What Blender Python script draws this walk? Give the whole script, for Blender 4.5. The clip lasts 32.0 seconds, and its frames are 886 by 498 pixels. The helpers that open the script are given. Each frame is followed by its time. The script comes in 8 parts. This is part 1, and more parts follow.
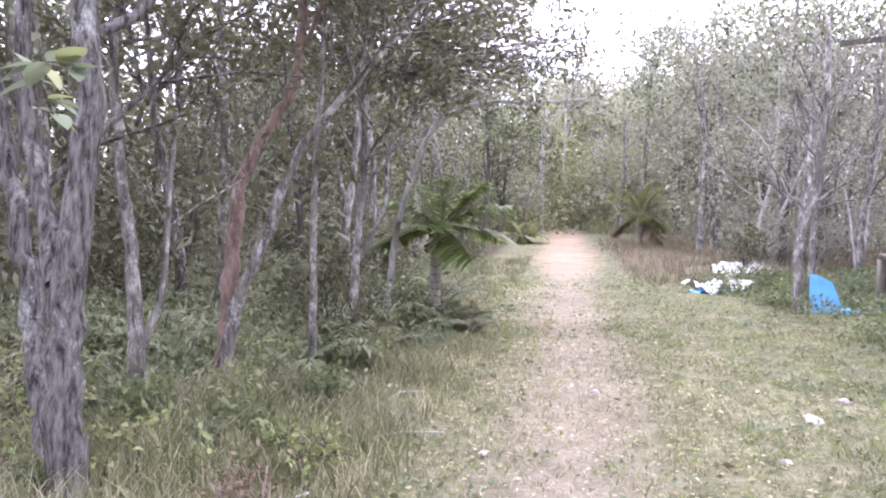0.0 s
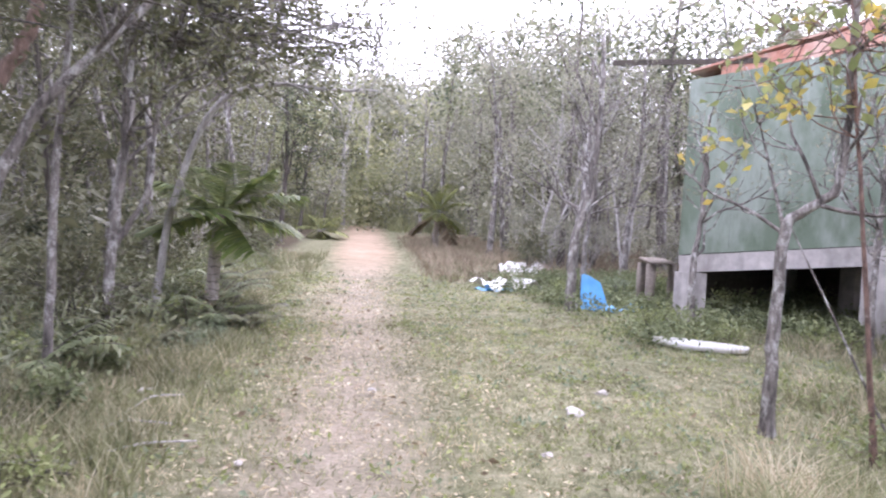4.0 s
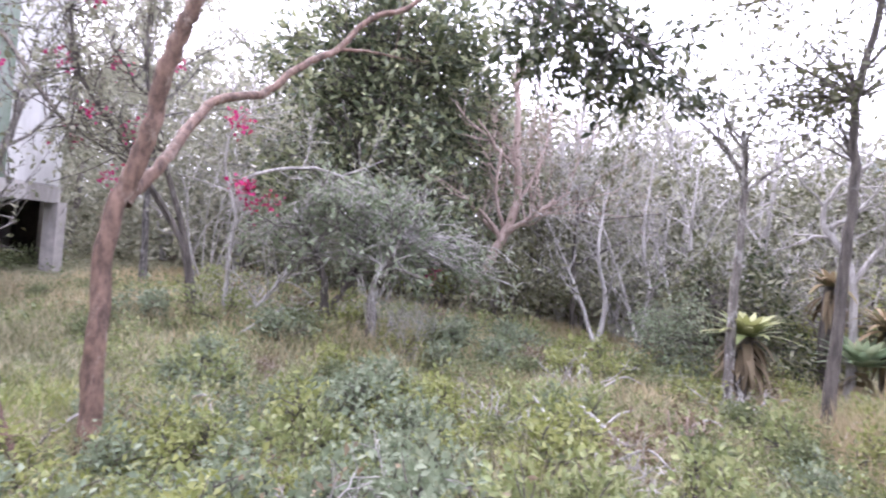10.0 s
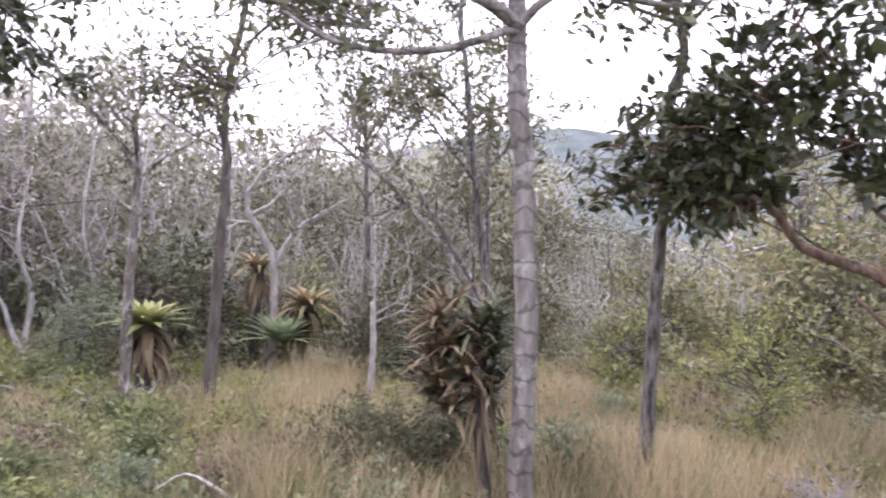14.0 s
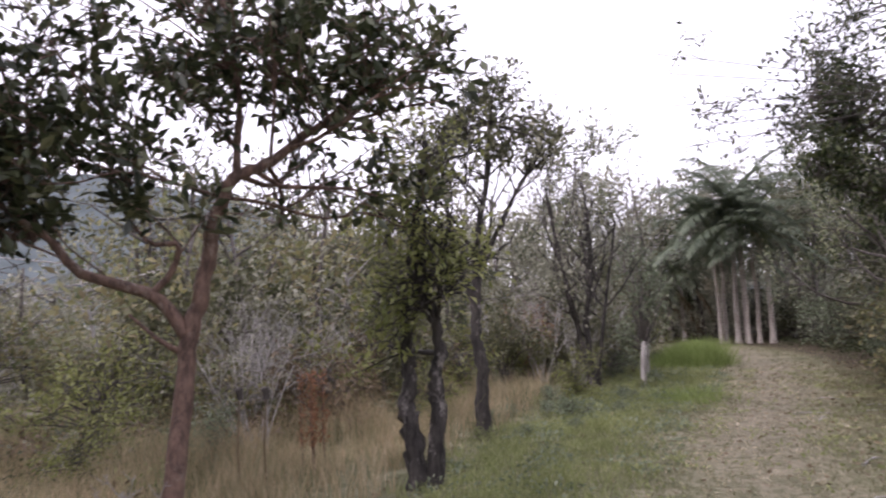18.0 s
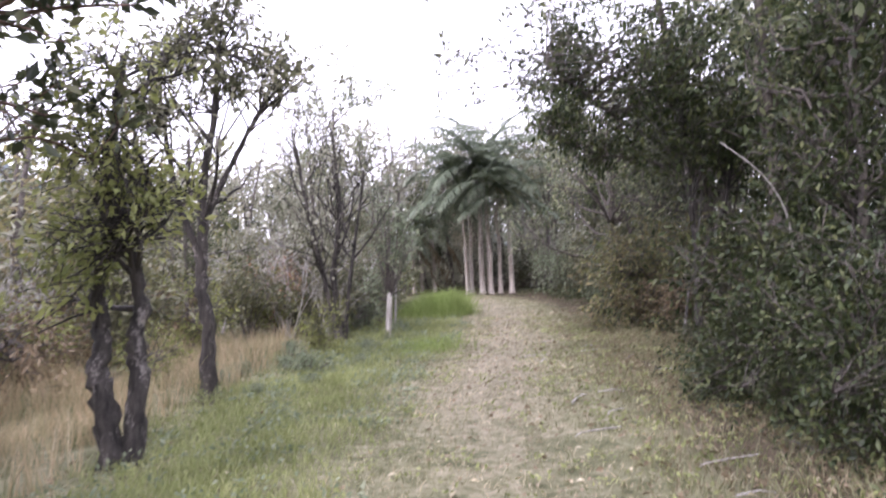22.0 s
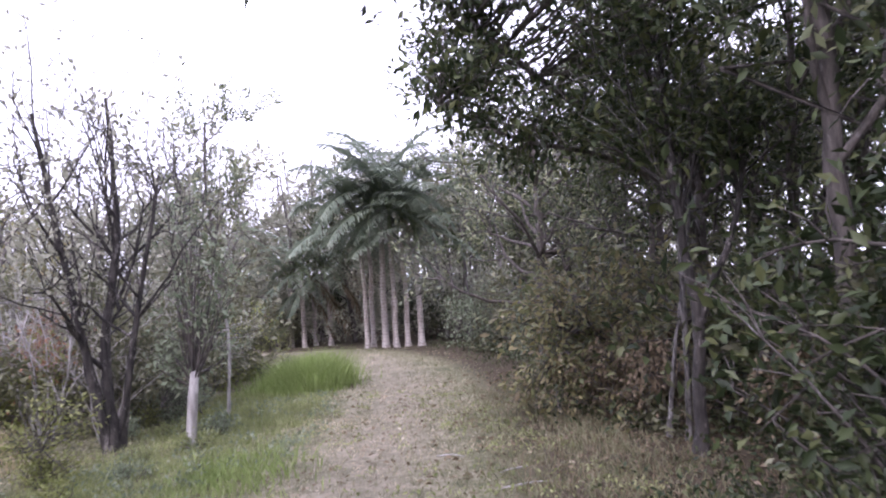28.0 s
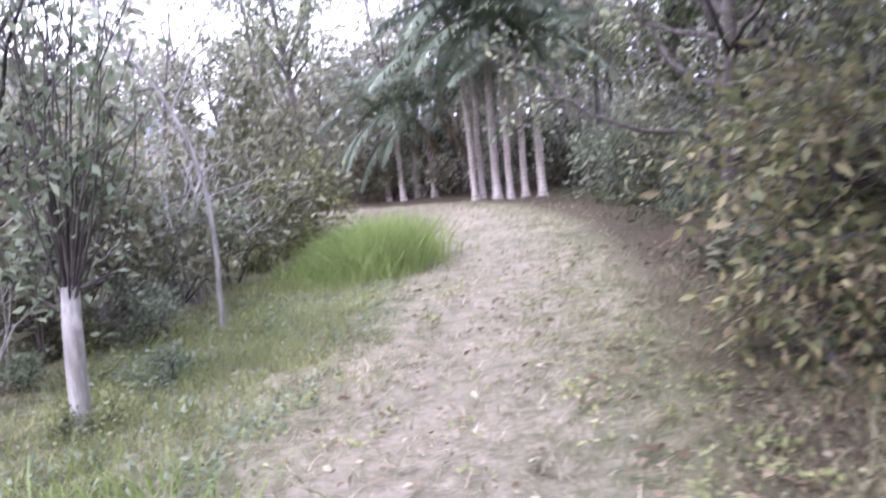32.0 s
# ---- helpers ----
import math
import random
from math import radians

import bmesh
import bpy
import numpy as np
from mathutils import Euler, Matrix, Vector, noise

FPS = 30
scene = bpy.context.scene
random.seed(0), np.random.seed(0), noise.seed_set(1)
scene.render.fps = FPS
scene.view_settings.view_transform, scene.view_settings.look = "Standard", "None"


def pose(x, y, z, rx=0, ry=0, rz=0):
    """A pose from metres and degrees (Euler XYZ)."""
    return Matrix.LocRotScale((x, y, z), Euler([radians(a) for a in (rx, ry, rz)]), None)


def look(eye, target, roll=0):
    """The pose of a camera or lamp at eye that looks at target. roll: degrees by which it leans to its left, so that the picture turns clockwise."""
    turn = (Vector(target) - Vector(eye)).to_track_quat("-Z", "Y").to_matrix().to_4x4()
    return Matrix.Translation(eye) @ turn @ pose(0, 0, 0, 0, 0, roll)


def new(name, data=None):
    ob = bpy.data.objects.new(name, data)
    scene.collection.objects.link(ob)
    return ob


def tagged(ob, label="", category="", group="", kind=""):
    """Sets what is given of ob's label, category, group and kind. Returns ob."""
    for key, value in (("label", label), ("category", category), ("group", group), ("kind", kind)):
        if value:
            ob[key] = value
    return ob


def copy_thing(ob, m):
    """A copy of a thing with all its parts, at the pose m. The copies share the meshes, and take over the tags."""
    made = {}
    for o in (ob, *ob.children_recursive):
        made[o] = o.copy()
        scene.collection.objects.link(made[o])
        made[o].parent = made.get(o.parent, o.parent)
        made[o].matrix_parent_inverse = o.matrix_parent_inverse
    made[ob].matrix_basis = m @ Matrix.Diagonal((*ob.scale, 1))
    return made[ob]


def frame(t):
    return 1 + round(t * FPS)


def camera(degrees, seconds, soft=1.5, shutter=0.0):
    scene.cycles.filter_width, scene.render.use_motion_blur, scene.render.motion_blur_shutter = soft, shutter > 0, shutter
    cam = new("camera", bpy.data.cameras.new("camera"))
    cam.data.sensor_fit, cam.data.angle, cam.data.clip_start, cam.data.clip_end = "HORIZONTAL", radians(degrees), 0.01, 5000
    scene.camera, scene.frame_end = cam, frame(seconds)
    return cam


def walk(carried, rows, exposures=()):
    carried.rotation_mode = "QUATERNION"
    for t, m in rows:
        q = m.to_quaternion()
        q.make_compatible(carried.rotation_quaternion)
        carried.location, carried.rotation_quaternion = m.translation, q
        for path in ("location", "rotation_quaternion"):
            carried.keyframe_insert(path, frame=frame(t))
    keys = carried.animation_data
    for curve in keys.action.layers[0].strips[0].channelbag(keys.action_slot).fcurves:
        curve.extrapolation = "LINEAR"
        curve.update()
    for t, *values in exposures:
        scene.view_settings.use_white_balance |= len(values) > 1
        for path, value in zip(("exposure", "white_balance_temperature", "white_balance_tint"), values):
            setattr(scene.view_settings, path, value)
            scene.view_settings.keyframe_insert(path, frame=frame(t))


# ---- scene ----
cam = camera(65.4, 32.0, soft=2.0, shutter=0.5)
PATH = [
    (0, (0.007, -0.008, 1.536), (0.007, 1.991, 1.485), 1.6),
    (0.5, (0.011, -0.014, 1.542), (0.042, 1.985, 1.477), 1.3),
    (1, (0.021, -0.011, 1.536), (0.093, 1.987, 1.49), 1.7),
    (1.5, (0.026, -0.031, 1.55), (0.145, 1.965, 1.495), 2.9),
    (2, (0.024, -0.026, 1.55), (0.202, 1.966, 1.503), 3.3),
    (2.5, (0.034, -0.031, 1.559), (0.292, 1.952, 1.522), 3.4),
    (4.5, (0.319, 0.364, 1.471), (0.994, 2.247, 1.449), 4.1),
    (5, (0.344, 0.377, 1.465), (1.177, 2.195, 1.476), 5.0),
    (5.5, (0.333, 0.305, 1.47), (1.424, 1.98, 1.535), 6.4),
    (6, (0.32, 0.282, 1.465), (1.598, 1.819, 1.515), 5.4),
    (6.5, (0.294, 0.286, 1.464), (1.751, 1.654, 1.546), 4.6),
    (7, (0.226, 0.242, 1.458), (1.853, 1.394, 1.61), 5.3),
    (7.5, (0.201, 0.205, 1.448), (1.905, 1.247, 1.569), 4.0),
    (8, (0.242, 0.141, 1.45), (2.019, 1.055, 1.535), 3.3),
    (8.5, (0.277, 0.003, 1.473), (2.116, 0.787, 1.523), 3.4),
    (9, (0.363, -0.1, 1.472), (2.283, 0.458, 1.489), 3.7),
    (9.5, (0.426, -0.25, 1.469), (2.396, 0.097, 1.478), 5.0),
    (10, (0.448, -0.322, 1.452), (2.439, -0.138, 1.45), 5.5),
    (10.5, (0.497, -0.521, 1.499), (2.496, -0.449, 1.494), 5.0),
    (11, (0.492, -0.794, 1.543), (2.491, -0.873, 1.541), 5.1),
    (11.5, (0.443, -1.145, 1.588), (2.426, -1.402, 1.612), 4.5),
    (12, (0.317, -1.434, 1.612), (2.267, -1.877, 1.606), 3.5),
    (12.5, (0.318, -1.491, 1.614), (2.195, -2.182, 1.642), 3.3),
    (13, (0.315, -1.573, 1.62), (2.141, -2.388, 1.665), 3.5),
    (13.5, (0.311, -1.691, 1.622), (2.083, -2.616, 1.674), 3.6),
    (15.5, (-0.176, -2.263, 1.626), (1.187, -3.723, 1.719), 1.5),
    (16, (-0.259, -2.251, 1.508), (0.828, -3.923, 1.658), 1.2),
    (16.5, (-0.265, -2.241, 1.51), (0.584, -4.044, 1.676), 0.4),
    (17, (-0.326, -2.175, 1.491), (0.276, -4.073, 1.676), -1.0),
    (17.5, (-0.354, -2.206, 1.488), (0.171, -4.129, 1.645), -2.0),
    (18, (-0.393, -2.23, 1.495), (0.009, -4.18, 1.678), -2.6),
    (18.5, (-0.497, -2.229, 1.499), (-0.225, -4.204, 1.658), -3.5),
    (19, (-0.545, -2.264, 1.5), (-0.302, -4.242, 1.659), -3.9),
    (19.5, (-0.59, -2.26, 1.496), (-0.435, -4.248, 1.651), -4.1),
    (20, (-0.608, -2.289, 1.49), (-0.505, -4.282, 1.627), -3.9),
    (20.5, (-0.641, -2.348, 1.485), (-0.579, -4.345, 1.586), -3.7),
    (21, (-0.677, -2.436, 1.472), (-0.661, -4.434, 1.549), -3.0),
    (21.5, (-0.686, -2.574, 1.446), (-0.741, -4.573, 1.418), -2.8),
    (22, (-0.695, -2.795, 1.422), (-0.957, -4.778, 1.443), -2.8),
    (22.5, (-0.81, -3.029, 1.4), (-1.085, -5.003, 1.557), -1.8),
    (23, (-0.994, -3.349, 1.385), (-1.173, -5.335, 1.538), -3.0),
    (23.5, (-1.116, -3.743, 1.318), (-1.507, -5.704, 1.363), -5.3),
    (24, (-1.32, -4.133, 1.269), (-1.593, -6.114, 1.317), -4.9),
    (24.5, (-1.387, -4.472, 1.239), (-1.851, -6.418, 1.266), -5.4),
    (25, (-1.459, -4.776, 1.246), (-1.863, -6.733, 1.179), -7.0),
    (25.5, (-1.577, -5.116, 1.233), (-1.979, -7.062, 1.008), -5.7),
    (27.5, (-2.139, -6.794, 1.434), (-2.707, -8.704, 1.266), -4.8),
    (28, (-2.289, -7.239, 1.505), (-2.767, -9.177, 1.631), -3.7),
    (28.5, (-2.567, -7.814, 1.526), (-3.127, -9.733, 1.526), -6.2),
    (29, (-2.855, -8.332, 1.509), (-3.138, -10.312, 1.491), -4.0),
    (29.5, (-3.1, -8.867, 1.517), (-3.41, -10.842, 1.47), -5.3),
    (30, (-3.362, -9.386, 1.471), (-3.582, -11.372, 1.398), -4.9),
    (30.5, (-3.478, -9.914, 1.438), (-3.716, -11.896, 1.325), -3.7),
    (31, (-3.619, -10.413, 1.455), (-3.739, -12.385, 1.146), -5.0),
    (31.5, (-3.579, -10.907, 1.453), (-3.759, -12.891, 1.28), -4.9),
    (32, (-3.384, -11.561, 1.368), (-3.462, -13.538, 1.074), -6.2),
]
walk(cam, [(t, look(eye, target, roll)) for t, eye, target, roll in PATH],
     exposures=[(t, stops + 0.2, warm - (220 if t > 23 else 0), 34 if t > 23 else 28) for t, stops, warm in ((0, 1.38, 5980), (5, 1.06, 6080), (6, 0.7, 6250), (9, 1.35, 6080), (11, 1.5, 6000), (12, 1.45, 6150), (13, 1.1, 6250), (15.5, 1.05, 6400), (16.2, 0.65, 6400), (17, 0.14, 6450), (20, 0.0, 6450), (21.5, 0.7, 6250), (22, 0.88, 6200), (23, 0.2, 6150), (24, 0.32, 6150), (25.5, 1.0, 6050), (27.5, 0.98, 6050), (28.2, 0.68, 6100), (30, 1.1, 5950), (32, 1.38, 5850))])

# ---- world and light ----
world = bpy.data.worlds.new("overcast_sky")
scene.world = world
world.use_nodes = True
wn, wl = world.node_tree.nodes, world.node_tree.links
sky = wn.new("ShaderNodeTexSky")
sky.sky_type, sky.sun_disc = "NISHITA", False
sky.sun_elevation, sky.sun_rotation = radians(48), radians(40)
sky.air_density, sky.dust_density, sky.ozone_density = 1.0, 6.0, 0.6
veil = wn.new("ShaderNodeMix")
veil.data_type = "RGBA"
veil.inputs[0].default_value = 0.86
wl.new(sky.outputs[0], veil.inputs[6])
veil.inputs[7].default_value = (12.9, 13.3, 14.3, 1)
wl.new(veil.outputs[2], wn["Background"].inputs[0])
wn["Background"].inputs[1].default_value = 0.12
sun = new("sun", bpy.data.lights.new("sun", "SUN"))
sun.data.energy, sun.data.angle, sun.data.color = 0.9, radians(25), (1.0, 0.96, 0.9)
sun.matrix_world = look((0, 0, 30), (-14.7, -17.5, 4.6))

# ---- geometry helpers ----


def gz(x, y):
    """Height of the ground."""
    u = 0.45 * x + 0.89 * y - 1.0
    hollow = ((x - 4.9) / 2.0) ** 2 + ((y - 1.8) / 1.9) ** 2
    swell = ((x - 9.6) / 2.4) ** 2 + ((y - 2.0) / 2.6) ** 2
    far = u - 26
    rise = 0.5 * (far + np.sqrt(far * far + 16))
    return 0.05 * 45 * np.tanh((0.5 * (u + np.sqrt(u * u + 9)) - 0.5) / 45) - 0.054 + 1.3 * np.tanh(0.045 * rise / 1.3) - 0.006 - 0.27 * np.exp(-hollow * hollow) + 0.2 * np.exp(-swell * swell)


def unit(v):
    v = np.asarray(v, float)
    return v / np.maximum(np.linalg.norm(v, axis=-1, keepdims=True), 1e-9)


def joined(pieces):
    """Several (verts, faces) as one; quads become triangles where both kinds occur."""
    pieces = [p for p in pieces if len(p[0])]
    if not pieces:
        return np.zeros((0, 3)), np.zeros((0, 3), int)
    widths = {p[1].shape[1] for p in pieces}
    vs, fs, n = [], [], 0
    for v, f in pieces:
        if len(widths) > 1 and f.shape[1] == 4:
            f = np.concatenate([f[:, [0, 1, 2]], f[:, [0, 2, 3]]])
        vs.append(v)
        fs.append(f + n)
        n += len(v)
    return np.concatenate(vs), np.concatenate(fs)


def solid(name, vf, mat, parent=None, label="", smooth=True):
    """One mesh object."""
    v, f = vf
    me = bpy.data.meshes.new(name)
    me.vertices.add(len(v))
    me.vertices.foreach_set("co", np.asarray(v, np.float32).ravel())
    m, k = f.shape
    me.loops.add(m * k)
    me.loops.foreach_set("vertex_index", f.astype(np.int32).ravel())
    me.polygons.add(m)
    me.polygons.foreach_set("loop_start", np.arange(0, m * k, k, dtype=np.int32))
    me.polygons.foreach_set("use_smooth", np.full(m, smooth))
    me.update(calc_edges=True)
    for one in mat if isinstance(mat, (list, tuple)) else [mat]:
        me.materials.append(one)
    ob = new(name, me)
    ob.parent = parent
    if label:
        ob["label"] = label
    return ob


def part(name, vf, mat, parent, label="", smooth=True):
    return solid(name, vf, mat, parent, label, smooth)


def thing(name, label, category, group="", at=(0, 0, 0)):
    ob = new(name)
    ob.location = at
    return tagged(ob, label, category, group)


def spline(pts, n):
    """A smooth curve through the points."""
    p = np.asarray(pts, float)
    if len(p) == 2:
        return p[0] + (p[1] - p[0]) * np.linspace(0, 1, n)[:, None]
    q = np.concatenate([[2 * p[0] - p[1]], p, [2 * p[-1] - p[-2]]])
    t = np.linspace(0, len(p) - 1 - 1e-6, n)
    i, s = t.astype(int), (t % 1)[:, None]
    a, b, c, d = q[i], q[i + 1], q[i + 2], q[i + 3]
    return 0.5 * (2 * b + (c - a) * s + (2 * a - 5 * b + 4 * c - d) * s**2 + (3 * b - a - 3 * c + d) * s**3)


def tube(pts, r0, r1, sides=7, rough=0.0, rng=None, flare=0.0):
    """A tapered, slightly uneven tube along the points."""
    p = np.asarray(pts, float)
    n = len(p)
    tang = unit(np.gradient(p, axis=0))
    ref = np.array([0.0, 0, 1]) if abs(tang[0][2]) < 0.8 else np.array([1.0, 0, 0])
    side = np.zeros_like(p)
    s = np.cross(tang[0], ref)
    for k in range(n):
        s = s - tang[k] * (s @ tang[k])
        s = s / (np.linalg.norm(s) + 1e-9)
        side[k] = s
    other = np.cross(tang, side)
    t = np.linspace(0, 1, n)
    rad = r0 + (r1 - r0) * t + flare * r0 * np.exp(-t * n * 0.9)
    ang = np.arange(sides) * 2 * np.pi / sides
    rr = np.repeat(rad[:, None], sides, 1)
    if rough and rng is not None:
        rr = rr * (1 + rough * rng.standard_normal((n, sides)))
    v = p[:, None] + rr[..., None] * (np.cos(ang)[None, :, None] * side[:, None] + np.sin(ang)[None, :, None] * other[:, None])
    i = np.arange(n - 1)[:, None] * sides
    j = np.arange(sides)[None]
    k = (np.arange(sides)[None] + 1) % sides
    f = np.stack([i + j, i + k, i + sides + k, i + sides + j], -1).reshape(-1, 4)
    v = np.concatenate([v.reshape(-1, 3), p[-1:] + tang[-1:] * rad[-1] * 0.4])
    top = np.stack([(n - 1) * sides + j[0], (n - 1) * sides + k[0], np.full(sides, n * sides), np.full(sides, n * sides)], -1)
    f = np.concatenate([f, top])
    return v, np.concatenate([f[:-sides][:, [0, 1, 2]], f[:-sides][:, [0, 2, 3]], f[-sides:][:, :3]])


def leaves(rng, pos, way, size, ratio=0.42, droop=0.2, fold=0.25, loose=0.8):
    """Folded leaves of two triangles, from pos along way."""
    n = len(pos)
    a = unit(unit(way) + loose * rng.standard_normal((n, 3)) - [0, 0, droop])
    s = unit(np.cross(a, np.array([0, 0, 1.0]) + 0.7 * rng.standard_normal((n, 3))))
    up = np.cross(s, a)
    ln = size * rng.uniform(0.55, 1.15, (n, 1))
    w = ln * ratio * 0.5
    mid = pos + a * ln * 0.5
    v = np.stack([pos, mid + s * w + up * w * fold * 2, pos + a * ln, mid - s * w + up * w * fold * 2], 1).reshape(-1, 3)
    i = np.arange(n)[:, None] * 4
    return v, np.concatenate([i + [0, 1, 2], i + [0, 2, 3]])


def straps(rng, pos, way, length, width, droop=0.6, segs=3, lift=0.0):
    """Strap leaves that arch over: bromeliads, fronds, long grass."""
    n = len(pos)
    a = unit(way)
    s = unit(np.cross(a, [0, 0, 1.0]) + 1e-4 * rng.standard_normal((n, 3)))
    ln = np.broadcast_to(np.asarray(length, float).reshape(-1, 1), (n, 1))
    rows = []
    p, d = pos.copy(), a.copy()
    for k in range(segs + 1):
        w = width * (1 - (k / segs) ** 2.2) * 0.5 + 0.002
        if k:
            d = unit(d - np.array([0, 0, droop / segs]))
            p = p + d * ln / segs
        rows.append(p - s * w)
        rows.append(p + s * w)
    v = np.stack(rows, 1).reshape(-1, 3)
    m = 2 * (segs + 1)
    i = np.arange(n)[:, None] * m
    return v, np.concatenate([i + [2 * k, 2 * k + 1, 2 * k + 3, 2 * k + 2] for k in range(segs)])


def block(x0, y0, z0, x1, y1, z1):
    v = np.array([(x, y, z) for x in (x0, x1) for y in (y0, y1) for z in (z0, z1)], float)
    f = np.array([(0, 1, 3, 2), (4, 6, 7, 5), (0, 4, 5, 1), (2, 3, 7, 6), (0, 2, 6, 4), (1, 5, 7, 3)])
    return v, f


def beam(a, b, w, h):
    """A board from a to b, w wide (level) and h high."""
    a, b = np.asarray(a, float), np.asarray(b, float)
    d = unit(b - a)
    s = np.cross(d, [0, 0, 1.0]) if abs(d[2]) < 0.9 else np.cross(d, [0, 1.0, 0])
    s = unit(s)
    u = np.cross(s, d)
    v = np.array([p + s * i * w / 2 + u * j * h / 2 for p in (a, b) for i in (-1, 1) for j in (-1, 1)])
    return v, np.array([(0, 1, 3, 2), (4, 6, 7, 5), (0, 4, 5, 1), (2, 3, 7, 6), (0, 2, 6, 4), (1, 5, 7, 3)])


def grow(rng, p, d, length, r, depth, tubes, tips, kids=4, bend=0.25, rise=0.25, shrink=0.6, spread=0.9, sides=5):
    """A branch with its side branches; what is left bare at the ends takes the leaves."""
    n = 5 if depth else 3
    pts = [np.asarray(p, float)]
    d = unit(d)
    for _ in range(n - 1):
        d = unit(d + bend * rng.standard_normal(3) + [0, 0, rise * 0.3])
        pts.append(pts[-1] + d * length / (n - 1))
    pts = np.array(pts)
    tubes.append(tube(pts, r, max(r * 0.45, 0.0025), sides))
    if depth == 0:
        tips.append(pts)
        return
    for _ in range(kids):
        t = rng.uniform(0.3, 1.0) * (n - 1)
        i = min(int(t), n - 2)
        q = pts[i] + (pts[i + 1] - pts[i]) * (t - i)
        along = unit(pts[i + 1] - pts[i])
        out = unit(np.cross(along, rng.standard_normal(3)))
        grow(rng, q, along * (1 - spread * 0.5) + out * spread + [0, 0, rise], length * shrink * rng.uniform(0.7, 1.2), r * 0.5, depth - 1, tubes, tips, kids, bend, rise, shrink, spread, max(3, sides - 2))
    tips.append(pts[-2:])


def on_tips(rng, tips, n, scatter=0.06):
    """n places with ways along the twig ends."""
    k = rng.integers(0, len(tips), n)
    t = rng.random(n) ** 0.7
    a = np.array([x[0] for x in tips])[k]
    b = np.array([x[-1] for x in tips])[k]
    return a + (b - a) * t[:, None] + scatter * rng.standard_normal((n, 3)), b - a


# ---- materials ----


def nodes_of(name):
    mat = bpy.data.materials.new(name)
    mat.use_nodes = True
    return mat, mat.node_tree.nodes, mat.node_tree.links


def ramp(nt, stops):
    node = nt.new("ShaderNodeValToRGB")
    while len(node.color_ramp.elements) < len(stops):
        node.color_ramp.elements.new(0.5)
    for e, (at, c) in zip(node.color_ramp.elements, stops):
        e.position, e.color = at, (*c, 1)
    return node


def noise_tex(nt, links, scale, detail=5, stretch=None, rough=0.6):
    co = nt.new("ShaderNodeTexCoord")
    node = nt.new("ShaderNodeTexNoise")
    node.inputs["Scale"].default_value, node.inputs["Detail"].default_value, node.inputs["Roughness"].default_value = scale, detail, rough
    if stretch:
        m = nt.new("ShaderNodeMapping")
        m.inputs["Scale"].default_value = stretch
        links.new(co.outputs["Object"], m.inputs[0])
        links.new(m.outputs[0], node.inputs[0])
    else:
        links.new(co.outputs["Object"], node.inputs[0])
    return node


def bumped(nt, links, height, bsdf, strength=0.4, distance=0.02):
    b = nt.new("ShaderNodeBump")
    b.inputs["Strength"].default_value, b.inputs["Distance"].default_value = strength, distance
    links.new(height, b.inputs["Height"])
    links.new(b.outputs[0], bsdf.inputs["Normal"])


def leaf_mat(name, colours, rough=0.5, through_light=0.3, spec=0.4):
    """Leaves that differ one from another and let some light through."""
    mat, nt, ln = nodes_of(name)
    geo = nt.new("ShaderNodeNewGeometry")
    stops = [(k / max(1, len(colours) - 1), c) for k, c in enumerate(colours)]
    r = ramp(nt, stops)
    ln.new(geo.outputs["Random Per Island"], r.inputs[0])
    big = noise_tex(nt, ln, 0.9, 3)
    mix = nt.new("ShaderNodeMix")
    mix.data_type, mix.blend_type = "RGBA", "MULTIPLY"
    mix.inputs[0].default_value = 0.8
    g = ramp(nt, [(0.3, (0.55, 0.58, 0.5)), (0.7, (1.25, 1.22, 1.15))])
    ln.new(big.outputs[0], g.inputs[0])
    ln.new(r.outputs[0], mix.inputs[6])
    ln.new(g.outputs[0], mix.inputs[7])
    p = nt["Principled BSDF"]
    ln.new(mix.outputs[2], p.inputs["Base Color"])
    p.inputs["Roughness"].default_value = rough
    p.inputs["Specular IOR Level"].default_value = spec
    tr = nt.new("ShaderNodeBsdfTranslucent")
    ln.new(mix.outputs[2], tr.inputs[0])
    sh = nt.new("ShaderNodeMixShader")
    sh.inputs[0].default_value = through_light
    ln.new(p.outputs[0], sh.inputs[1])
    ln.new(tr.outputs[0], sh.inputs[2])
    ln.new(sh.outputs[0], nt["Material Output"].inputs[0])
    return mat


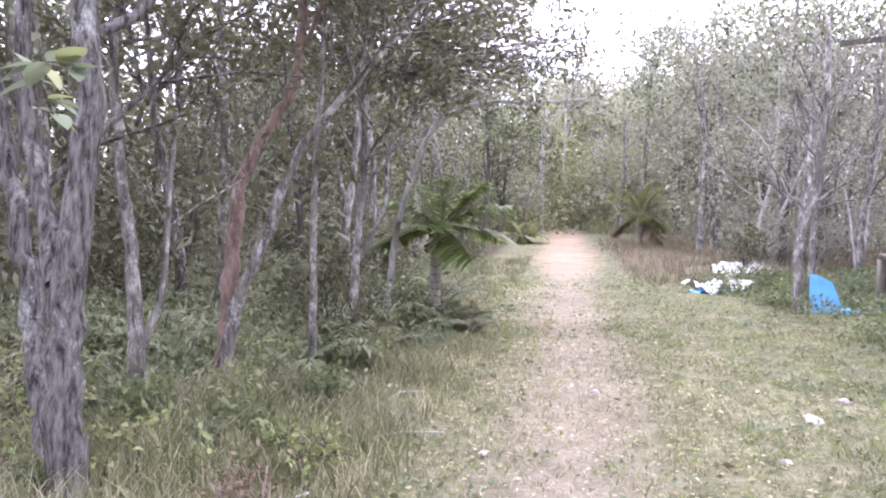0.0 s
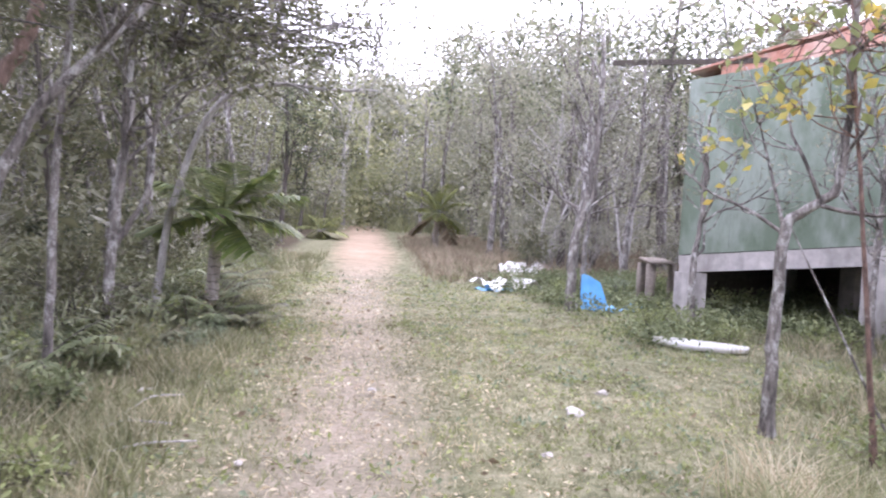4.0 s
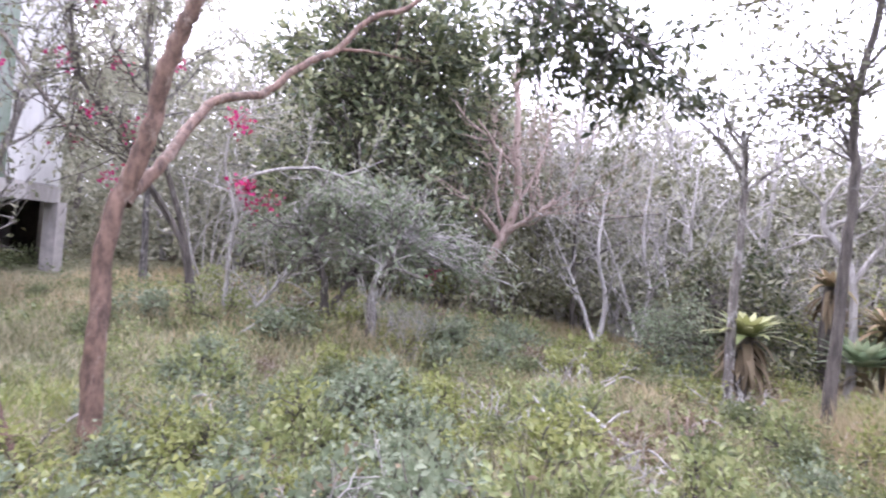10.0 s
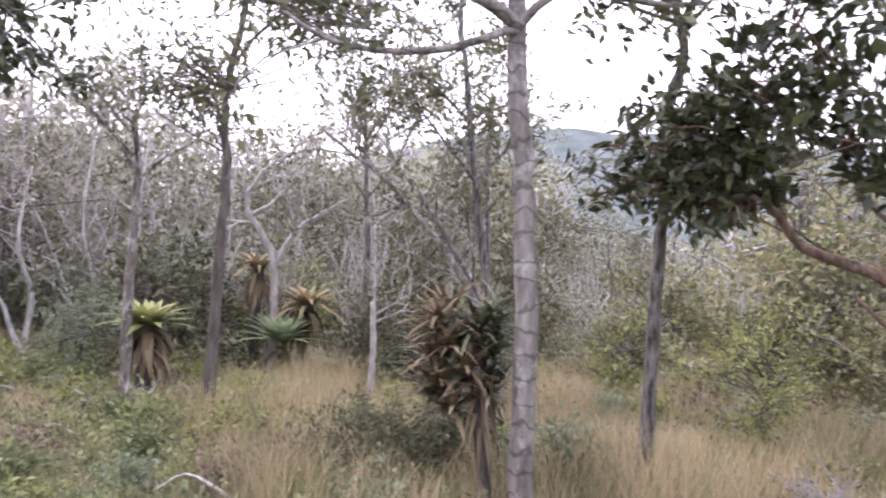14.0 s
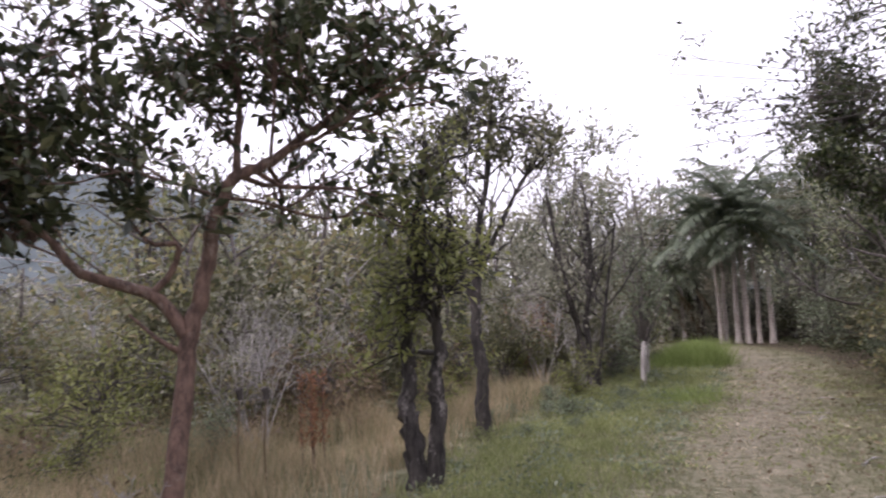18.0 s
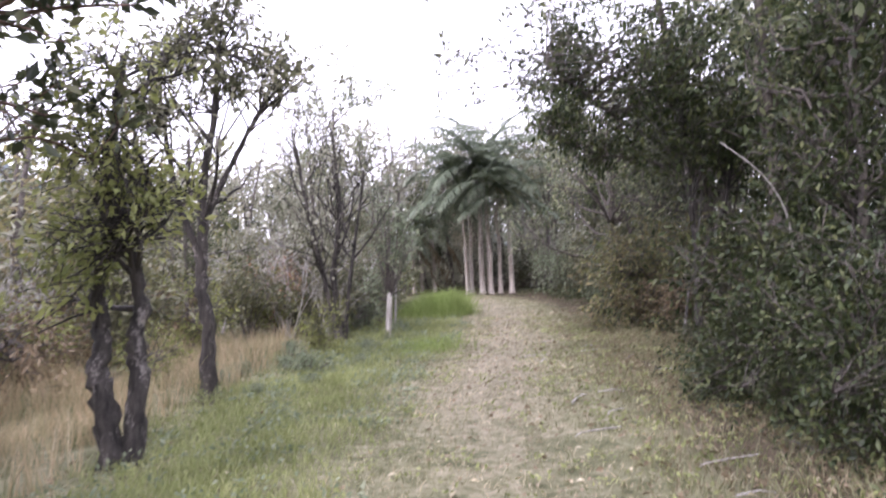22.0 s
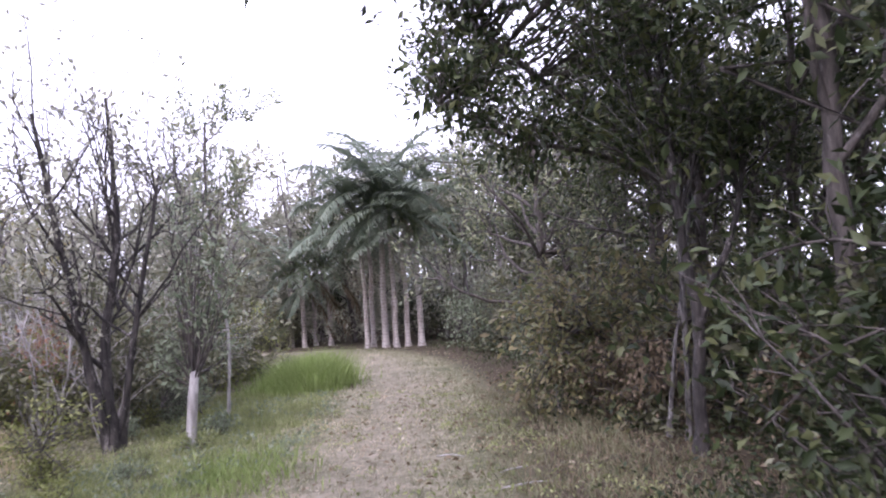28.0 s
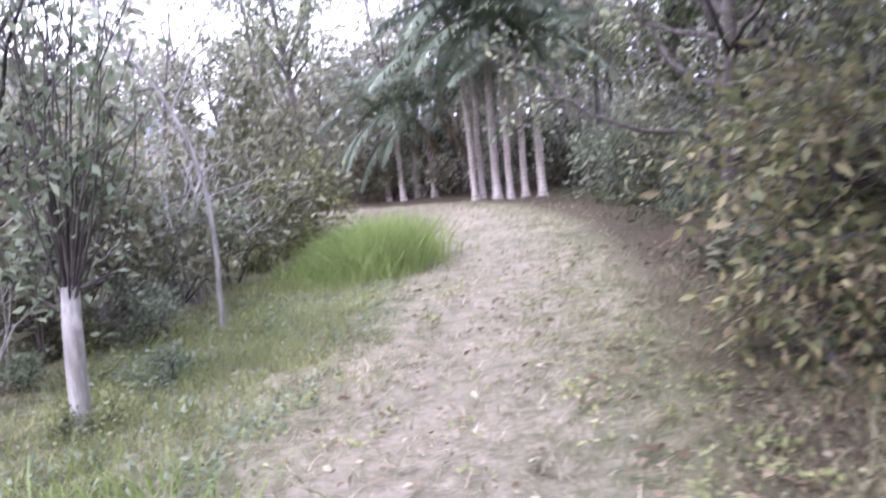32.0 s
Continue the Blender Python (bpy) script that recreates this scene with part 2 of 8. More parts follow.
def bark_mat(name, dark, light, patch=None, amount=0.5, scale=14, rough=0.9, rings=0.0, along=0.2):
    """Bark with grain along the stem and lichen patches."""
    mat, nt, ln = nodes_of(name)
    grain = noise_tex(nt, ln, scale, 8, (1, 1, along), 0.7)
    r = ramp(nt, [(0.38, dark), (0.62, light)])
    ln.new(grain.outputs[0], r.inputs[0])
    p = nt["Principled BSDF"]
    out = r.outputs[0]
    if patch:
        blot = noise_tex(nt, ln, 6.5, 8, (1, 1, 0.5), 0.8)
        k = ramp(nt, [(amount - 0.05, (0, 0, 0)), (amount + 0.05, (1, 1, 1))])
        ln.new(blot.outputs[0], k.inputs[0])
        mix = nt.new("ShaderNodeMix")
        mix.data_type = "RGBA"
        ln.new(k.outputs[0], mix.inputs[0])
        ln.new(out, mix.inputs[6])
        mix.inputs[7].default_value = (*patch, 1)
        out = mix.outputs[2]
    if rings:
        co = nt.new("ShaderNodeTexCoord")
        w = nt.new("ShaderNodeTexWave")
        w.wave_type, w.bands_direction = "BANDS", "Z"
        w.inputs["Scale"].default_value, w.inputs["Distortion"].default_value, w.inputs["Detail Scale"].default_value = rings, 5.0, 3.0
        ln.new(co.outputs["Object"], w.inputs[0])
        k = ramp(nt, [(0.0, (0.22, 0.22, 0.22)), (0.09, (1, 1, 1))])
        ln.new(w.outputs[1], k.inputs[0])
        mix = nt.new("ShaderNodeMix")
        mix.data_type, mix.blend_type = "RGBA", "MULTIPLY"
        mix.inputs[0].default_value = 0.7
        ln.new(out, mix.inputs[6])
        ln.new(k.outputs[0], mix.inputs[7])
        out = mix.outputs[2]
    ln.new(out, p.inputs["Base Color"])
    p.inputs["Roughness"].default_value = rough
    bumped(nt, ln, grain.outputs[0], p, 0.9, 0.03)
    return mat


def plain_mat(name, a, b, scale=6, rough=0.7, metal=0.0, bump=0.2, stretch=None, stain=None):
    mat, nt, ln = nodes_of(name)
    fine = noise_tex(nt, ln, scale, 6, stretch)
    r = ramp(nt, [(0.3, a), (0.7, b)])
    ln.new(fine.outputs[0], r.inputs[0])
    p = nt["Principled BSDF"]
    out = r.outputs[0]
    if stain:
        blot = noise_tex(nt, ln, 1.3, 6, (1, 1, 0.35), 0.65)
        k = ramp(nt, [(0.46, (0, 0, 0)), (0.66, (0.85, 0.85, 0.85))])
        ln.new(blot.outputs[0], k.inputs[0])
        mix = nt.new("ShaderNodeMix")
        mix.data_type = "RGBA"
        ln.new(k.outputs[0], mix.inputs[0])
        ln.new(out, mix.inputs[6])
        mix.inputs[7].default_value = (*stain, 1)
        out = mix.outputs[2]
    ln.new(out, p.inputs["Base Color"])
    p.inputs["Roughness"].default_value, p.inputs["Metallic"].default_value = rough, metal
    bumped(nt, ln, fine.outputs[0], p, bump, 0.01)
    return mat


def ground_mat():
    """Dry mown grass, worn to bare earth along the track and, under the trees, to leaf litter darkened for their shade.
    """
    mat, nt, ln = nodes_of("earth_and_grass")
    big = noise_tex(nt, ln, 0.55, 6)
    fine = noise_tex(nt, ln, 28, 8, None, 0.75)
    mid = noise_tex(nt, ln, 6.5, 10, None, 0.78)
    turf = ramp(nt, [(0.34, (0.07, 0.075, 0.042)), (0.47, (0.175, 0.176, 0.108)), (0.58, (0.275, 0.262, 0.18)), (0.7, (0.42, 0.385, 0.305))])
    ln.new(mid.outputs[0], turf.inputs[0])
    dirt = ramp(nt, [(0.32, (0.2, 0.158, 0.13)), (0.5, (0.38, 0.318, 0.272)), (0.7, (0.54, 0.475, 0.42))])
    clay = ramp(nt, [(0.3, (0.3, 0.215, 0.155)), (0.55, (0.44, 0.34, 0.26)), (0.75, (0.56, 0.47, 0.385))])
    ln.new(fine.outputs[0], clay.inputs[0])
    ln.new(fine.outputs[0], dirt.inputs[0])
    # brown leaf litter, its colours lowered to hold the shade of the trees
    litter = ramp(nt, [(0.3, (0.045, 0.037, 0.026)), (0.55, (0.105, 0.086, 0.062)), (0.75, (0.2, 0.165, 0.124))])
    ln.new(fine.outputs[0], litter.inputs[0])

    def masked(layer, low, high):
        at = nt.new("ShaderNodeAttribute")
        at.attribute_name = layer
        add = nt.new("ShaderNodeMath")
        add.operation = "MULTIPLY_ADD"
        ln.new(mid.outputs[0], add.inputs[0])
        add.inputs[1].default_value = 0.9
        ln.new(at.outputs["Fac"], add.inputs[2])
        k = ramp(nt, [(low, (0, 0, 0)), (high, (1, 1, 1))])
        half = nt.new("ShaderNodeMath")
        half.operation = "MULTIPLY"
        half.inputs[1].default_value = 0.5
        ln.new(add.outputs[0], half.inputs[0])
        ln.new(half.outputs[0], k.inputs[0])
        return k.outputs[0]

    out = turf.outputs[0]
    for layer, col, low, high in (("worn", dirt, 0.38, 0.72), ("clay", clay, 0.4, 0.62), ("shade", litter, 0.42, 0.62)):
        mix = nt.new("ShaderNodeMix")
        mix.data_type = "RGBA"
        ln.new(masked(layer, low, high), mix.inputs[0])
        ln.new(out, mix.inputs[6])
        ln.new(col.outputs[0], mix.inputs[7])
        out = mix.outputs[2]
    tone = ramp(nt, [(0.3, (0.78, 0.8, 0.76)), (0.7, (1.12, 1.1, 1.08))])
    ln.new(big.outputs[0], tone.inputs[0])
    mix = nt.new("ShaderNodeMix")
    mix.data_type, mix.blend_type = "RGBA", "MULTIPLY"
    mix.inputs[0].default_value = 1
    ln.new(out, mix.inputs[6])
    ln.new(tone.outputs[0], mix.inputs[7])
    p = nt["Principled BSDF"]
    ln.new(mix.outputs[2], p.inputs["Base Color"])
    p.inputs["Roughness"].default_value = 0.95
    p.inputs["Specular IOR Level"].default_value = 0.1
    bumped(nt, ln, fine.outputs[0], p, 0.8, 0.03)
    return mat


M = {
    "ground": ground_mat(),
    "olive": leaf_mat("olive_leaf", [(0.1, 0.107, 0.064), (0.16, 0.166, 0.1), (0.225, 0.226, 0.143), (0.125, 0.133, 0.08)], 0.45, 0.28),
    "grey_leaf": leaf_mat("grey_green_leaf", [(0.235, 0.242, 0.183), (0.335, 0.337, 0.265), (0.43, 0.427, 0.352), (0.28, 0.285, 0.21)], 0.5, 0.34),
    "dark": leaf_mat("dark_glossy_leaf", [(0.024, 0.034, 0.019), (0.052, 0.069, 0.036), (0.1, 0.12, 0.066), (0.16, 0.165, 0.09)], 0.35, 0.22, 0.5),
    "deep": leaf_mat("deep_green_leaf", [(0.02, 0.031, 0.014), (0.042, 0.061, 0.027), (0.08, 0.106, 0.046), (0.13, 0.143, 0.062)], 0.48, 0.25, 0.3),
    "mango": leaf_mat("mango_leaf", [(0.06, 0.085, 0.052), (0.13, 0.158, 0.095), (0.27, 0.305, 0.18), (0.36, 0.375, 0.22)], 0.34, 0.28, 0.5),
    "lime": leaf_mat("lime_leaf", [(0.19, 0.22, 0.075), (0.28, 0.31, 0.11), (0.38, 0.395, 0.17), (0.23, 0.27, 0.09)], 0.5, 0.42),
    "yellow": leaf_mat("yellowing_leaf", [(0.27, 0.31, 0.12), (0.48, 0.42, 0.12), (0.58, 0.43, 0.12), (0.24, 0.29, 0.12), (0.3, 0.34, 0.16)], 0.5, 0.45),
    "brown": leaf_mat("withered_leaf", [(0.13, 0.1, 0.07), (0.23, 0.18, 0.125), (0.35, 0.285, 0.21)], 0.8, 0.25, 0.2),
    "bract": leaf_mat("magenta_bract", [(0.5, 0.035, 0.16), (0.58, 0.07, 0.25), (0.46, 0.03, 0.09)], 0.6, 0.35, 0.2),
    "rust_leaf": leaf_mat("rust_red_plume", [(0.36, 0.19, 0.12), (0.44, 0.26, 0.17), (0.28, 0.14, 0.09)], 0.8, 0.3, 0.2),
    "fern": leaf_mat("fern_leaf", [(0.13, 0.16, 0.085), (0.2, 0.235, 0.125), (0.28, 0.31, 0.18)], 0.55, 0.35),
    "fern_grey": leaf_mat("grey_green_fern_leaf", [(0.2, 0.225, 0.15), (0.29, 0.315, 0.215), (0.4, 0.415, 0.31), (0.24, 0.255, 0.165)], 0.55, 0.35),
    "grass": leaf_mat("grass_blade", [(0.12, 0.136, 0.07), (0.235, 0.245, 0.135), (0.38, 0.362, 0.255), (0.18, 0.198, 0.1)], 0.6, 0.35, 0.3),
    "straw": leaf_mat("straw_blade", [(0.5, 0.42, 0.3), (0.62, 0.54, 0.41), (0.68, 0.62, 0.5), (0.42, 0.35, 0.25)], 0.8, 0.4, 0.2),
    "lush": leaf_mat("lush_grass_blade", [(0.21, 0.29, 0.09), (0.29, 0.38, 0.13), (0.38, 0.46, 0.2)], 0.6, 0.4, 0.2),
    "frond": leaf_mat("palm_frond", [(0.19, 0.235, 0.185), (0.28, 0.33, 0.265), (0.37, 0.415, 0.34)], 0.65, 0.35, 0.2),
    "young_frond": leaf_mat("young_palm_frond", [(0.12, 0.17, 0.055), (0.2, 0.265, 0.085), (0.34, 0.37, 0.14)], 0.4, 0.4),
    "brom": leaf_mat("bromeliad_leaf", [(0.18, 0.23, 0.11), (0.36, 0.38, 0.16), (0.46, 0.47, 0.25)], 0.45, 0.3),
    "turning": leaf_mat("turning_leaf", [(0.14, 0.165, 0.08), (0.22, 0.24, 0.12), (0.34, 0.31, 0.15), (0.26, 0.215, 0.14), (0.17, 0.195, 0.095)], 0.5, 0.4),
    "hay": leaf_mat("dull_dry_blade", [(0.52, 0.405, 0.28), (0.62, 0.5, 0.365), (0.45, 0.36, 0.24), (0.36, 0.345, 0.2), (0.66, 0.56, 0.43)], 0.8, 0.4, 0.2),
    "litter": leaf_mat("fallen_leaf", [(0.2, 0.155, 0.115), (0.34, 0.275, 0.215), (0.46, 0.4, 0.33)], 0.85, 0.1, 0.2),
    "brom_dry": leaf_mat("dry_bromeliad_leaf", [(0.2, 0.19, 0.1), (0.34, 0.27, 0.16), (0.42, 0.3, 0.2), (0.24, 0.25, 0.12)], 0.6, 0.3),
    "brom_blue": leaf_mat("blue_green_bromeliad_leaf", [(0.24, 0.33, 0.22), (0.36, 0.45, 0.31), (0.47, 0.52, 0.36)], 0.45, 0.35),
    "bark_grey": bark_mat("flaky_grey_bark", (0.02, 0.018, 0.017), (0.25, 0.235, 0.225), (0.46, 0.455, 0.445), 0.61, 30),
    "bark_pale": bark_mat("pale_lichen_bark", (0.05, 0.044, 0.04), (0.25, 0.225, 0.206), (0.5, 0.49, 0.47), 0.555, 18),
    "bark_red": bark_mat("smooth_red_brown_bark", (0.07, 0.042, 0.032), (0.24, 0.15, 0.115), (0.33, 0.265, 0.225), 0.6, 16, 0.7, 0.0, 0.45),
    "bark_rose": bark_mat("peeling_rose_bark", (0.11, 0.075, 0.06), (0.32, 0.222, 0.182), (0.44, 0.37, 0.335), 0.6, 14, 0.75, 0.0, 0.4),
    "bark_black": bark_mat("charred_dark_bark", (0.014, 0.013, 0.012), (0.075, 0.066, 0.06), (0.34, 0.31, 0.29), 0.6, 18),
    "bark_dark": bark_mat("dark_grey_bark", (0.05, 0.044, 0.04), (0.16, 0.14, 0.125), (0.3, 0.29, 0.28), 0.62),
    "bark_ring": bark_mat("ringed_grey_bark", (0.12, 0.108, 0.103), (0.29, 0.268, 0.26), (0.42, 0.405, 0.395), 0.56, 12, 0.85, 2.1),
    "palm_trunk": bark_mat("ringed_palm_trunk", (0.3, 0.26, 0.23), (0.52, 0.47, 0.43), (0.6, 0.57, 0.53), 0.6, 8, 0.85, 3.0),
    "dead": bark_mat("bleached_dead_wood", (0.25, 0.235, 0.225), (0.5, 0.48, 0.46), (0.64, 0.63, 0.61), 0.6),
    "crownshaft": plain_mat("green_crownshaft", (0.14, 0.19, 0.09), (0.24, 0.28, 0.15), 8, 0.5),
    "green_wall": plain_mat("faded_green_sheet", (0.085, 0.125, 0.075), (0.19, 0.245, 0.19), 1.5, 0.5, 0, 0.1, (1, 1, 0.7), (0.36, 0.41, 0.37)),
    "rust": plain_mat("rusty_roof_sheet", (0.4, 0.175, 0.12), (0.56, 0.31, 0.24), 9, 0.8, 0, 0.2, None, (0.62, 0.5, 0.44)),
    "white_wall": plain_mat("weathered_white_board", (0.5, 0.5, 0.49), (0.7, 0.7, 0.69), 5, 0.7, 0, 0.2, (1, 1, 0.3), (0.42, 0.42, 0.41)),
    "concrete": plain_mat("mossy_concrete", (0.36, 0.34, 0.33), (0.58, 0.55, 0.535), 6, 0.9, 0, 0.4, None, (0.2, 0.19, 0.17)),
    "timber": plain_mat("grey_weathered_timber", (0.15, 0.125, 0.105), (0.31, 0.27, 0.235), 12, 0.85, 0, 0.5, (1, 6, 6)),
    # dark old timber, also the painted shade beneath the hut
    "shade_timber": plain_mat("old_timber_and_shade", (0.05, 0.042, 0.036), (0.11, 0.095, 0.08), 10, 0.9, 0, 0.4),
    "blue": plain_mat("blue_plastic", (0.06, 0.3, 0.66), (0.12, 0.42, 0.78), 3, 0.35, 0, 0.1, None, (0.3, 0.54, 0.78)),
    "white_plastic": plain_mat("dirty_white_plastic", (0.55, 0.55, 0.54), (0.78, 0.78, 0.77), 4, 0.4, 0, 0.2, None, (0.5, 0.48, 0.44)),
    "stump": bark_mat("peeled_white_wood", (0.28, 0.262, 0.245), (0.52, 0.5, 0.475), (0.62, 0.6, 0.58), 0.6),
    "stone": plain_mat("pale_stone", (0.3, 0.28, 0.26), (0.55, 0.52, 0.49), 14, 0.9, 0, 0.5),
    # the haze of distance is mixed into these blue-grey colours
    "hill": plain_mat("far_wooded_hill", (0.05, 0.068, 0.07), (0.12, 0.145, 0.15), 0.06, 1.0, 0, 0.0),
    "blue_weed": leaf_mat("blue_green_weed_leaf", [(0.17, 0.22, 0.14), (0.25, 0.3, 0.21), (0.34, 0.38, 0.28)], 0.55, 0.35),
    "verge": leaf_mat("green_verge_blade", [(0.22, 0.262, 0.11), (0.325, 0.365, 0.165), (0.44, 0.46, 0.25)], 0.6, 0.4, 0.2),
    "pink_twig": bark_mat("pinkish_bare_twigs", (0.26, 0.19, 0.165), (0.44, 0.35, 0.31), (0.5, 0.44, 0.41), 0.6),
    "pale_tip": leaf_mat("pale_yellow_green_leaf", [(0.27, 0.29, 0.15), (0.36, 0.375, 0.22), (0.45, 0.44, 0.3)], 0.6, 0.4),
    "weed": leaf_mat("weed_leaf", [(0.18, 0.22, 0.09), (0.27, 0.31, 0.14), (0.38, 0.4, 0.21), (0.22, 0.27, 0.12)], 0.6, 0.35),
}

# ---- the ground ----
TRACK = [(7.6, 46), (5.6, 32), (3.3, 18), (2.0, 11), (1.3, 6.5), (0.55, 3.2), (-0.3, 0), (-1.0, -3.5), (-1.7, -7.5), (-2.3, -11), (-3.4, -15), (-4.1, -18), (-4.6, -22.5), (-4.2, -27), (-2.5, -29.6), (3, -32)]
TRACK_LINE = spline([(x, y, 0) for x, y in TRACK], 160)[:, :2]


def off_track(x, y):
    """Distance from the middle of the track."""
    x, y = np.atleast_1d(x), np.atleast_1d(y)
    out = np.empty(x.shape)
    for k in range(0, len(x), 4000):
        d = np.hypot(x[k : k + 4000, None] - TRACK_LINE[None, :, 0], y[k : k + 4000, None] - TRACK_LINE[None, :, 1])
        out[k : k + 4000] = d.min(1)
    return out


def track_side(x, y):
    """Signed distance: positive to the east of the track."""
    x, y = np.atleast_1d(x).astype(float), np.atleast_1d(y).astype(float)
    order = np.argsort(TRACK_LINE[:, 1])
    return x - np.interp(y, TRACK_LINE[order, 1], TRACK_LINE[order, 0])


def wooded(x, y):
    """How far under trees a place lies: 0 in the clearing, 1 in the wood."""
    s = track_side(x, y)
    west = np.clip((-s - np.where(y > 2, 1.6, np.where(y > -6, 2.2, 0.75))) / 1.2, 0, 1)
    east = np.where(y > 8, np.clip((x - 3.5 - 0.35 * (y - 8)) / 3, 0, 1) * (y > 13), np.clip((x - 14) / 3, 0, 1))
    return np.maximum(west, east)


fine_x = np.concatenate([np.arange(-9, 13.01, 0.25), np.arange(13.6, 25, 0.7)])
fine_y = np.concatenate([np.arange(-33, 22.01, 0.25), np.arange(22.5, 50, 0.5)])
steps = np.array([1, 2.2, 4, 7, 12, 20, 35, 60, 110, 200, 400, 800, 1600.0])
gx = np.concatenate([fine_x[0] - steps[::-1], fine_x, fine_x[-1] + steps])
gy = np.concatenate([fine_y[0] - steps[::-1], fine_y, fine_y[-1] + steps])
XX, YY = np.meshgrid(gx, gy)
rng = np.random.default_rng(3)
near = (np.abs(XX) < 15) & (np.abs(YY) < 32)
ZZ = gz(XX, YY) + np.where(near, 0.012 * rng.standard_normal(XX.shape), 0) - 0.03 * np.exp(-(off_track(XX.ravel(), YY.ravel()).reshape(XX.shape) / 0.8) ** 2)
nx, ny = len(gx), len(gy)
ii = (np.arange(ny - 1)[:, None] * nx + np.arange(nx - 1)[None]).ravel()
ground = solid("ground", (np.stack([XX, YY, ZZ], -1).reshape(-1, 3), np.stack([ii, ii + 1, ii + nx + 1, ii + nx], -1)), M["ground"])
tagged(ground, "dry mown grass worn to pale earth along the track", "ground", kind="structure")
offs = off_track(XX.ravel(), YY.ravel())
worn = ground.data.attributes.new("worn", "FLOAT", "POINT")
worn.data.foreach_set("value", (np.exp(-((offs / np.where(YY.ravel() > -6, 0.85, 1.35)) ** 2)) * np.where(YY.ravel() > 0, 0.78, 0.36 + 0.22 * np.clip((-7 - YY.ravel()) / 4, 0, 1))).astype(np.float32))
clay_at = ground.data.attributes.new("clay", "FLOAT", "POINT")
clay_at.data.foreach_set("value", (np.exp(-((offs / 1.25) ** 2)) * np.clip((YY.ravel() - 9) / 12, 0, 1) * 0.95).astype(np.float32))
# where leaf litter lies and tree shade is painted into the ground
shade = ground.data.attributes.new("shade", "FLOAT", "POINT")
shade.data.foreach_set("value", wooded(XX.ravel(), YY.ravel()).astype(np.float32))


def blades(rng, xy, height, width, lean=0.5):
    """Grass blades of three triangles."""
    n = len(xy)
    h = height * rng.uniform(0.5, 1.25, n) * (1 if height < 0.2 else 0.85 + 0.4 * np.sin(1.7 * xy[:, 0] + 0.9 * xy[:, 1]) * np.sin(1.3 * xy[:, 1] - 0.8 * xy[:, 0]))
    a = rng.uniform(0, 2 * np.pi, n)
    bend = h * lean * rng.uniform(0.2, 1.2, n)
    b = rng.uniform(0, 2 * np.pi, n)
    base = np.stack([xy[:, 0], xy[:, 1], gz(xy[:, 0], xy[:, 1]) - 0.015], -1)
    s = np.stack([np.cos(a), np.sin(a), 0 * a], -1) * (width * rng.uniform(0.6, 1.3, n))[:, None] * 0.5
    o = np.stack([np.cos(b) * bend, np.sin(b) * bend, 0 * b], -1)
    up = np.stack([0 * h, 0 * h, h], -1)
    m = base + o * 0.35 + up * 0.55
    v = np.stack([base - s, base + s, m - s * 0.7, m + s * 0.7, base + o + up], 1).reshape(-1, 3)
    i = np.arange(n)[:, None] * 5
    return v, np.concatenate([i + [0, 1, 3], i + [0, 3, 2], i + [2, 3, 4]])


def spots(rng, n, x0, x1, y0, y1, keep):
    """n places in a rectangle, thinned by the chance keep(x, y)."""
    x, y = rng.uniform(x0, x1, n), rng.uniform(y0, y1, n)
    k = rng.random(n) < keep(x, y)
    return np.stack([x[k], y[k]], -1)


def clumped(rng, centres, per, spread):
    c = np.repeat(centres, per, 0)
    return c + spread * rng.standard_normal(c.shape)


def grass_field(name, xy, height, width, mat, label, lean=0.5, seed=1):
    rng = np.random.default_rng(seed)
    ob = solid(name, blades(rng, xy, height, width, lean), mat)
    return tagged(ob, label, "grass", kind="stuff")


rng = np.random.default_rng(11)
open_turf = lambda x, y: np.clip(off_track(x, y) / 1.2, 0.15, 1) * (1 - 0.8 * wooded(x, y))
for k, (n, box, tall) in enumerate([(60000, (-1.5, 6.5, 2.6, 9.5), 0.05), (60000, (-5.5, 1.5, -17, -4.5), 0.06), (40000, (-4, 10, -5, 16), 0.06), (16000, (-7, 0, -29, -16), 0.08)]):
    grass_field("mown_grass", spots(rng, n, *box, open_turf), tall, 0.007 + 0.003 * (k > 1), M["grass"], "short mown grass, half green and half dry", 1.1, 2 + 100 * k)
    grass_field("dry_grass", spots(rng, n // 3, *box, lambda x, y: (0.35 + 0.65 * open_turf(x, y)) * np.where(y < -4, np.clip((track_side(x, y) + 2.3) / 1.1, 0.05, 1), 1)), tall * 0.8, 0.007 + 0.003 * (k > 1), M["straw"], "short dry bleached grass among the green", 1.6, 3 + 100 * k)
c = spots(rng, 900, -3, 8, 2.6, 15, lambda x, y: (np.sin(1.3 * x + 0.7 * y) * np.sin(0.9 * y - 0.5 * x) > 0.1) * open_turf(x, y))
grass_field("green_patch", clumped(rng, c, 40, 0.14), 0.06, 0.008, M["verge"], "patches of fresh green in the mown grass", 0.9, 777)
verge = lambda x, y: np.clip((-track_side(x, y) - 0.9) / 0.6, 0, 1) * np.clip((4.6 + track_side(x, y)) / 2.4, 0, 1) * (y > 1.9)
c = np.concatenate([spots(rng, 3000, -5, 1.5, 1.9, 8, verge), spots(rng, 900, -3, 2.5, 8, 20, verge)])
grass_field("verge_grass", clumped(rng, c, 18, 0.08), 0.28, 0.013, M["grass"], "long tufts of grass along the edge of the wood", 0.9, 5)
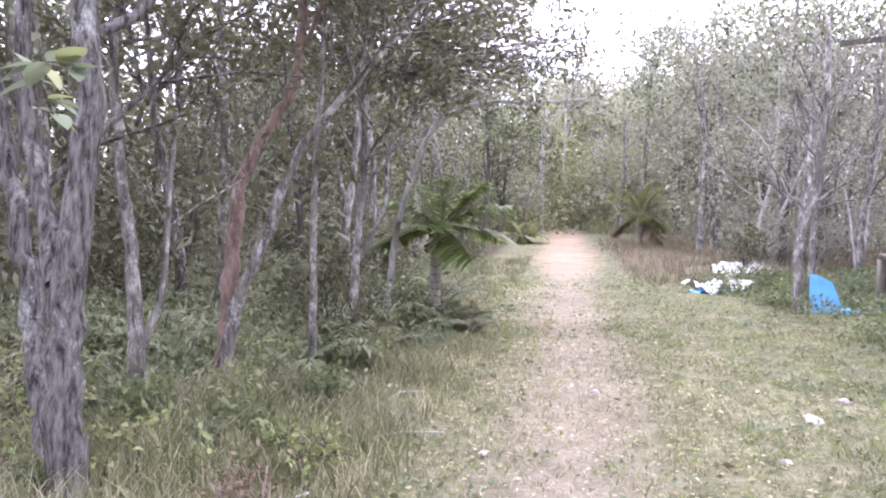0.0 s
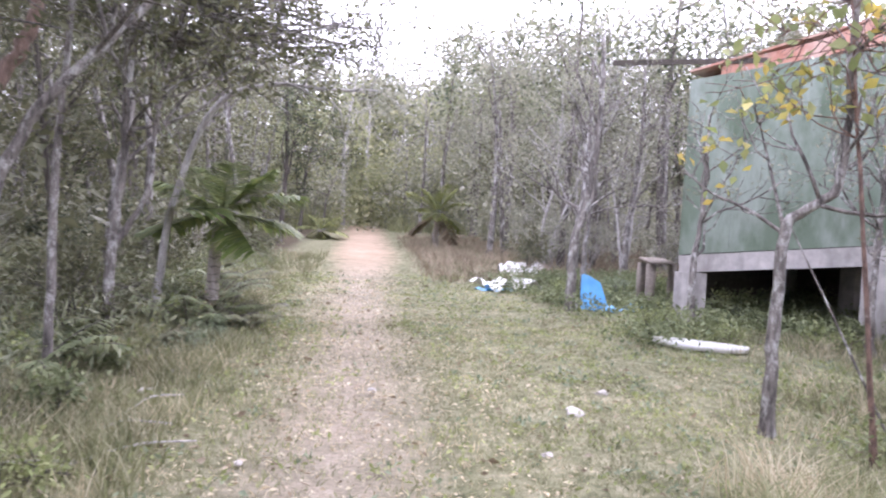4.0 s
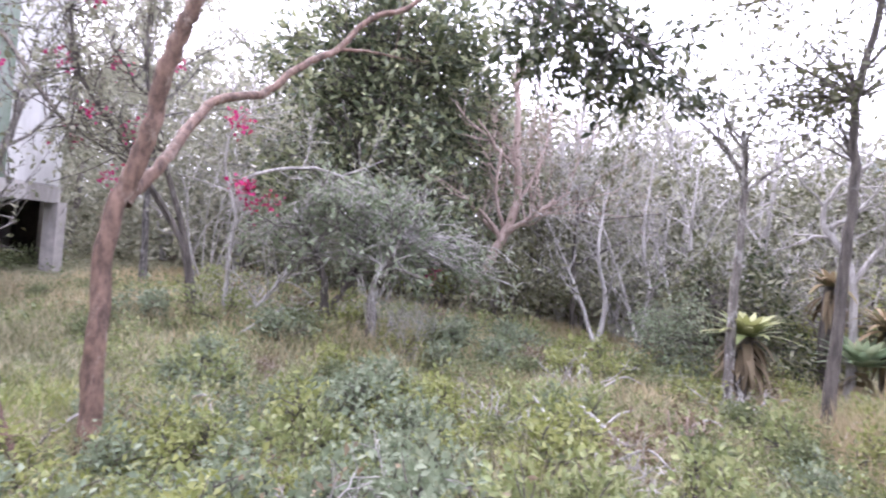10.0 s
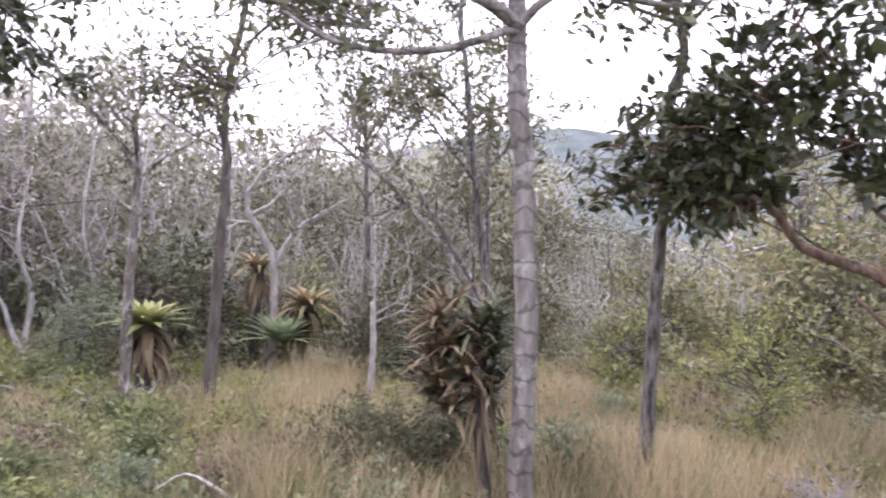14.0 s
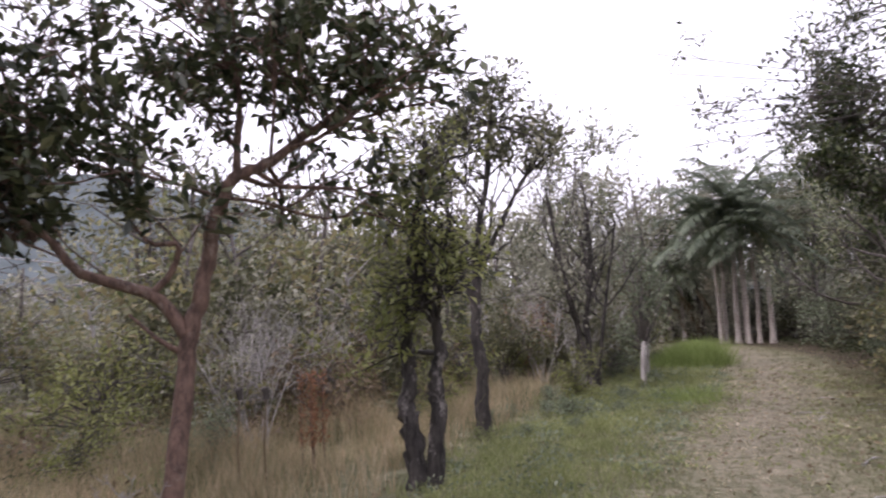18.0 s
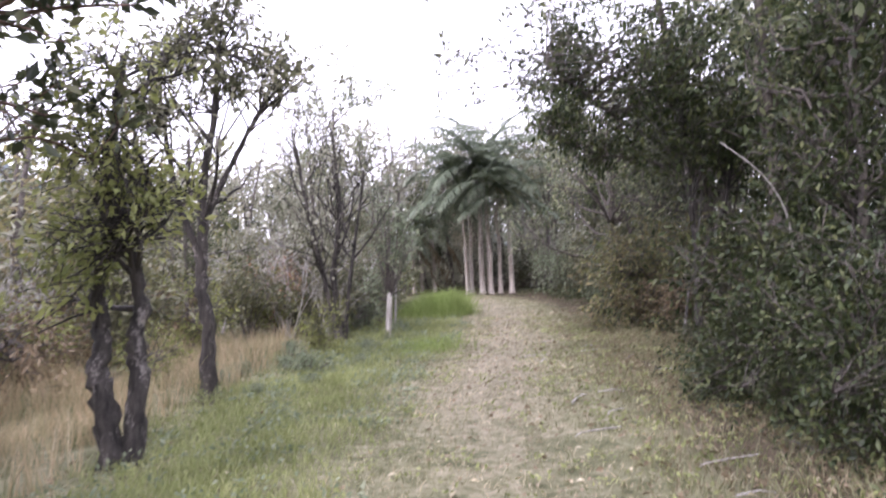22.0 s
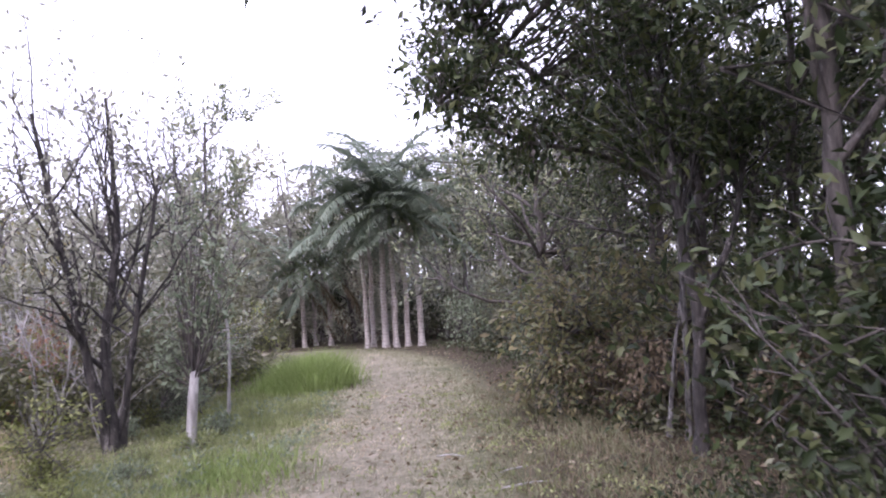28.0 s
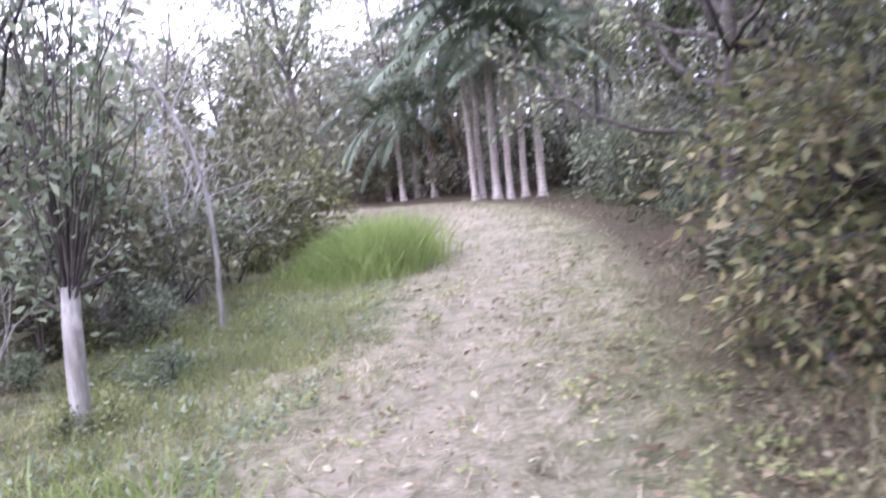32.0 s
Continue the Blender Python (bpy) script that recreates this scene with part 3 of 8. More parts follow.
grass_field("verge_straw", clumped(rng, c[::5], 18, 0.09), 0.3, 0.008, M["straw"], "dry straw-coloured grass tufts along the edge of the wood", 1.0, 6)
field = lambda x, y: np.clip((track_side(x, y) - np.where(y > -7, 3.6, 3.1)) / 1.2, 0, 1) * (y > -19)
c = spots(rng, 3000, 0.5, 9, -16, -3, field)
grass_field("tall_dry_grass", clumped(rng, c, 24, 0.09), 0.46, 0.008, M["hay"], "tall dry straw-coloured grass with seed heads", 0.55, 7)
grass_field("tall_grass", clumped(rng, c[::2], 22, 0.14), 0.34, 0.01, M["grass"], "tall green grass among dry stalks", 0.6, 8)
verge2 = lambda x, y: np.clip(1.6 - np.abs(track_side(x, y) - 2.2) / 0.75, 0, 1)
c = spots(rng, 6500, -5, 4, -20, -5.5, verge2)
grass_field("green_verge", clumped(rng, c, 20, 0.1), 0.13, 0.009, M["verge"], "low fresh green grass along the track", 0.8, 9)
c = spots(rng, 52000, -5, 4, -20, -5.5, verge2)
grass_field("verge_turf", c, 0.08, 0.012, M["verge"], "mown turf along the edge of the track", 0.9, 19)
c = spots(rng, 2600, 3.2, 10, -4, 8, lambda x, y: np.clip((track_side(x, y) - 3.0) / 1.5, 0, 1) * np.where((y > 5.4) & (x < 6.8), 0.12, 1))
grass_field("rough_grass", clumped(rng, c, 18, 0.1), 0.2, 0.009, M["grass"], "rough tufted grass in the clearing", 0.8, 10)
grass_field("rough_straw", clumped(rng, c[::2], 18, 0.12), 0.24, 0.008, M["straw"], "pale dry grass stalks in the clearing", 0.8, 13)
for k, (x, y, n, r, h) in enumerate([(-2.6, -19.9, 4200, 0.33, 0.55), (-3.0, -20.6, 2600, 0.33, 0.5), (-1.7, -14.0, 900, 0.35, 0.2)]):
    xy = np.array([[x, y]]) + r * rng.standard_normal((n, 2))
    grass_field("lush_grass_clump", xy, h, 0.014, M["lush"], "bright green mound of long grass beside the track", 0.9, 20 + k)
for k, (x, y, s) in enumerate([(4.75, 3.25, 0.2), (3.9, 3.6, 0.16), (4.3, 3.3, 0.2), (5.1, 3.9, 0.2)]):
    xy = np.array([[x, y]]) + s * rng.standard_normal((260, 2))
    grass_field("grass_tuft", xy, 0.34, 0.011, M["lush"] if k == 0 else M["grass"], "tall green grass tuft at the foot of the saplings", 0.9, 30 + k)

c = spots(rng, 900, 3.5, 14, 13.5, 30, lambda x, y: (track_side(x, y) > 1.5) * 1.0)
grass_field("dry_brush", clumped(rng, c, 26, 0.16), 0.32, 0.016, M["litter"], "low brown dry brush beside the far track", 1.0, 60)
grass_field("far_grass", clumped(rng, c[::2] + 0.2, 26, 0.25), 0.2, 0.016, M["grass"], "rough green grass beside the far track", 0.9, 61)
c = spots(rng, 3200, -6, -1.5, -18, -4.5, lambda x, y: np.clip(1 - np.abs(track_side(x, y) + 2.3) / 1.5, 0, 1))
grass_field("shade_grass", clumped(rng, c, 16, 0.12), 0.1, 0.01, M["grass"], "thin low grass at the foot of the dark trees", 1.1, 62)
grass_field("shade_straw", clumped(rng, c[::2], 14, 0.14), 0.09, 0.01, M["brown"], "dry grass stalks at the foot of the dark trees", 1.5, 63)

c = spots(rng, 1300, 7.2, 13.5, -3.0, 6.2, lambda x, y: np.clip((x - 7.0) / 1.2, 0, 1))
grass_field("orchard_grass", clumped(rng, c, 22, 0.14), 0.24, 0.012, M["hay"], "pale dry grass under the orchard trees", 0.8, 64)
grass_field("orchard_green", clumped(rng, c[::2], 20, 0.2), 0.16, 0.012, M["grass"], "green grass under the orchard trees", 0.8, 65)

# fallen leaves
def litter_field(n, x0, x1, y0, y1, keep, size, seed):
    rng = np.random.default_rng(seed)
    xy = spots(rng, n, x0, x1, y0, y1, keep)
    pos = np.stack([xy[:, 0], xy[:, 1], gz(xy[:, 0], xy[:, 1]) + 0.012], -1)
    way = rng.standard_normal((len(xy), 3)) * [1, 1, 0.15]
    return leaves(rng, pos, way, size, 0.5, 0.0, 0.3, 0.1)


tagged(solid("leaf_litter", litter_field(6500, -6, 6, -5, 12, lambda x, y: 0.25 + 0.7 * wooded(x, y), 0.06, 41), M["litter"]), "scattered dry brown fallen leaves", "fallen leaves", kind="stuff")
tagged(solid("leaf_litter", litter_field(9000, -9, -2.5, -20, -6, lambda x, y: 0.1 + 0.9 * wooded(x, y), 0.08, 42), M["brown"]), "carpet of brown leaves under the trees", "fallen leaves", kind="stuff")
tagged(solid("leaf_litter", litter_field(9000, -9, 1, 2.5, 16, lambda x, y: 0.1 + 0.9 * wooded(x, y), 0.08, 43), M["litter"]), "brown leaf litter under the trees", "fallen leaves", kind="stuff")

for k, box in enumerate(((-1.5, 4.5, 2.5, 14), (-5.5, 0.5, -20, -4.5))):
    tagged(solid("track_litter", litter_field(9000 if k == 0 else 5000, *box, lambda x, y: np.clip(1.2 - off_track(x, y) / (1.5 if k == 0 else 0.9), 0.04, 1), 0.045, 44 + k), M["straw"] if k == 0 else M["litter"]), "bits of dry straw and leaf strewn on the track", "litter", kind="stuff")

# low weeds, too many to tell apart
def weed_bed(label, centres, per, spread, height, size, mat, seed, ratio=0.5):
    rng = np.random.default_rng(seed)
    xy = clumped(rng, centres, per, spread)
    top = np.repeat(rng.uniform(0.4, 1.1, len(centres)), per) * height
    pos = np.stack([xy[:, 0], xy[:, 1], gz(xy[:, 0], xy[:, 1]) + top * rng.random(len(xy)) ** 0.8], -1)
    way = rng.standard_normal((len(xy), 3)) + [0, 0, 0.7]
    return tagged(solid("weeds", leaves(rng, pos, way, size, ratio, 0.1, 0.3, 0.6), mat), label, "weeds", kind="stuff")


rng = np.random.default_rng(12)
c = spots(rng, 620, 3.0, 10.5, -4.5, 9.5, lambda x, y: np.clip((track_side(x, y) - 2.8) / 1.5, 0, 1) * np.where(y > 5.5, 0.35, 1))
c = c[~((c[:, 0] > 3.6) & (c[:, 0] < 6.6) & (c[:, 1] > 5.6) & (c[:, 1] < 8.0))]
weed_bed("low green weeds spread over the clearing", c, 60, 0.16, 0.22, 0.06, M["weed"], 71)
weed_bed("taller dull green weeds in the clearing", c[::4], 60, 0.2, 0.36, 0.07, M["fern"], 72)
c = spots(rng, 560, -8, 0.8, 3.2, 17, lambda x, y: np.clip((-track_side(x, y) - 1.7) / 0.8, 0, 1))
weed_bed("leafy undergrowth at the edge of the wood", c, 60, 0.2, 0.42, 0.07, M["weed"], 73)
weed_bed("grey-green undergrowth leaves in the wood", c[c[:, 1] > 5.3], 60, 0.25, 0.6, 0.14, M["fern_grey"], 74, 0.2)
c = spots(rng, 420, 5.0, 12, 7.5, 14.5, lambda x, y: np.clip((track_side(x, y) - 2.4) / 1.2, 0, 1))
weed_bed("weeds round the foot of the hut", c, 70, 0.2, 0.34, 0.08, M["fern"], 75)
c = spots(rng, 800, -10, -2.4, -28, -5.5, lambda x, y: np.clip((-track_side(x, y) - 1.8) / 1.2, 0, 1))
weed_bed("dark low leaves beneath the trees beside the track", c, 50, 0.22, 0.3, 0.07, M["deep"], 76)
c = spots(rng, 700, -1.5, 14, -26, -6, lambda x, y: np.clip((track_side(x, y) - 5.6) / 1.5, 0, 1))
weed_bed("scrubby weeds among the dry grass", c, 60, 0.25, 0.5, 0.075, M["olive"], 77)


c = spots(rng, 1500, -1.5, 9, 2.6, 15, lambda x, y: open_turf(x, y) * (track_side(x, y) > -1.6))
weed_bed("small flat weeds in the mown grass", c, 12, 0.07, 0.045, 0.05, M["verge"], 78)
weed_bed("pale flat weeds in the mown grass", c[::2] + 0.11, 9, 0.06, 0.04, 0.06, M["blue_weed"], 79)
c = spots(rng, 1300, -5, 1.5, -19, -4.5, lambda x, y: np.clip(off_track(x, y) / 1.1, 0.2, 1) * (np.abs(track_side(x, y)) < 3))
weed_bed("small flat weeds along the mown track", c, 12, 0.07, 0.05, 0.05, M["verge"], 80)
weed_bed("grey-green weeds along the verge", c[track_side(c[:, 0], c[:, 1]) > 0.9][::2], 24, 0.1, 0.14, 0.06, M["blue_weed"], 81)
tagged(solid("leaf_litter", litter_field(3600, -5, 9, -19, 14, lambda x, y: (np.abs(track_side(x, y)) < 6) * 1.0, 0.075, 46), M["brown"]), "single dark curled leaves on the mown grass", "fallen leaves", kind="stuff")
tagged(solid("leaf_litter", litter_field(2600, -5, 8, -19, 14, lambda x, y: (np.abs(track_side(x, y)) < 5) * 1.0, 0.07, 47), M["straw"]), "single pale bleached leaves on the mown grass", "fallen leaves", kind="stuff")
grass_field("tall_pale_grass", spots(rng, 9000, -2, 17, 33, 45, lambda x, y: np.where(off_track(x, y) > 1.3, 1.0, (y > 38) * 1.0)), 0.9, 0.035, M["pale_tip"], "tall pale grass where the track bends away", 0.6, 48)


# ---- distant woods ----
def far_wood(label, where, tall, spread, per, leaf, mat, bark, seed, low=0.15, trunks=True):
    """Trees too far off and too many to count: clumps of leaves over thin trunks."""
    rng = np.random.default_rng(seed)
    top = tagged(new("far_wood"), label, "woods", kind="stuff")
    lv, tv = [], []
    for x, y in where:
        h = rng.uniform(*tall)
        base = np.array([x, y, float(gz(x, y))])
        for _ in range(8):
            c = base + [rng.normal() * spread * 0.42, rng.normal() * spread * 0.42, h * rng.uniform(low, 0.9)]
            r = spread * rng.uniform(0.28, 0.52)
            n = per // 8
            d = unit(rng.standard_normal((n, 3)))
            pos = c + d * r * [1, 1, 0.75] * rng.uniform(0.45, 1.08, (n, 1))
            lv.append(leaves(rng, pos, d + [0, 0, 0.2], leaf, 0.5, 0.1, 0.25, 0.7))
        if trunks:
            pts = base + np.array([(0, 0, -0.1), (rng.normal() * 0.15, rng.normal() * 0.15, h * 0.4), (rng.normal() * 0.3, rng.normal() * 0.3, h * 0.85)])
            tv.append(tube(spline(pts, 5), 0.012 * h + 0.02, 0.03, 5))
            for _ in range(4):
                q = pts[1] + (pts[2] - pts[1]) * rng.random()
                tv.append(tube(np.array([q, q + [rng.normal() * spread * 0.3, rng.normal() * spread * 0.3, h * 0.15], q + [rng.normal() * spread * 0.5, rng.normal() * spread * 0.5, h * 0.25]]), 0.03, 0.01, 4))
    tagged(part("foliage", joined(lv), mat, top), kind="stuff")
    if trunks:
        tagged(part("stems", joined(tv), bark, top), kind="stuff")
    return top


# ---- trees: makers ----


def tree(rng, name, label, stems, crown_mat, bark, count, size, ratio=0.42, depth=2, kids=4, reach=1.0, droop=0.2, sides=8, rough=0.05, limbs_from=0.45, rise=0.3, limb_n=6, category="tree", group="", scatter=0.06, spread=0.9, extra=None, at=None, flare=0.5):
    """A tree from its stems, each a list of (points, radius at the foot, radius at the top). Leaves sit on the twig ends."""
    foot = np.array(stems[0][0][0], float) if at is None else np.array(at, float)
    top = thing(name, label, category, group, foot)
    tips = []
    for pts, r0, r1 in stems:
        line = spline(np.asarray(pts, float), 5 * len(pts))
        line[1:-1] += rng.standard_normal((len(line) - 2, 3)) * r0 * 0.12
        wood = [tube(line - foot, r0, r1, sides, rough, rng, flare)]
        length = np.linalg.norm(np.diff(line, axis=0), axis=1).sum()
        for _ in range(limb_n):
            t = rng.uniform(limbs_from, 1.0)
            i = min(int(t * (len(line) - 1)), len(line) - 2)
            along = unit(line[i + 1] - line[i])
            out = unit(np.cross(along, rng.standard_normal(3)))
            r = (r0 + (r1 - r0) * t) * 0.55
            limb = []
            grow(rng, line[i] - foot, along * 0.5 + out + [0, 0, rise], reach * rng.uniform(0.6, 1.15), r, depth - 1, limb, tips, kids, 0.22, rise, 0.62, spread, 5)
            if group == "trees of the wood":
                wood += limb
            else:
                part("limb", joined(limb), bark, top)
        part("trunk", joined(wood), bark, top)
    for pts, n, *girth in extra or ():
        line = spline(np.asarray(pts, float), 12) - foot
        wood = [tube(line, *(girth or (0.016, 0.006)), 7)]
        for _ in range(n):
            i = rng.integers(3, 11)
            grow(rng, line[i], unit(line[i + 1] - line[i]) + rng.standard_normal(3) * 0.7, reach * 0.5 * rng.uniform(0.5, 1.1), 0.009, 1, wood, tips, kids, 0.25, rise, 0.6, spread, 4)
        part("limb", joined(wood), bark, top)
    if count and tips:
        pos, way = on_tips(rng, tips, count, scatter)
        part("crown", leaves(rng, pos, way, size, ratio, droop), crown_mat, top)
    return top


def shrub(rng, name, label, radius, height, stems, mat, bark, count, size, ratio=0.45, category="shrub", group="", depth=2, kids=4, droop=0.15, r=0.012, scatter=0.07):
    """A bush of many stems from one foot, at the origin."""
    top = thing(name, label, category, group)
    wood, tips = [], []
    for _ in range(stems):
        a, tilt = rng.uniform(0, 2 * np.pi), rng.uniform(0.1, 1.0)
        way = np.array([np.cos(a) * tilt * radius, np.sin(a) * tilt * radius, height])
        grow(rng, rng.standard_normal(3) * [0.06, 0.06, 0], way, np.linalg.norm(way) * 0.75, r, depth, wood, tips, kids, 0.22, 0.2, 0.5, 0.9, 4)
    tagged(part("stem", joined(wood), bark, top), kind="stuff")
    if count:
        pos, way = on_tips(rng, tips, count, scatter)
        pos[:, 2] = np.maximum(pos[:, 2], 0.02)
        part("foliage", leaves(rng, pos, way, size, ratio, droop), mat, top)
    return top


def put(ob, x, y, turn=0.0, size=1.0, tilt=0.0, sink=0.03):
    """Stand a thing made at the origin on the ground."""
    ob.matrix_basis = pose(x, y, float(gz(x, y)) - sink, tilt, 0, turn)
    ob.scale = (size, size, size)
    return ob


def again(ob, x, y, turn=0.0, size=1.0, tilt=0.0, sink=0.03):
    other = copy_thing(ob, pose(x, y, 0))
    return put(other, x, y, turn, size, tilt, sink)


def places(rng, n, x0, x1, y0, y1, apart, ok):
    """Up to n places at least so far apart where ok(x, y)."""
    got = []
    for _ in range(n * 30):
        x, y = rng.uniform(x0, x1), rng.uniform(y0, y1)
        if ok(x, y) and all((x - a) ** 2 + (y - b) ** 2 > apart * apart for a, b in got):
            got.append((x, y))
            if len(got) == n:
                break
    return got


# ---- the wood: kinds of tree that repeat ----
def slim_tree(seed, height, r, mat, bark, count, size, reach, label, n_stems=1, low=0.45, limb_n=7, droop=0.2, depth=2, kids=4):
    rng = np.random.default_rng(seed)
    stems = []
    for _ in range(n_stems):
        lean = rng.standard_normal(2) * 0.12 * height * (1 if n_stems > 1 else 0.5)
        pts = [(0, 0, 0)]
        for k in range(1, 5):
            t = k / 4
            pts.append((lean[0] * t**1.2 + 0.04 * height * 0.3 * rng.standard_normal(), lean[1] * t**1.2 + 0.04 * height * 0.3 * rng.standard_normal(), height * t * 0.86))
        stems.append((pts, r * rng.uniform(0.75, 1.1), r * 0.3))
    return tree(rng, "forest_tree", label, stems, mat, bark, count, size, 0.42, depth, kids, reach, droop, 7, 0.05, low, 0.35, limb_n, "tree", "trees of the wood", 0.1)


KINDS = [
    slim_tree(101, 5.6, 0.075, M["olive"], M["bark_pale"], 2500, 0.115, 1.5, "slender forest tree with pale lichened trunk and olive crown"),
    slim_tree(102, 6.4, 0.09, M["grey_leaf"], M["bark_pale"], 2500, 0.12, 1.7, "grey-green forest tree with lichen-spotted trunk"),
    slim_tree(103, 5.0, 0.06, M["olive"], M["bark_dark"], 2600, 0.1, 1.3, "thin dark-stemmed forest tree with two stems", 2, 0.4),
    slim_tree(104, 7.2, 0.11, M["mango"], M["bark_dark"], 3600, 0.145, 2.0, "tall dark green forest tree with dense crown", 1, 0.35, 10),
    slim_tree(105, 4.6, 0.05, M["grey_leaf"], M["dead"], 700, 0.09, 1.3, "nearly bare grey twiggy tree with few leaves", 2, 0.3, 9, 0.2, 3, 3),
    slim_tree(106, 6.0, 0.08, M["deep"], M["bark_dark"], 3600, 0.125, 1.8, "dark leafy tree with branches down to the ground", 1, 0.15, 12, 0.35),
]
BUSHES = [
    shrub(np.random.default_rng(111), "bush", "olive-green leafy undergrowth bush", 0.7, 1.1, 8, M["olive"], M["bark_dark"], 1200, 0.1, kids=3),
    shrub(np.random.default_rng(112), "bush", "grey-green scrub bush with pale dead twigs", 0.9, 1.6, 10, M["grey_leaf"], M["dead"], 1100, 0.095, kids=3),
    shrub(np.random.default_rng(113), "bush", "dense dark green leafy bush", 0.9, 1.3, 10, M["dark"], M["bark_dark"], 1700, 0.11, kids=3),
    shrub(np.random.default_rng(114), "low_plant", "low patch of leafy weeds", 0.5, 0.4, 7, M["fern"], M["bark_dark"], 460, 0.075, 0.5, "weeds", "", 1, 2),
    shrub(np.random.default_rng(115), "dead_scrub", "bleached bare scrub of tangled dead twigs", 1.0, 1.9, 11, M["grey_leaf"], M["dead"], 160, 0.07, 0.45, "scrub", "", 3, 2),
    shrub(np.random.default_rng(116), "bush", "young bush with lime-green leaves", 0.6, 1.0, 8, M["lime"], M["bark_dark"], 1000, 0.09, kids=3),
    shrub(np.random.default_rng(117), "bush", "bush of withered drooping brown leaves", 0.8, 1.0, 9, M["brown"], M["bark_dark"], 1100, 0.12, 0.4, droop=0.9, kids=3),
]
used = set()


def stand(kinds, k, x, y, rng, low=0.85, high=1.15, tilt=3):
    """One more of a kind, turned and sized by chance; the first time the original itself."""
    args = (x, y, rng.uniform(0, 360), rng.uniform(low, high), rng.uniform(-tilt, tilt))
    ob = kinds[k]
    if ob.name not in used:
        used.add(ob.name)
        return put(ob, *args)
    return again(ob, *args)


rng = np.random.default_rng(7)
# west of the track, ahead of the start
for n, (x, y) in enumerate(places(rng, 34, -13, 3.5, 5.5, 34, 1.25, lambda x, y: track_side(x, y)[0] < -2.6 - max(0, (8 - y) * 0.45) and not (-3.2 < x < 0.2 and y < 8.3))):
    stand(KINDS, [0, 2, 0, 1, 3, 2, 5][n % 7], x, y, rng)
for n, (x, y) in enumerate(places(rng, 46, -8, 3, 4.5, 20, 0.75, lambda x, y: track_side(x, y)[0] < -2.3 - max(0, (8 - y) * 0.3))):
    stand(BUSHES, [0, 3, 0, 3, 2, 0, 1][n % 7], x, y, rng, 0.6, 1.1)
# beyond the clearing, to the north and east
in_view = lambda x, y: y > 9 and 0.14 < (x - 0.2) / y < 0.36 and y < 29
far_ok = lambda x, y: track_side(x, y)[0] > 2.6 and not in_view(x, y) and (x - 2.2 > 0.32 * (y - 4)) and not (5.5 < x < 13.5 and 5.5 < y < 13.2) and (y > 15.5 or x > 12.5)
for n, (x, y) in enumerate(places(rng, 34, 5, 26, 9, 34, 1.7, far_ok)):
    stand(KINDS, [1, 0, 4, 1, 0, 3, 1, 4][n % 8], x, y, rng, 0.85, 1.25)
for n, (x, y) in enumerate(places(rng, 36, 4, 26, 15, 34, 1.2, far_ok)):
    stand(BUSHES, [1, 4, 1, 0][n % 4], x, y, rng, 0.7, 1.2)
# east: scrub and low trees
for n, (x, y) in enumerate(places(rng, 16, 12.5, 22, -12, 9, 1.6, lambda x, y: x > 13)):
    stand(KINDS, [4, 1, 4, 0, 4, 1][n % 6], x, y, rng, 0.6, 0.85)
for n, (x, y) in enumerate(places(rng, 40, 10.2, 20, -14, 5, 1.0, lambda x, y: x + 0.25 * abs(y + 3) > 11.5)):
    stand(BUSHES, [4, 1, 4, 0, 4, 5, 1][n % 7], x, y, rng, 0.9, 1.5)
# south-east
for n, (x, y) in enumerate(places(rng, 16, 1.5, 14, -26, -12, 1.5, lambda x, y: track_side(x, y)[0] > 5.5)):
    stand(KINDS, [0, 2, 5, 1, 0, 2][n % 6], x, y, rng, 0.42, 0.6)
for n, (x, y) in enumerate(places(rng, 44, 0.5, 13, -26, -8.5, 0.95, lambda x, y: track_side(x, y)[0] > 4.3)):
    stand(BUSHES, [5, 4, 0, 6, 5, 4, 1][n % 7], x, y, rng, 0.7, 1.3)
# behind the palms
for n, (x, y) in enumerate(places(rng, 14, -14, 6, -38, -31.5, 1.8, lambda x, y: True)):
    stand(KINDS, [3, 1, 5, 3, 0][n % 5], x, y, rng, 0.95, 1.3)
for n, (x, y) in enumerate(places(rng, 22, -14, 6, -33, -29.5, 1.1, lambda x, y: abs(x + 5.6) > 1.6 and off_track(x, y)[0] > 1.8)):
    stand(BUSHES, [1, 6, 0, 2][n % 4], x, y, rng, 0.9, 1.6)
# west of the track, on the walk
for n, (x, y) in enumerate(places(rng, 22, -11, -4.5, -26, -7.5, 1.5, lambda x, y: track_side(x, y)[0] < -4.0)):
    stand(KINDS, [5, 3, 5, 3][n % 4], x, y, rng, 0.85, 1.2)
for n, (x, y) in enumerate(places(rng, 44, -12, -3.2, -27, -7.6, 0.8, lambda x, y: -6.8 < track_side(x, y)[0] < -3.5)):
    stand(BUSHES, [2, 0, 2, 6, 2, 0, 5][n % 7], x, y, rng, 0.8, 1.25)
for n, (x, y) in enumerate(places(rng, 7, -10, -5.5, -6, 4, 1.8, lambda x, y: True)):
    stand(KINDS, [5, 0, 3][n % 3], x, y, rng)

rng = np.random.default_rng(17)
always = lambda x, y: True
far_wood("dense olive wood beyond the edge of the track", places(rng, 80, -18, 2.5, 8.5, 42, 1.4, lambda x, y: track_side(x, y)[0] < -3.4), (4.0, 8.5), 2.1, 640, 0.2, M["olive"], M["bark_pale"], 201, 0.12)
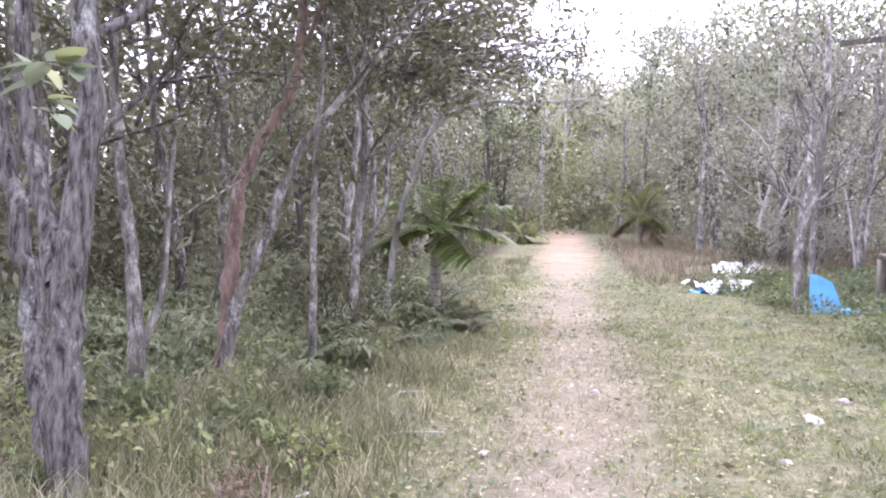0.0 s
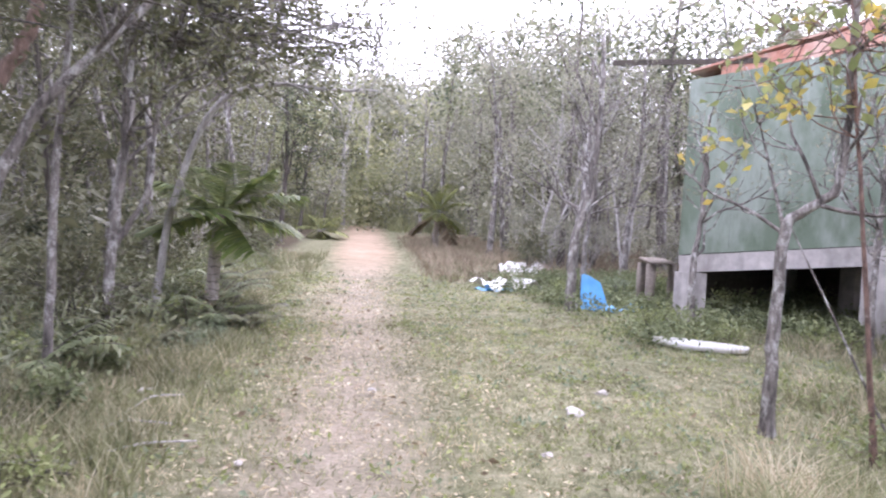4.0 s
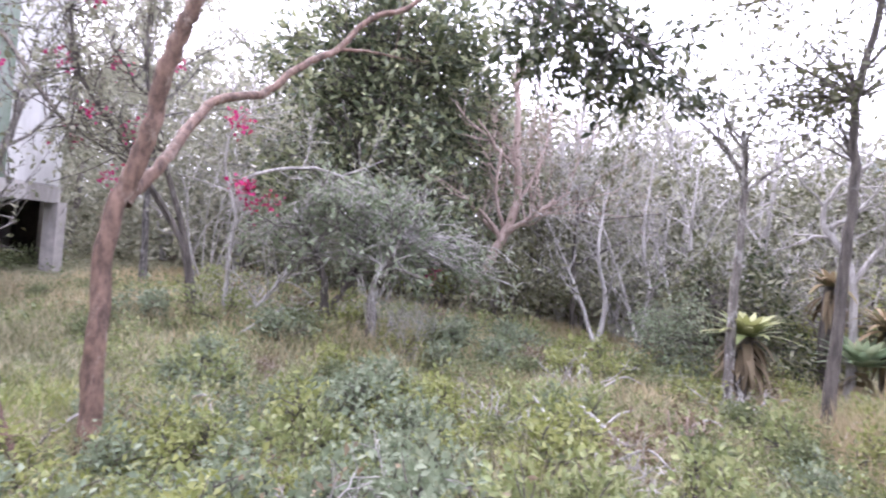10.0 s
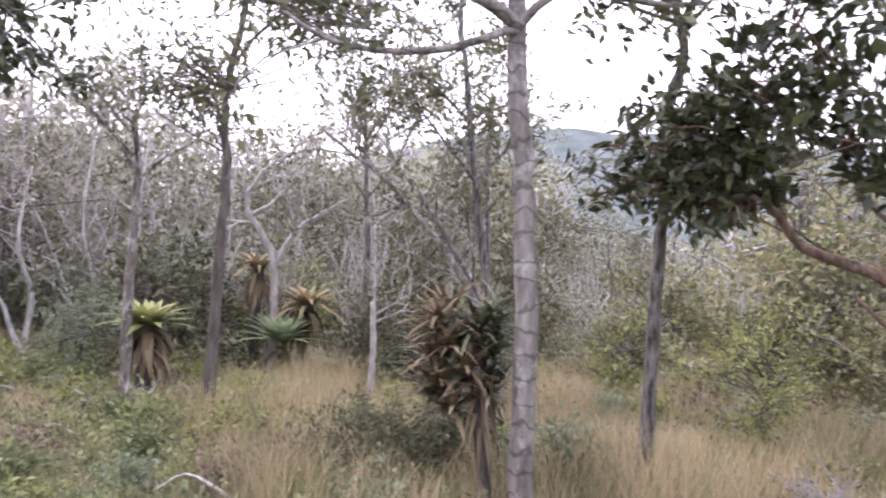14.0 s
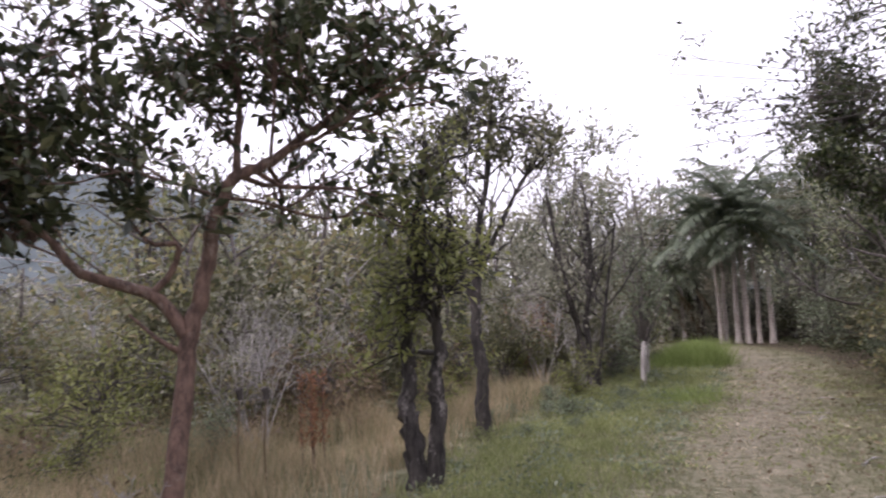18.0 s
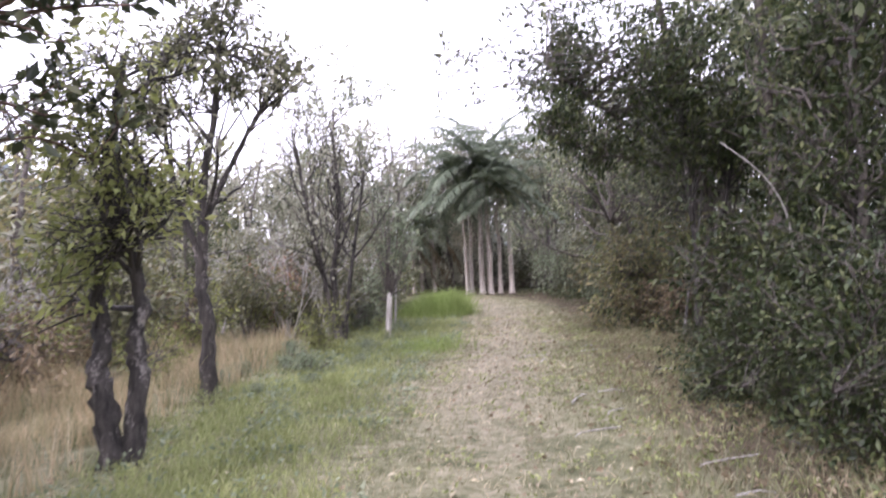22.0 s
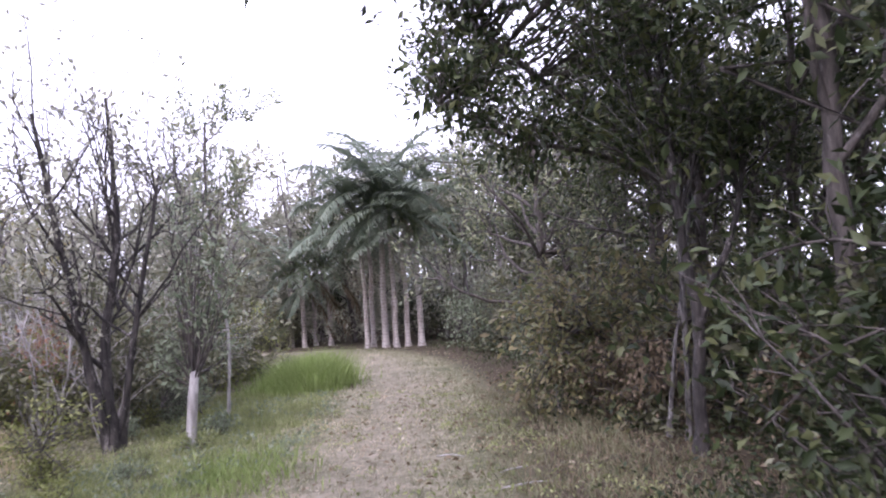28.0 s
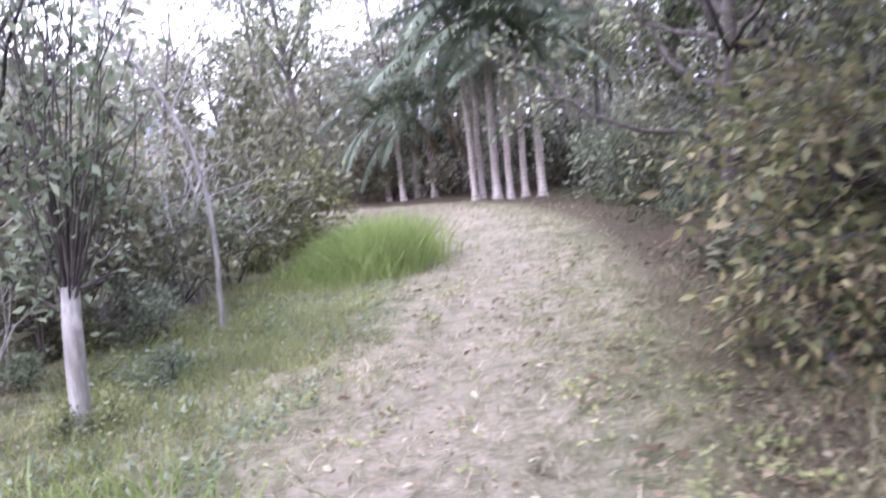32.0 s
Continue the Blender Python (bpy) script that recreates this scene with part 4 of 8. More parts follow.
far_wood("deep shade of the wood behind its edge", places(rng, 40, -20, -5.5, 11, 30, 1.7, lambda x, y: track_side(x, y)[0] < -6), (4.0, 7.0), 2.3, 760, 0.2, M["olive"], M["bark_dark"], 221, 0.04)
far_wood("shady undergrowth deep in the wood", places(rng, 60, -16, 1.5, 7.5, 26, 1.2, lambda x, y: track_side(x, y)[0] < -3.2), (0.8, 2.2), 1.4, 360, 0.15, M["olive"], M["bark_dark"], 202, 0.05, False)
far_wood("grey-green wood beyond the clearing", places(rng, 70, 8, 40, 15, 56, 2.1, lambda x, y: track_side(x, y)[0] > 4.5 and x + y > 27 and not in_view(x, y)), (6.5, 10.5), 2.8, 1000, 0.22, M["grey_leaf"], M["bark_pale"], 203, 0.2)
far_wood("brush at the foot of the grey-green wood", places(rng, 70, 6, 34, 16, 42, 1.6, lambda x, y: track_side(x, y)[0] > 3.2 and x + y > 25 and not in_view(x, y)), (0.9, 3.2), 1.9, 420, 0.2, M["grey_leaf"], M["dead"], 204, 0.05, False)
far_wood("tall dark trees rising behind the wood", places(rng, 22, -14, 44, 42, 62, 3.0, always), (10, 15), 4.2, 1100, 0.4, M["mango"], M["bark_dark"], 205, 0.1)
far_wood("tall dark trees standing above the wood", places(rng, 9, 9, 22, 27, 40, 3.0, always), (9, 11.5), 3.0, 1300, 0.26, M["mango"], M["bark_dark"], 214, 0.55)
far_wood("tall dark crowns standing over the hut", [(8.6, 17.5), (10.2, 18.6), (11.6, 17.2), (13.2, 18.4), (15.0, 17.0)], (7.5, 9.5), 2.6, 1500, 0.17, M["mango"], M["bark_dark"], 219, 0.62)
far_wood("pale scrub closing the track ahead", places(rng, 34, -2, 17, 36, 47, 1.5, lambda x, y: abs(x - 6.5) > 0.6 or y > 41), (5.0, 10.5), 2.8, 900, 0.28, M["pale_tip"], M["dead"], 206, 0.02)
far_wood("pale brush where the track bends away", [(2.6 + 0.62 * k, 38.5 + 1.3 * math.sin(2.1 * k)) for k in range(16)], (1.6, 4.2), 1.7, 420, 0.2, M["pale_tip"], M["dead"], 218, 0.02, False)
far_wood("pale trees arching over the far end of the track", places(rng, 12, 4, 15, 20, 34, 2.2, lambda x, y: 2.6 < abs(track_side(x, y)[0]) < 5.5 and not in_view(x, y)), (6.0, 8.5), 2.4, 1300, 0.15, M["grey_leaf"], M["bark_pale"], 216, 0.35)
far_wood("tall grey trees closing the view", places(rng, 26, -6, 30, 46, 60, 2.2, always), (11, 15), 4.0, 900, 0.4, M["grey_leaf"], M["bark_pale"], 217, 0.15)
low_gap = lambda x, y: 129 < math.degrees(math.atan2(x - 0.3, y + 1.7)) < 147
far_wood("low grey scrub wood east of the clearing", places(rng, 80, 13.0, 34, -24, 14, 1.7, lambda x, y: x + 0.1 * abs(y) > 14.0 and not low_gap(x, y)), (4.4, 6.4), 2.3, 760, 0.2, M["grey_leaf"], M["dead"], 207, 0.05)
far_wood("leafy thicket before the hill", places(rng, 46, 13.5, 22, -17, 6, 1.4, lambda x, y: not 131 < math.degrees(math.atan2(x - 0.3, y + 1.7)) < 143), (3.6, 5.2), 2.1, 1000, 0.15, M["olive"], M["dead"], 220, 0.06)
far_wood("olive scrub east of the clearing", places(rng, 54, 12.0, 30, -20, 6, 1.8, lambda x, y: x > 12.5 + 0.6 * max(0, y)), (1.8, 3.6), 1.9, 560, 0.17, M["olive"], M["bark_dark"], 208, 0.05)
far_wood("scrub wood south of the dry grass", places(rng, 80, 2, 30, -44, -13, 1.9, lambda x, y: track_side(x, y)[0] > 6.0), (2.4, 4.8), 2.0, 560, 0.18, M["grey_leaf"], M["bark_dark"], 209, 0.06)
far_wood("grey twiggy scrub south of the dry grass", places(rng, 60, 1, 24, -36, -11, 1.6, lambda x, y: track_side(x, y)[0] > 5.0), (1.2, 3.4), 1.8, 420, 0.13, M["turning"], M["dead"], 210, 0.04)
far_wood("dark wood behind the palms", places(rng, 70, -32, 16, -54, -32, 2.2, always), (5.0, 9.0), 2.7, 760, 0.24, M["grey_leaf"], M["bark_dark"], 211, 0.06)
far_wood("shady brush behind the palms", places(rng, 44, -16, 8, -38, -30.5, 1.3, lambda x, y: off_track(x, y)[0] > 2.2), (1.2, 3.6), 1.7, 460, 0.18, M["grey_leaf"], M["dead"], 212, 0.05, False)
far_wood("dense dark wood west of the walk", places(rng, 76, -22, -6.0, -30, 3, 1.6, lambda x, y: track_side(x, y)[0] < -4.6), (4.0, 8.0), 2.2, 720, 0.17, M["deep"], M["bark_dark"], 213, 0.05)

far_wood("brush closing the view up the track", places(rng, 30, -8, 16, 33, 42, 1.4, lambda x, y: off_track(x, y)[0] > 1.6), (2.0, 6.0), 2.2, 560, 0.24, M["grey_leaf"], M["bark_pale"], 215, 0.04)

far_wood("close grey-green wood shutting off the view up the track", places(rng, 46, -16, 34, 46, 58, 2.0, always), (9, 14), 3.6, 1100, 0.5, M["grey_leaf"], M["bark_dark"], 231, 0.02)
far_wood("dim brush under the far trees", places(rng, 60, -10, 32, 34, 48, 1.7, lambda x, y: off_track(x, y)[0] > 2.4), (1.6, 4.5), 2.2, 420, 0.3, M["pale_tip"], M["bark_dark"], 232, 0.02, False)
far_wood("thick grey-green scrub behind the orchard", places(rng, 46, 15.5, 24, -18, 13, 1.7, lambda x, y: not low_gap(x, y)), (4.2, 6.2), 2.4, 900, 0.24, M["grey_leaf"], M["dead"], 233, 0.02)
far_wood("dull green bushes at the back of the orchard", places(rng, 18, 13.6, 17.5, 3.2, 10.5, 1.1, always), (2.0, 3.4), 1.7, 520, 0.16, M["grey_leaf"], M["bark_dark"], 234, 0.02, False)
far_wood("olive scrub closing the view behind the dry grass", places(rng, 52, 4, 26, -34, -12, 1.7, lambda x, y: track_side(x, y)[0] > 8.0 and not low_gap(x, y)), (3.6, 5.6), 2.2, 760, 0.2, M["turning"], M["bark_dark"], 235, 0.02)
far_wood("tall olive scrub south-east of the dry grass", [(0.3 + d * math.sin(radians(a)), -1.7 + d * math.cos(radians(a))) for a, d in ((147, 19), (149, 22), (151, 18), (153, 21), (155, 18.5), (157, 22), (159, 19), (161, 23), (163, 20), (165, 24), (167, 21), (169, 25))], (5.0, 6.6), 2.3, 1000, 0.16, M["olive"], M["bark_dark"], 237, 0.05)
far_wood("thin-crowned grey trees rising behind the scrub", [(16.6, 0.3), (17.6, -0.9), (18.2, -2.1), (17.4, -3.0), (18.6, -3.9), (17.8, -5.0), (19.2, -5.6)], (5.0, 6.2), 2.0, 620, 0.15, M["grey_leaf"], M["dead"], 238, 0.3)
far_wood("close wood behind the palms", places(rng, 44, -22, 14, -48, -36, 1.9, always), (6.0, 9.5), 2.8, 1000, 0.36, M["grey_leaf"], M["bark_dark"], 236, 0.02)

# mostly unseen leaf clumps, added overhead to block sky light from the wood edge
far_wood("added leafy canopy, mostly out of view, that shades the edge of the wood", places(rng, 16, -6.5, -0.6, 3.6, 10, 1.1, always), (5.6, 6.4), 1.7, 420, 0.12, M["olive"], M["bark_dark"], 238, 0.74, False)

# ---- single trees, north ----
rng = np.random.default_rng(21)


def g3(x, y, up=0.0):
    return (x, y, float(gz(x, y)) + up)


tree(rng, "old_tree", "rough flaky grey-barked tree with several stems",
     [([g3(-2.02, 3.73, -0.05), (-2.04, 3.74, 0.9), (-2.0, 3.75, 1.5), (-1.95, 3.78, 2.1), (-2.0, 3.85, 3.2), (-1.8, 4.0, 4.4)], 0.105, 0.05),
      ([g3(-2.2, 4.0, -0.05), (-2.5, 4.25, 0.72), (-2.58, 4.3, 1.21), (-2.7, 4.32, 1.74), (-2.9, 4.4, 2.6), (-3.2, 4.5, 4.0)], 0.085, 0.035),
      ([(-2.1, 3.8, 1.2), (-2.35, 3.95, 1.9), (-2.45, 4.0, 2.8), (-2.4, 4.2, 4.2)], 0.06, 0.03)],
     M["olive"], M["bark_grey"], 3800, 0.1, 0.42, 2, 6, 1.7, 0.2, 12, 0.07, 0.55)
tree(rng, "slim_tree", "thin pale mottled tree beside the old tree",
     [([g3(-2.22, 5.09, -0.05), (-2.26, 5.09, 0.84), (-2.33, 5.1, 1.51), (-2.38, 5.1, 1.84), (-2.45, 5.1, 2.9), (-2.3, 5.2, 4.2)], 0.062, 0.025),
      ([(-2.24, 5.1, 0.55), (-2.08, 5.12, 1.0), (-2.05, 5.15, 1.6), (-2.0, 5.2, 2.8)], 0.03, 0.015)],
     M["olive"], M["bark_pale"], 1900, 0.095, 0.42, 2, 5, 1.4, 0.2, 9, 0.06, 0.6)
tree(rng, "red_barked_tree", "smooth red-brown tree with a bent trunk and a pale second stem",
     [([g3(-1.88, 5.84, -0.05), (-1.8, 5.84, 0.86), (-1.76, 5.84, 1.53), (-1.68, 5.84, 2.01), (-1.47, 5.84, 2.4), (-1.26, 5.84, 2.83), (-1.22, 5.84, 3.5), (-1.1, 5.9, 4.8)], 0.075, 0.035)],
     M["olive"], M["bark_rose"], 2000, 0.095, 0.42, 2, 5, 1.7, 0.2, 10, 0.04, 0.68)
tree(rng, "leaning_tree", "leaning pale tree with flaking bark",
     [([g3(-1.84, 5.8, -0.05), (-1.74, 5.78, 0.78), (-1.5, 5.76, 1.4), (-1.27, 5.75, 2.02), (-1.04, 5.75, 2.41), (-0.53, 5.8, 3.04), (0.1, 5.9, 3.9)], 0.058, 0.025)],
     M["olive"], M["bark_pale"], 2600, 0.095, 0.42, 2, 5, 1.8, 0.2, 9, 0.05, 0.5)
tree(rng, "pole_tree", "straight thin grey pole-like tree",
     [([g3(-1.17, 6.34, -0.05), (-1.18, 6.34, 1.03), (-1.19, 6.34, 2.02), (-1.15, 6.36, 3.0), (-1.1, 6.4, 4.4)], 0.038, 0.02)],
     M["olive"], M["bark_pale"], 2200, 0.1, 0.42, 2, 5, 1.4, 0.2, 8, 0.04, 0.62)
forked = tree(rng, "forked_tree", "slender forked tree with white lichen patches",
     [([g3(-0.9, 7.32, -0.05), (-0.92, 7.32, 1.09), (-0.87, 7.32, 1.87), (-0.86, 7.32, 2.59), (-0.8, 7.4, 4.0)], 0.055, 0.025),
      ([(-0.91, 7.32, 1.2), (-0.63, 7.32, 1.76), (-0.59, 7.34, 2.47), (-0.4, 7.4, 3.6)], 0.032, 0.015)],
     M["olive"], M["bark_pale"], 3000, 0.095, 0.42, 2, 5, 2.0, 0.2, 9, 0.05, 0.55)
for x, y, s in ((5.36, 10.28, 1.0), (7.6, 14.6, 1.15), (9.3, 15.3, 1.2), (12.0, 20.5, 1.3)):
    lean = rng.standard_normal(2) * 0.1
    tree(rng, "lichen_tree", "crooked tree with white lichen on its trunk and bare grey twigs",
         [([g3(x, y, -0.05), g3(x - 0.05, y, 0.9 * s), g3(x + 0.06 + lean[0], y, 2.1 * s), g3(x + 0.1 + lean[0], y + lean[1], 3.4 * s), g3(x + lean[0] * 2, y, 4.4 * s)], 0.085, 0.03)],
         M["grey_leaf"], M["bark_pale"], 1300, 0.08, 0.42, 3, 3, 1.5, 0.2, 8, 0.08, 0.35, 0.4, 8, "tree", "lichen trees")

# ---- palms and ferns ----
def pinnate(rng, foot, way, length, leaflets, leaf_len, width, sag=0.9, vee=0.35):
    """A feather frond: its midrib and its leaflets."""
    d = unit(way)
    n = 14
    pts = [np.asarray(foot, float)]
    for k in range(n - 1):
        d = unit(d - np.array([0, 0, sag / n * (0.4 + k / n)]))
        pts.append(pts[-1] + d * length / (n - 1))
    pts = np.array(pts)
    rib = tube(pts, 0.016 * length / 1.5, 0.004, 5)
    line = spline(pts[2:], leaflets)
    tang = unit(np.gradient(line, axis=0))
    s = unit(np.cross(tang, [0, 0, 1.0]))
    t = np.linspace(0, 1, leaflets)
    ln = leaf_len * (0.35 + 1.3 * np.sin(np.pi * (0.12 + 0.8 * t))) * 0.62
    both = []
    for sign in (-1, 1):
        both.append(straps(rng, line, s * sign + tang * 0.55 + np.array([0, 0, vee]) + 0.08 * rng.standard_normal((leaflets, 3)), ln, width, 0.7, 2))
    return rib, joined(both)


def palm(rng, name, label, x, y, trunk_h, r, fronds, length, mat, leaf_len=0.45, shaft=0.0, leaflets=34, width=0.035, up=1.2, sag=1.0, dead=0):
    top = thing(name, label, "palm", "palms", g3(x, y))
    if trunk_h > 0:
        line = np.array([(0.008 * k * rng.standard_normal(), 0.008 * k * rng.standard_normal(), trunk_h * k / 5 - 0.05 * (k == 0)) for k in range(6)])
        part("trunk", tube(spline(line, 22), r, r * 0.75, 12, 0.012, rng, 0.45), M["palm_trunk"], top)
        head = line[-1]
    else:
        head = np.array([0, 0, 0.1])
    if shaft:
        part("crownshaft", tube(np.array([head, head + [0, 0, shaft * 0.5], head + [0, 0, shaft]]), r * 0.95, r * 0.5, 10), M["crownshaft"], top, "smooth green crownshaft")
        head = head + [0, 0, shaft * 0.95]
    for k in range(fronds):
        a = k * 2.4 + rng.uniform(-0.2, 0.2)
        t = k / max(1, fronds - 1)
        way = (np.cos(a), np.sin(a), up * (1.0 - 1.35 * t))
        rib, leaf = pinnate(rng, head, way, length * rng.uniform(0.85, 1.1), leaflets, leaf_len, width, sag)
        fr = part("frond", rib, M["crownshaft"], top)
        tagged(part("leaflet", leaf, M["brown"] if k >= fronds - dead else mat, fr, "withered hanging frond" if k >= fronds - dead else ""), kind="stuff")
    return top


rng = np.random.default_rng(31)
palm(rng, "young_palm", "young palm with broad green fronds at the edge of the wood", -0.1, 9.7, 1.3, 0.09, 12, 1.0, M["young_frond"], 0.62, 0, 40, 0.055, 1.3, 0.55, 0)
palm(rng, "young_palm", "small yellow-green palm beside the track", 3.2, 28.0, 0.3, 0.1, 9, 1.15, M["lime"], 0.5, 0, 30, 0.07, 1.3, 1.0)
palm(rng, "young_palm", "short palm with a grey trunk and arching fronds", 7.1, 25.0, 1.25, 0.13, 11, 1.35, M["lime"], 0.6, 0, 40, 0.07, 2.2, 0.9, 2)
for k, (x, y, h, w) in enumerate([(-6.62, -28.3, 4.2, 0.13), (-6.22, -28.45, 4.6, 0.11), (-5.85, -28.35, 4.4, 0.10), (-5.55, -28.6, 4.9, 0.13), (-5.02, -28.9, 4.4, 0.1), (-5.25, -29.2, 5.1, 0.1), (-6.0, -29.4, 5.6, 0.11)]):
    palm(rng, "king_palm", "tall king palm with a pale ringed trunk in a cluster", x, y, h * (0.73 + 0.05 * (k * 5 % 4)), w * 0.8, 12, 2.6, M["frond"], 0.75, 0.7, 46, 0.05, 1.4 + 0.3 * (k * 7 % 5), 1.3 + 0.17 * (k * 3 % 4), 1 if k % 3 == 1 else 0)
for k, (x, y, h) in enumerate([(-2.76, -32.0, 2.6), (-3.2, -31.6, 2.9), (-3.6, -32.2, 2.4), (-4.1, -31.7, 2.8)]):
    palm(rng, "king_palm", "smaller king palm with a pale trunk behind the track", x, y, h * 0.8, 0.09, 10, 2.4, M["frond"], 0.6, 0.4, 26, 0.06, 2.0, 1.8, 1)


def fern(rng, fronds, length, mat, label):
    top = thing("fern", label, "fern", "ferns")
    ribs, leaf = [], []
    for k in range(fronds):
        a = rng.uniform(0, 2 * np.pi)
        r, l = pinnate(rng, (0, 0, 0.02), (np.cos(a), np.sin(a), rng.uniform(0.5, 1.4)), length * rng.uniform(0.7, 1.1), 15, length * 0.24, 0.035, 1.3, 0.15)
        ribs.append(r)
        leaf.append(l)
    tagged(part("frond_stalk", joined(ribs), M["bark_dark"], top), kind="stuff")
    tagged(part("frond", joined(leaf), mat, top), kind="stuff")
    return top


# fern clumps
FERNS = [fern(rng, 9, 0.75, M["fern"], "fresh green fern in the undergrowth"), fern(rng, 7, 0.6, M["olive"], "dark green fern in the undergrowth")]
for n, (x, y) in enumerate(places(rng, 26, -5.5, 1.2, 5.2, 13, 0.45, lambda x, y: -4.5 < track_side(x, y)[0] < -1.7)):
    stand(FERNS, n % 2, x, y, rng, 0.7, 1.25)
for n, (x, y) in enumerate(((-0.45, 9.3), (0.15, 9.45), (-0.1, 9.1), (0.35, 9.2), (-0.7, 9.0), (0.1, 8.7), (-0.3, 8.5), (0.4, 8.6))):
    stand(FERNS, n % 2, x, y, rng, 0.9, 1.2)
for n, (x, y) in enumerate(places(rng, 60, -7, 0.8, 3.6, 14, 0.35, lambda x, y: -6 < track_side(x, y)[0] < -1.9)):
    stand(BUSHES, 3, x, y, rng, 0.5, 1.0)
for n, (x, y) in enumerate(places(rng, 44, 3.4, 9.5, -3.5, 5.5, 0.35, lambda x, y: track_side(x, y)[0] > 3.4 and not (y > 2.8 and x < 6.6))):
    stand(BUSHES, 3, x, y, rng, 0.35, 0.8)
for n, (x, y) in enumerate(places(rng, 34, 6.3, 11, 7.6, 13, 0.5, lambda x, y: track_side(x, y)[0] > 3.2)):
    stand(BUSHES, 3, x, y, rng, 0.5, 1.0)

# ---- the hut ----
HL, HN, HR = np.array([6.85, 9.65]), np.array([9.17, 7.0]), np.array([11.3, 7.2])
HB = HL + (HR - HN) * 1.0 + np.array([1.9, 1.9])
HC = HR + np.array([1.6, 2.0])
FZ = {"L": 1.46, "N": 1.87, "R": 1.86}


def at3(p, z):
    return np.array([p[0], p[1], z])


hut = thing("hut", "small derelict hut with faded green sheet walls on concrete piers", "hut", "", at3(HN, float(gz(*HN))))
HO = np.array(hut.location)


def hut_part(name, pieces, mat, label="", smooth=False):
    v, f = joined(pieces)
    return part(name, (v - HO, f), mat, hut, label, smooth)


def wall_slab(a, b, za0, za1, zb0, zb1, thick=0.06):
    """A wall from a to b between the given heights at its ends."""
    a, b = np.asarray(a, float), np.asarray(b, float)
    d = unit(b - a)
    nrm = np.array([d[1], -d[0]]) * thick / 2
    v = np.array([at3(p + s * nrm, z) for p, zs in ((a, (za0, za1)), (b, (zb0, zb1))) for s in (-1, 1) for z in zs])
    return v, np.array([(0, 1, 3, 2), (4, 6, 7, 5), (0, 4, 5, 1), (2, 3, 7, 6), (0, 2, 6, 4), (1, 5, 7, 3)])


n_sheet = 5
for k in range(n_sheet):
    t0, t1 = k / n_sheet, (k + 1) / n_sheet
    a, b = HL + (HN - HL) * t0, HL + (HN - HL) * t1
    z = lambda t: FZ["L"] + (FZ["N"] - FZ["L"]) * t
    hut_part("wall_panel", [wall_slab(a, b - (b - a) * 0.003, z(t0) + 0.01, 4.2 + 0.42 * t0, z(t1) + 0.01, 4.2 + 0.42 * t1, 0.05 + 0.006 * (k % 2))], M["green_wall"], "faded green painted wall sheet")
for k in range(3):
    a, b = HN + (HR - HN) * k / 3, HN + (HR - HN) * (k + 1) / 3
    hut_part("wall_panel", [wall_slab(a, b - (b - a) * 0.004, 1.87, 4.62, 1.87, 4.62, 0.05 + 0.006 * (k % 2))], M["white_wall"] if k else M["green_wall"], "peeling white wall sheet" if k else "")
hut_part("wall_panel", [wall_slab(HR, HC, 1.87, 4.7, 1.7, 4.5)], M["white_wall"])
hut_part("wall_panel", [wall_slab(HL, HB, 1.46, 4.2, 1.5, 4.4)], M["green_wall"])
for (a, b, za, zb) in ((HL, HN, FZ["L"], FZ["N"]), (HN, HR, FZ["N"], FZ["R"])):
    hut_part("floor_beam", [beam(at3(a, za - 0.14), at3(b, zb - 0.14), 0.12, 0.27)], M["concrete"], "stained concrete floor edge")
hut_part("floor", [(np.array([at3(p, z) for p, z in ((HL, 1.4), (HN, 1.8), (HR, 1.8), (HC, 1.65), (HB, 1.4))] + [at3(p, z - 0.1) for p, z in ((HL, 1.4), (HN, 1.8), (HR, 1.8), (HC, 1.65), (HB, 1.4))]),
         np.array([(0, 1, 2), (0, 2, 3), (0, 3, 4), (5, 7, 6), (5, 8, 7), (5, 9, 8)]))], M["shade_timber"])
for p, z, w in ((HL + (HN - HL) * 0.05, 1.2, 0.34), (HL + (HN - HL) * 0.78, 1.52, 0.42), (HL + (HN - HL) * 0.97, 1.6, 0.3), (HR, 1.6, 0.24), (HB, 1.3, 0.3), (HC, 1.5, 0.3), ((HB + HN) / 2, 1.45, 0.3)):
    g = float(gz(*p)) - 0.05
    hut_part("pier", [block(p[0] - w / 2, p[1] - w / 2, g, p[0] + w / 2, p[1] + w / 2, z)], M["concrete"], "weathered concrete pier")
# rear wall lowered and dark screens added to make the underfloor shade
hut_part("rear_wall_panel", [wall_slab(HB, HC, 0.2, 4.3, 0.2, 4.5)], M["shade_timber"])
hut_part("underfloor_shade", [wall_slab(HR + [0.5, 0.6], HC, 0.2, 1.68, 0.2, 1.66)], M["shade_timber"], "added dark screen standing in for the shade below the floor")
hut_part("underfloor_shade", [wall_slab(HL + [0.7, 0.7], HB, 0.2, 1.4, 0.2, 1.4)], M["shade_timber"])
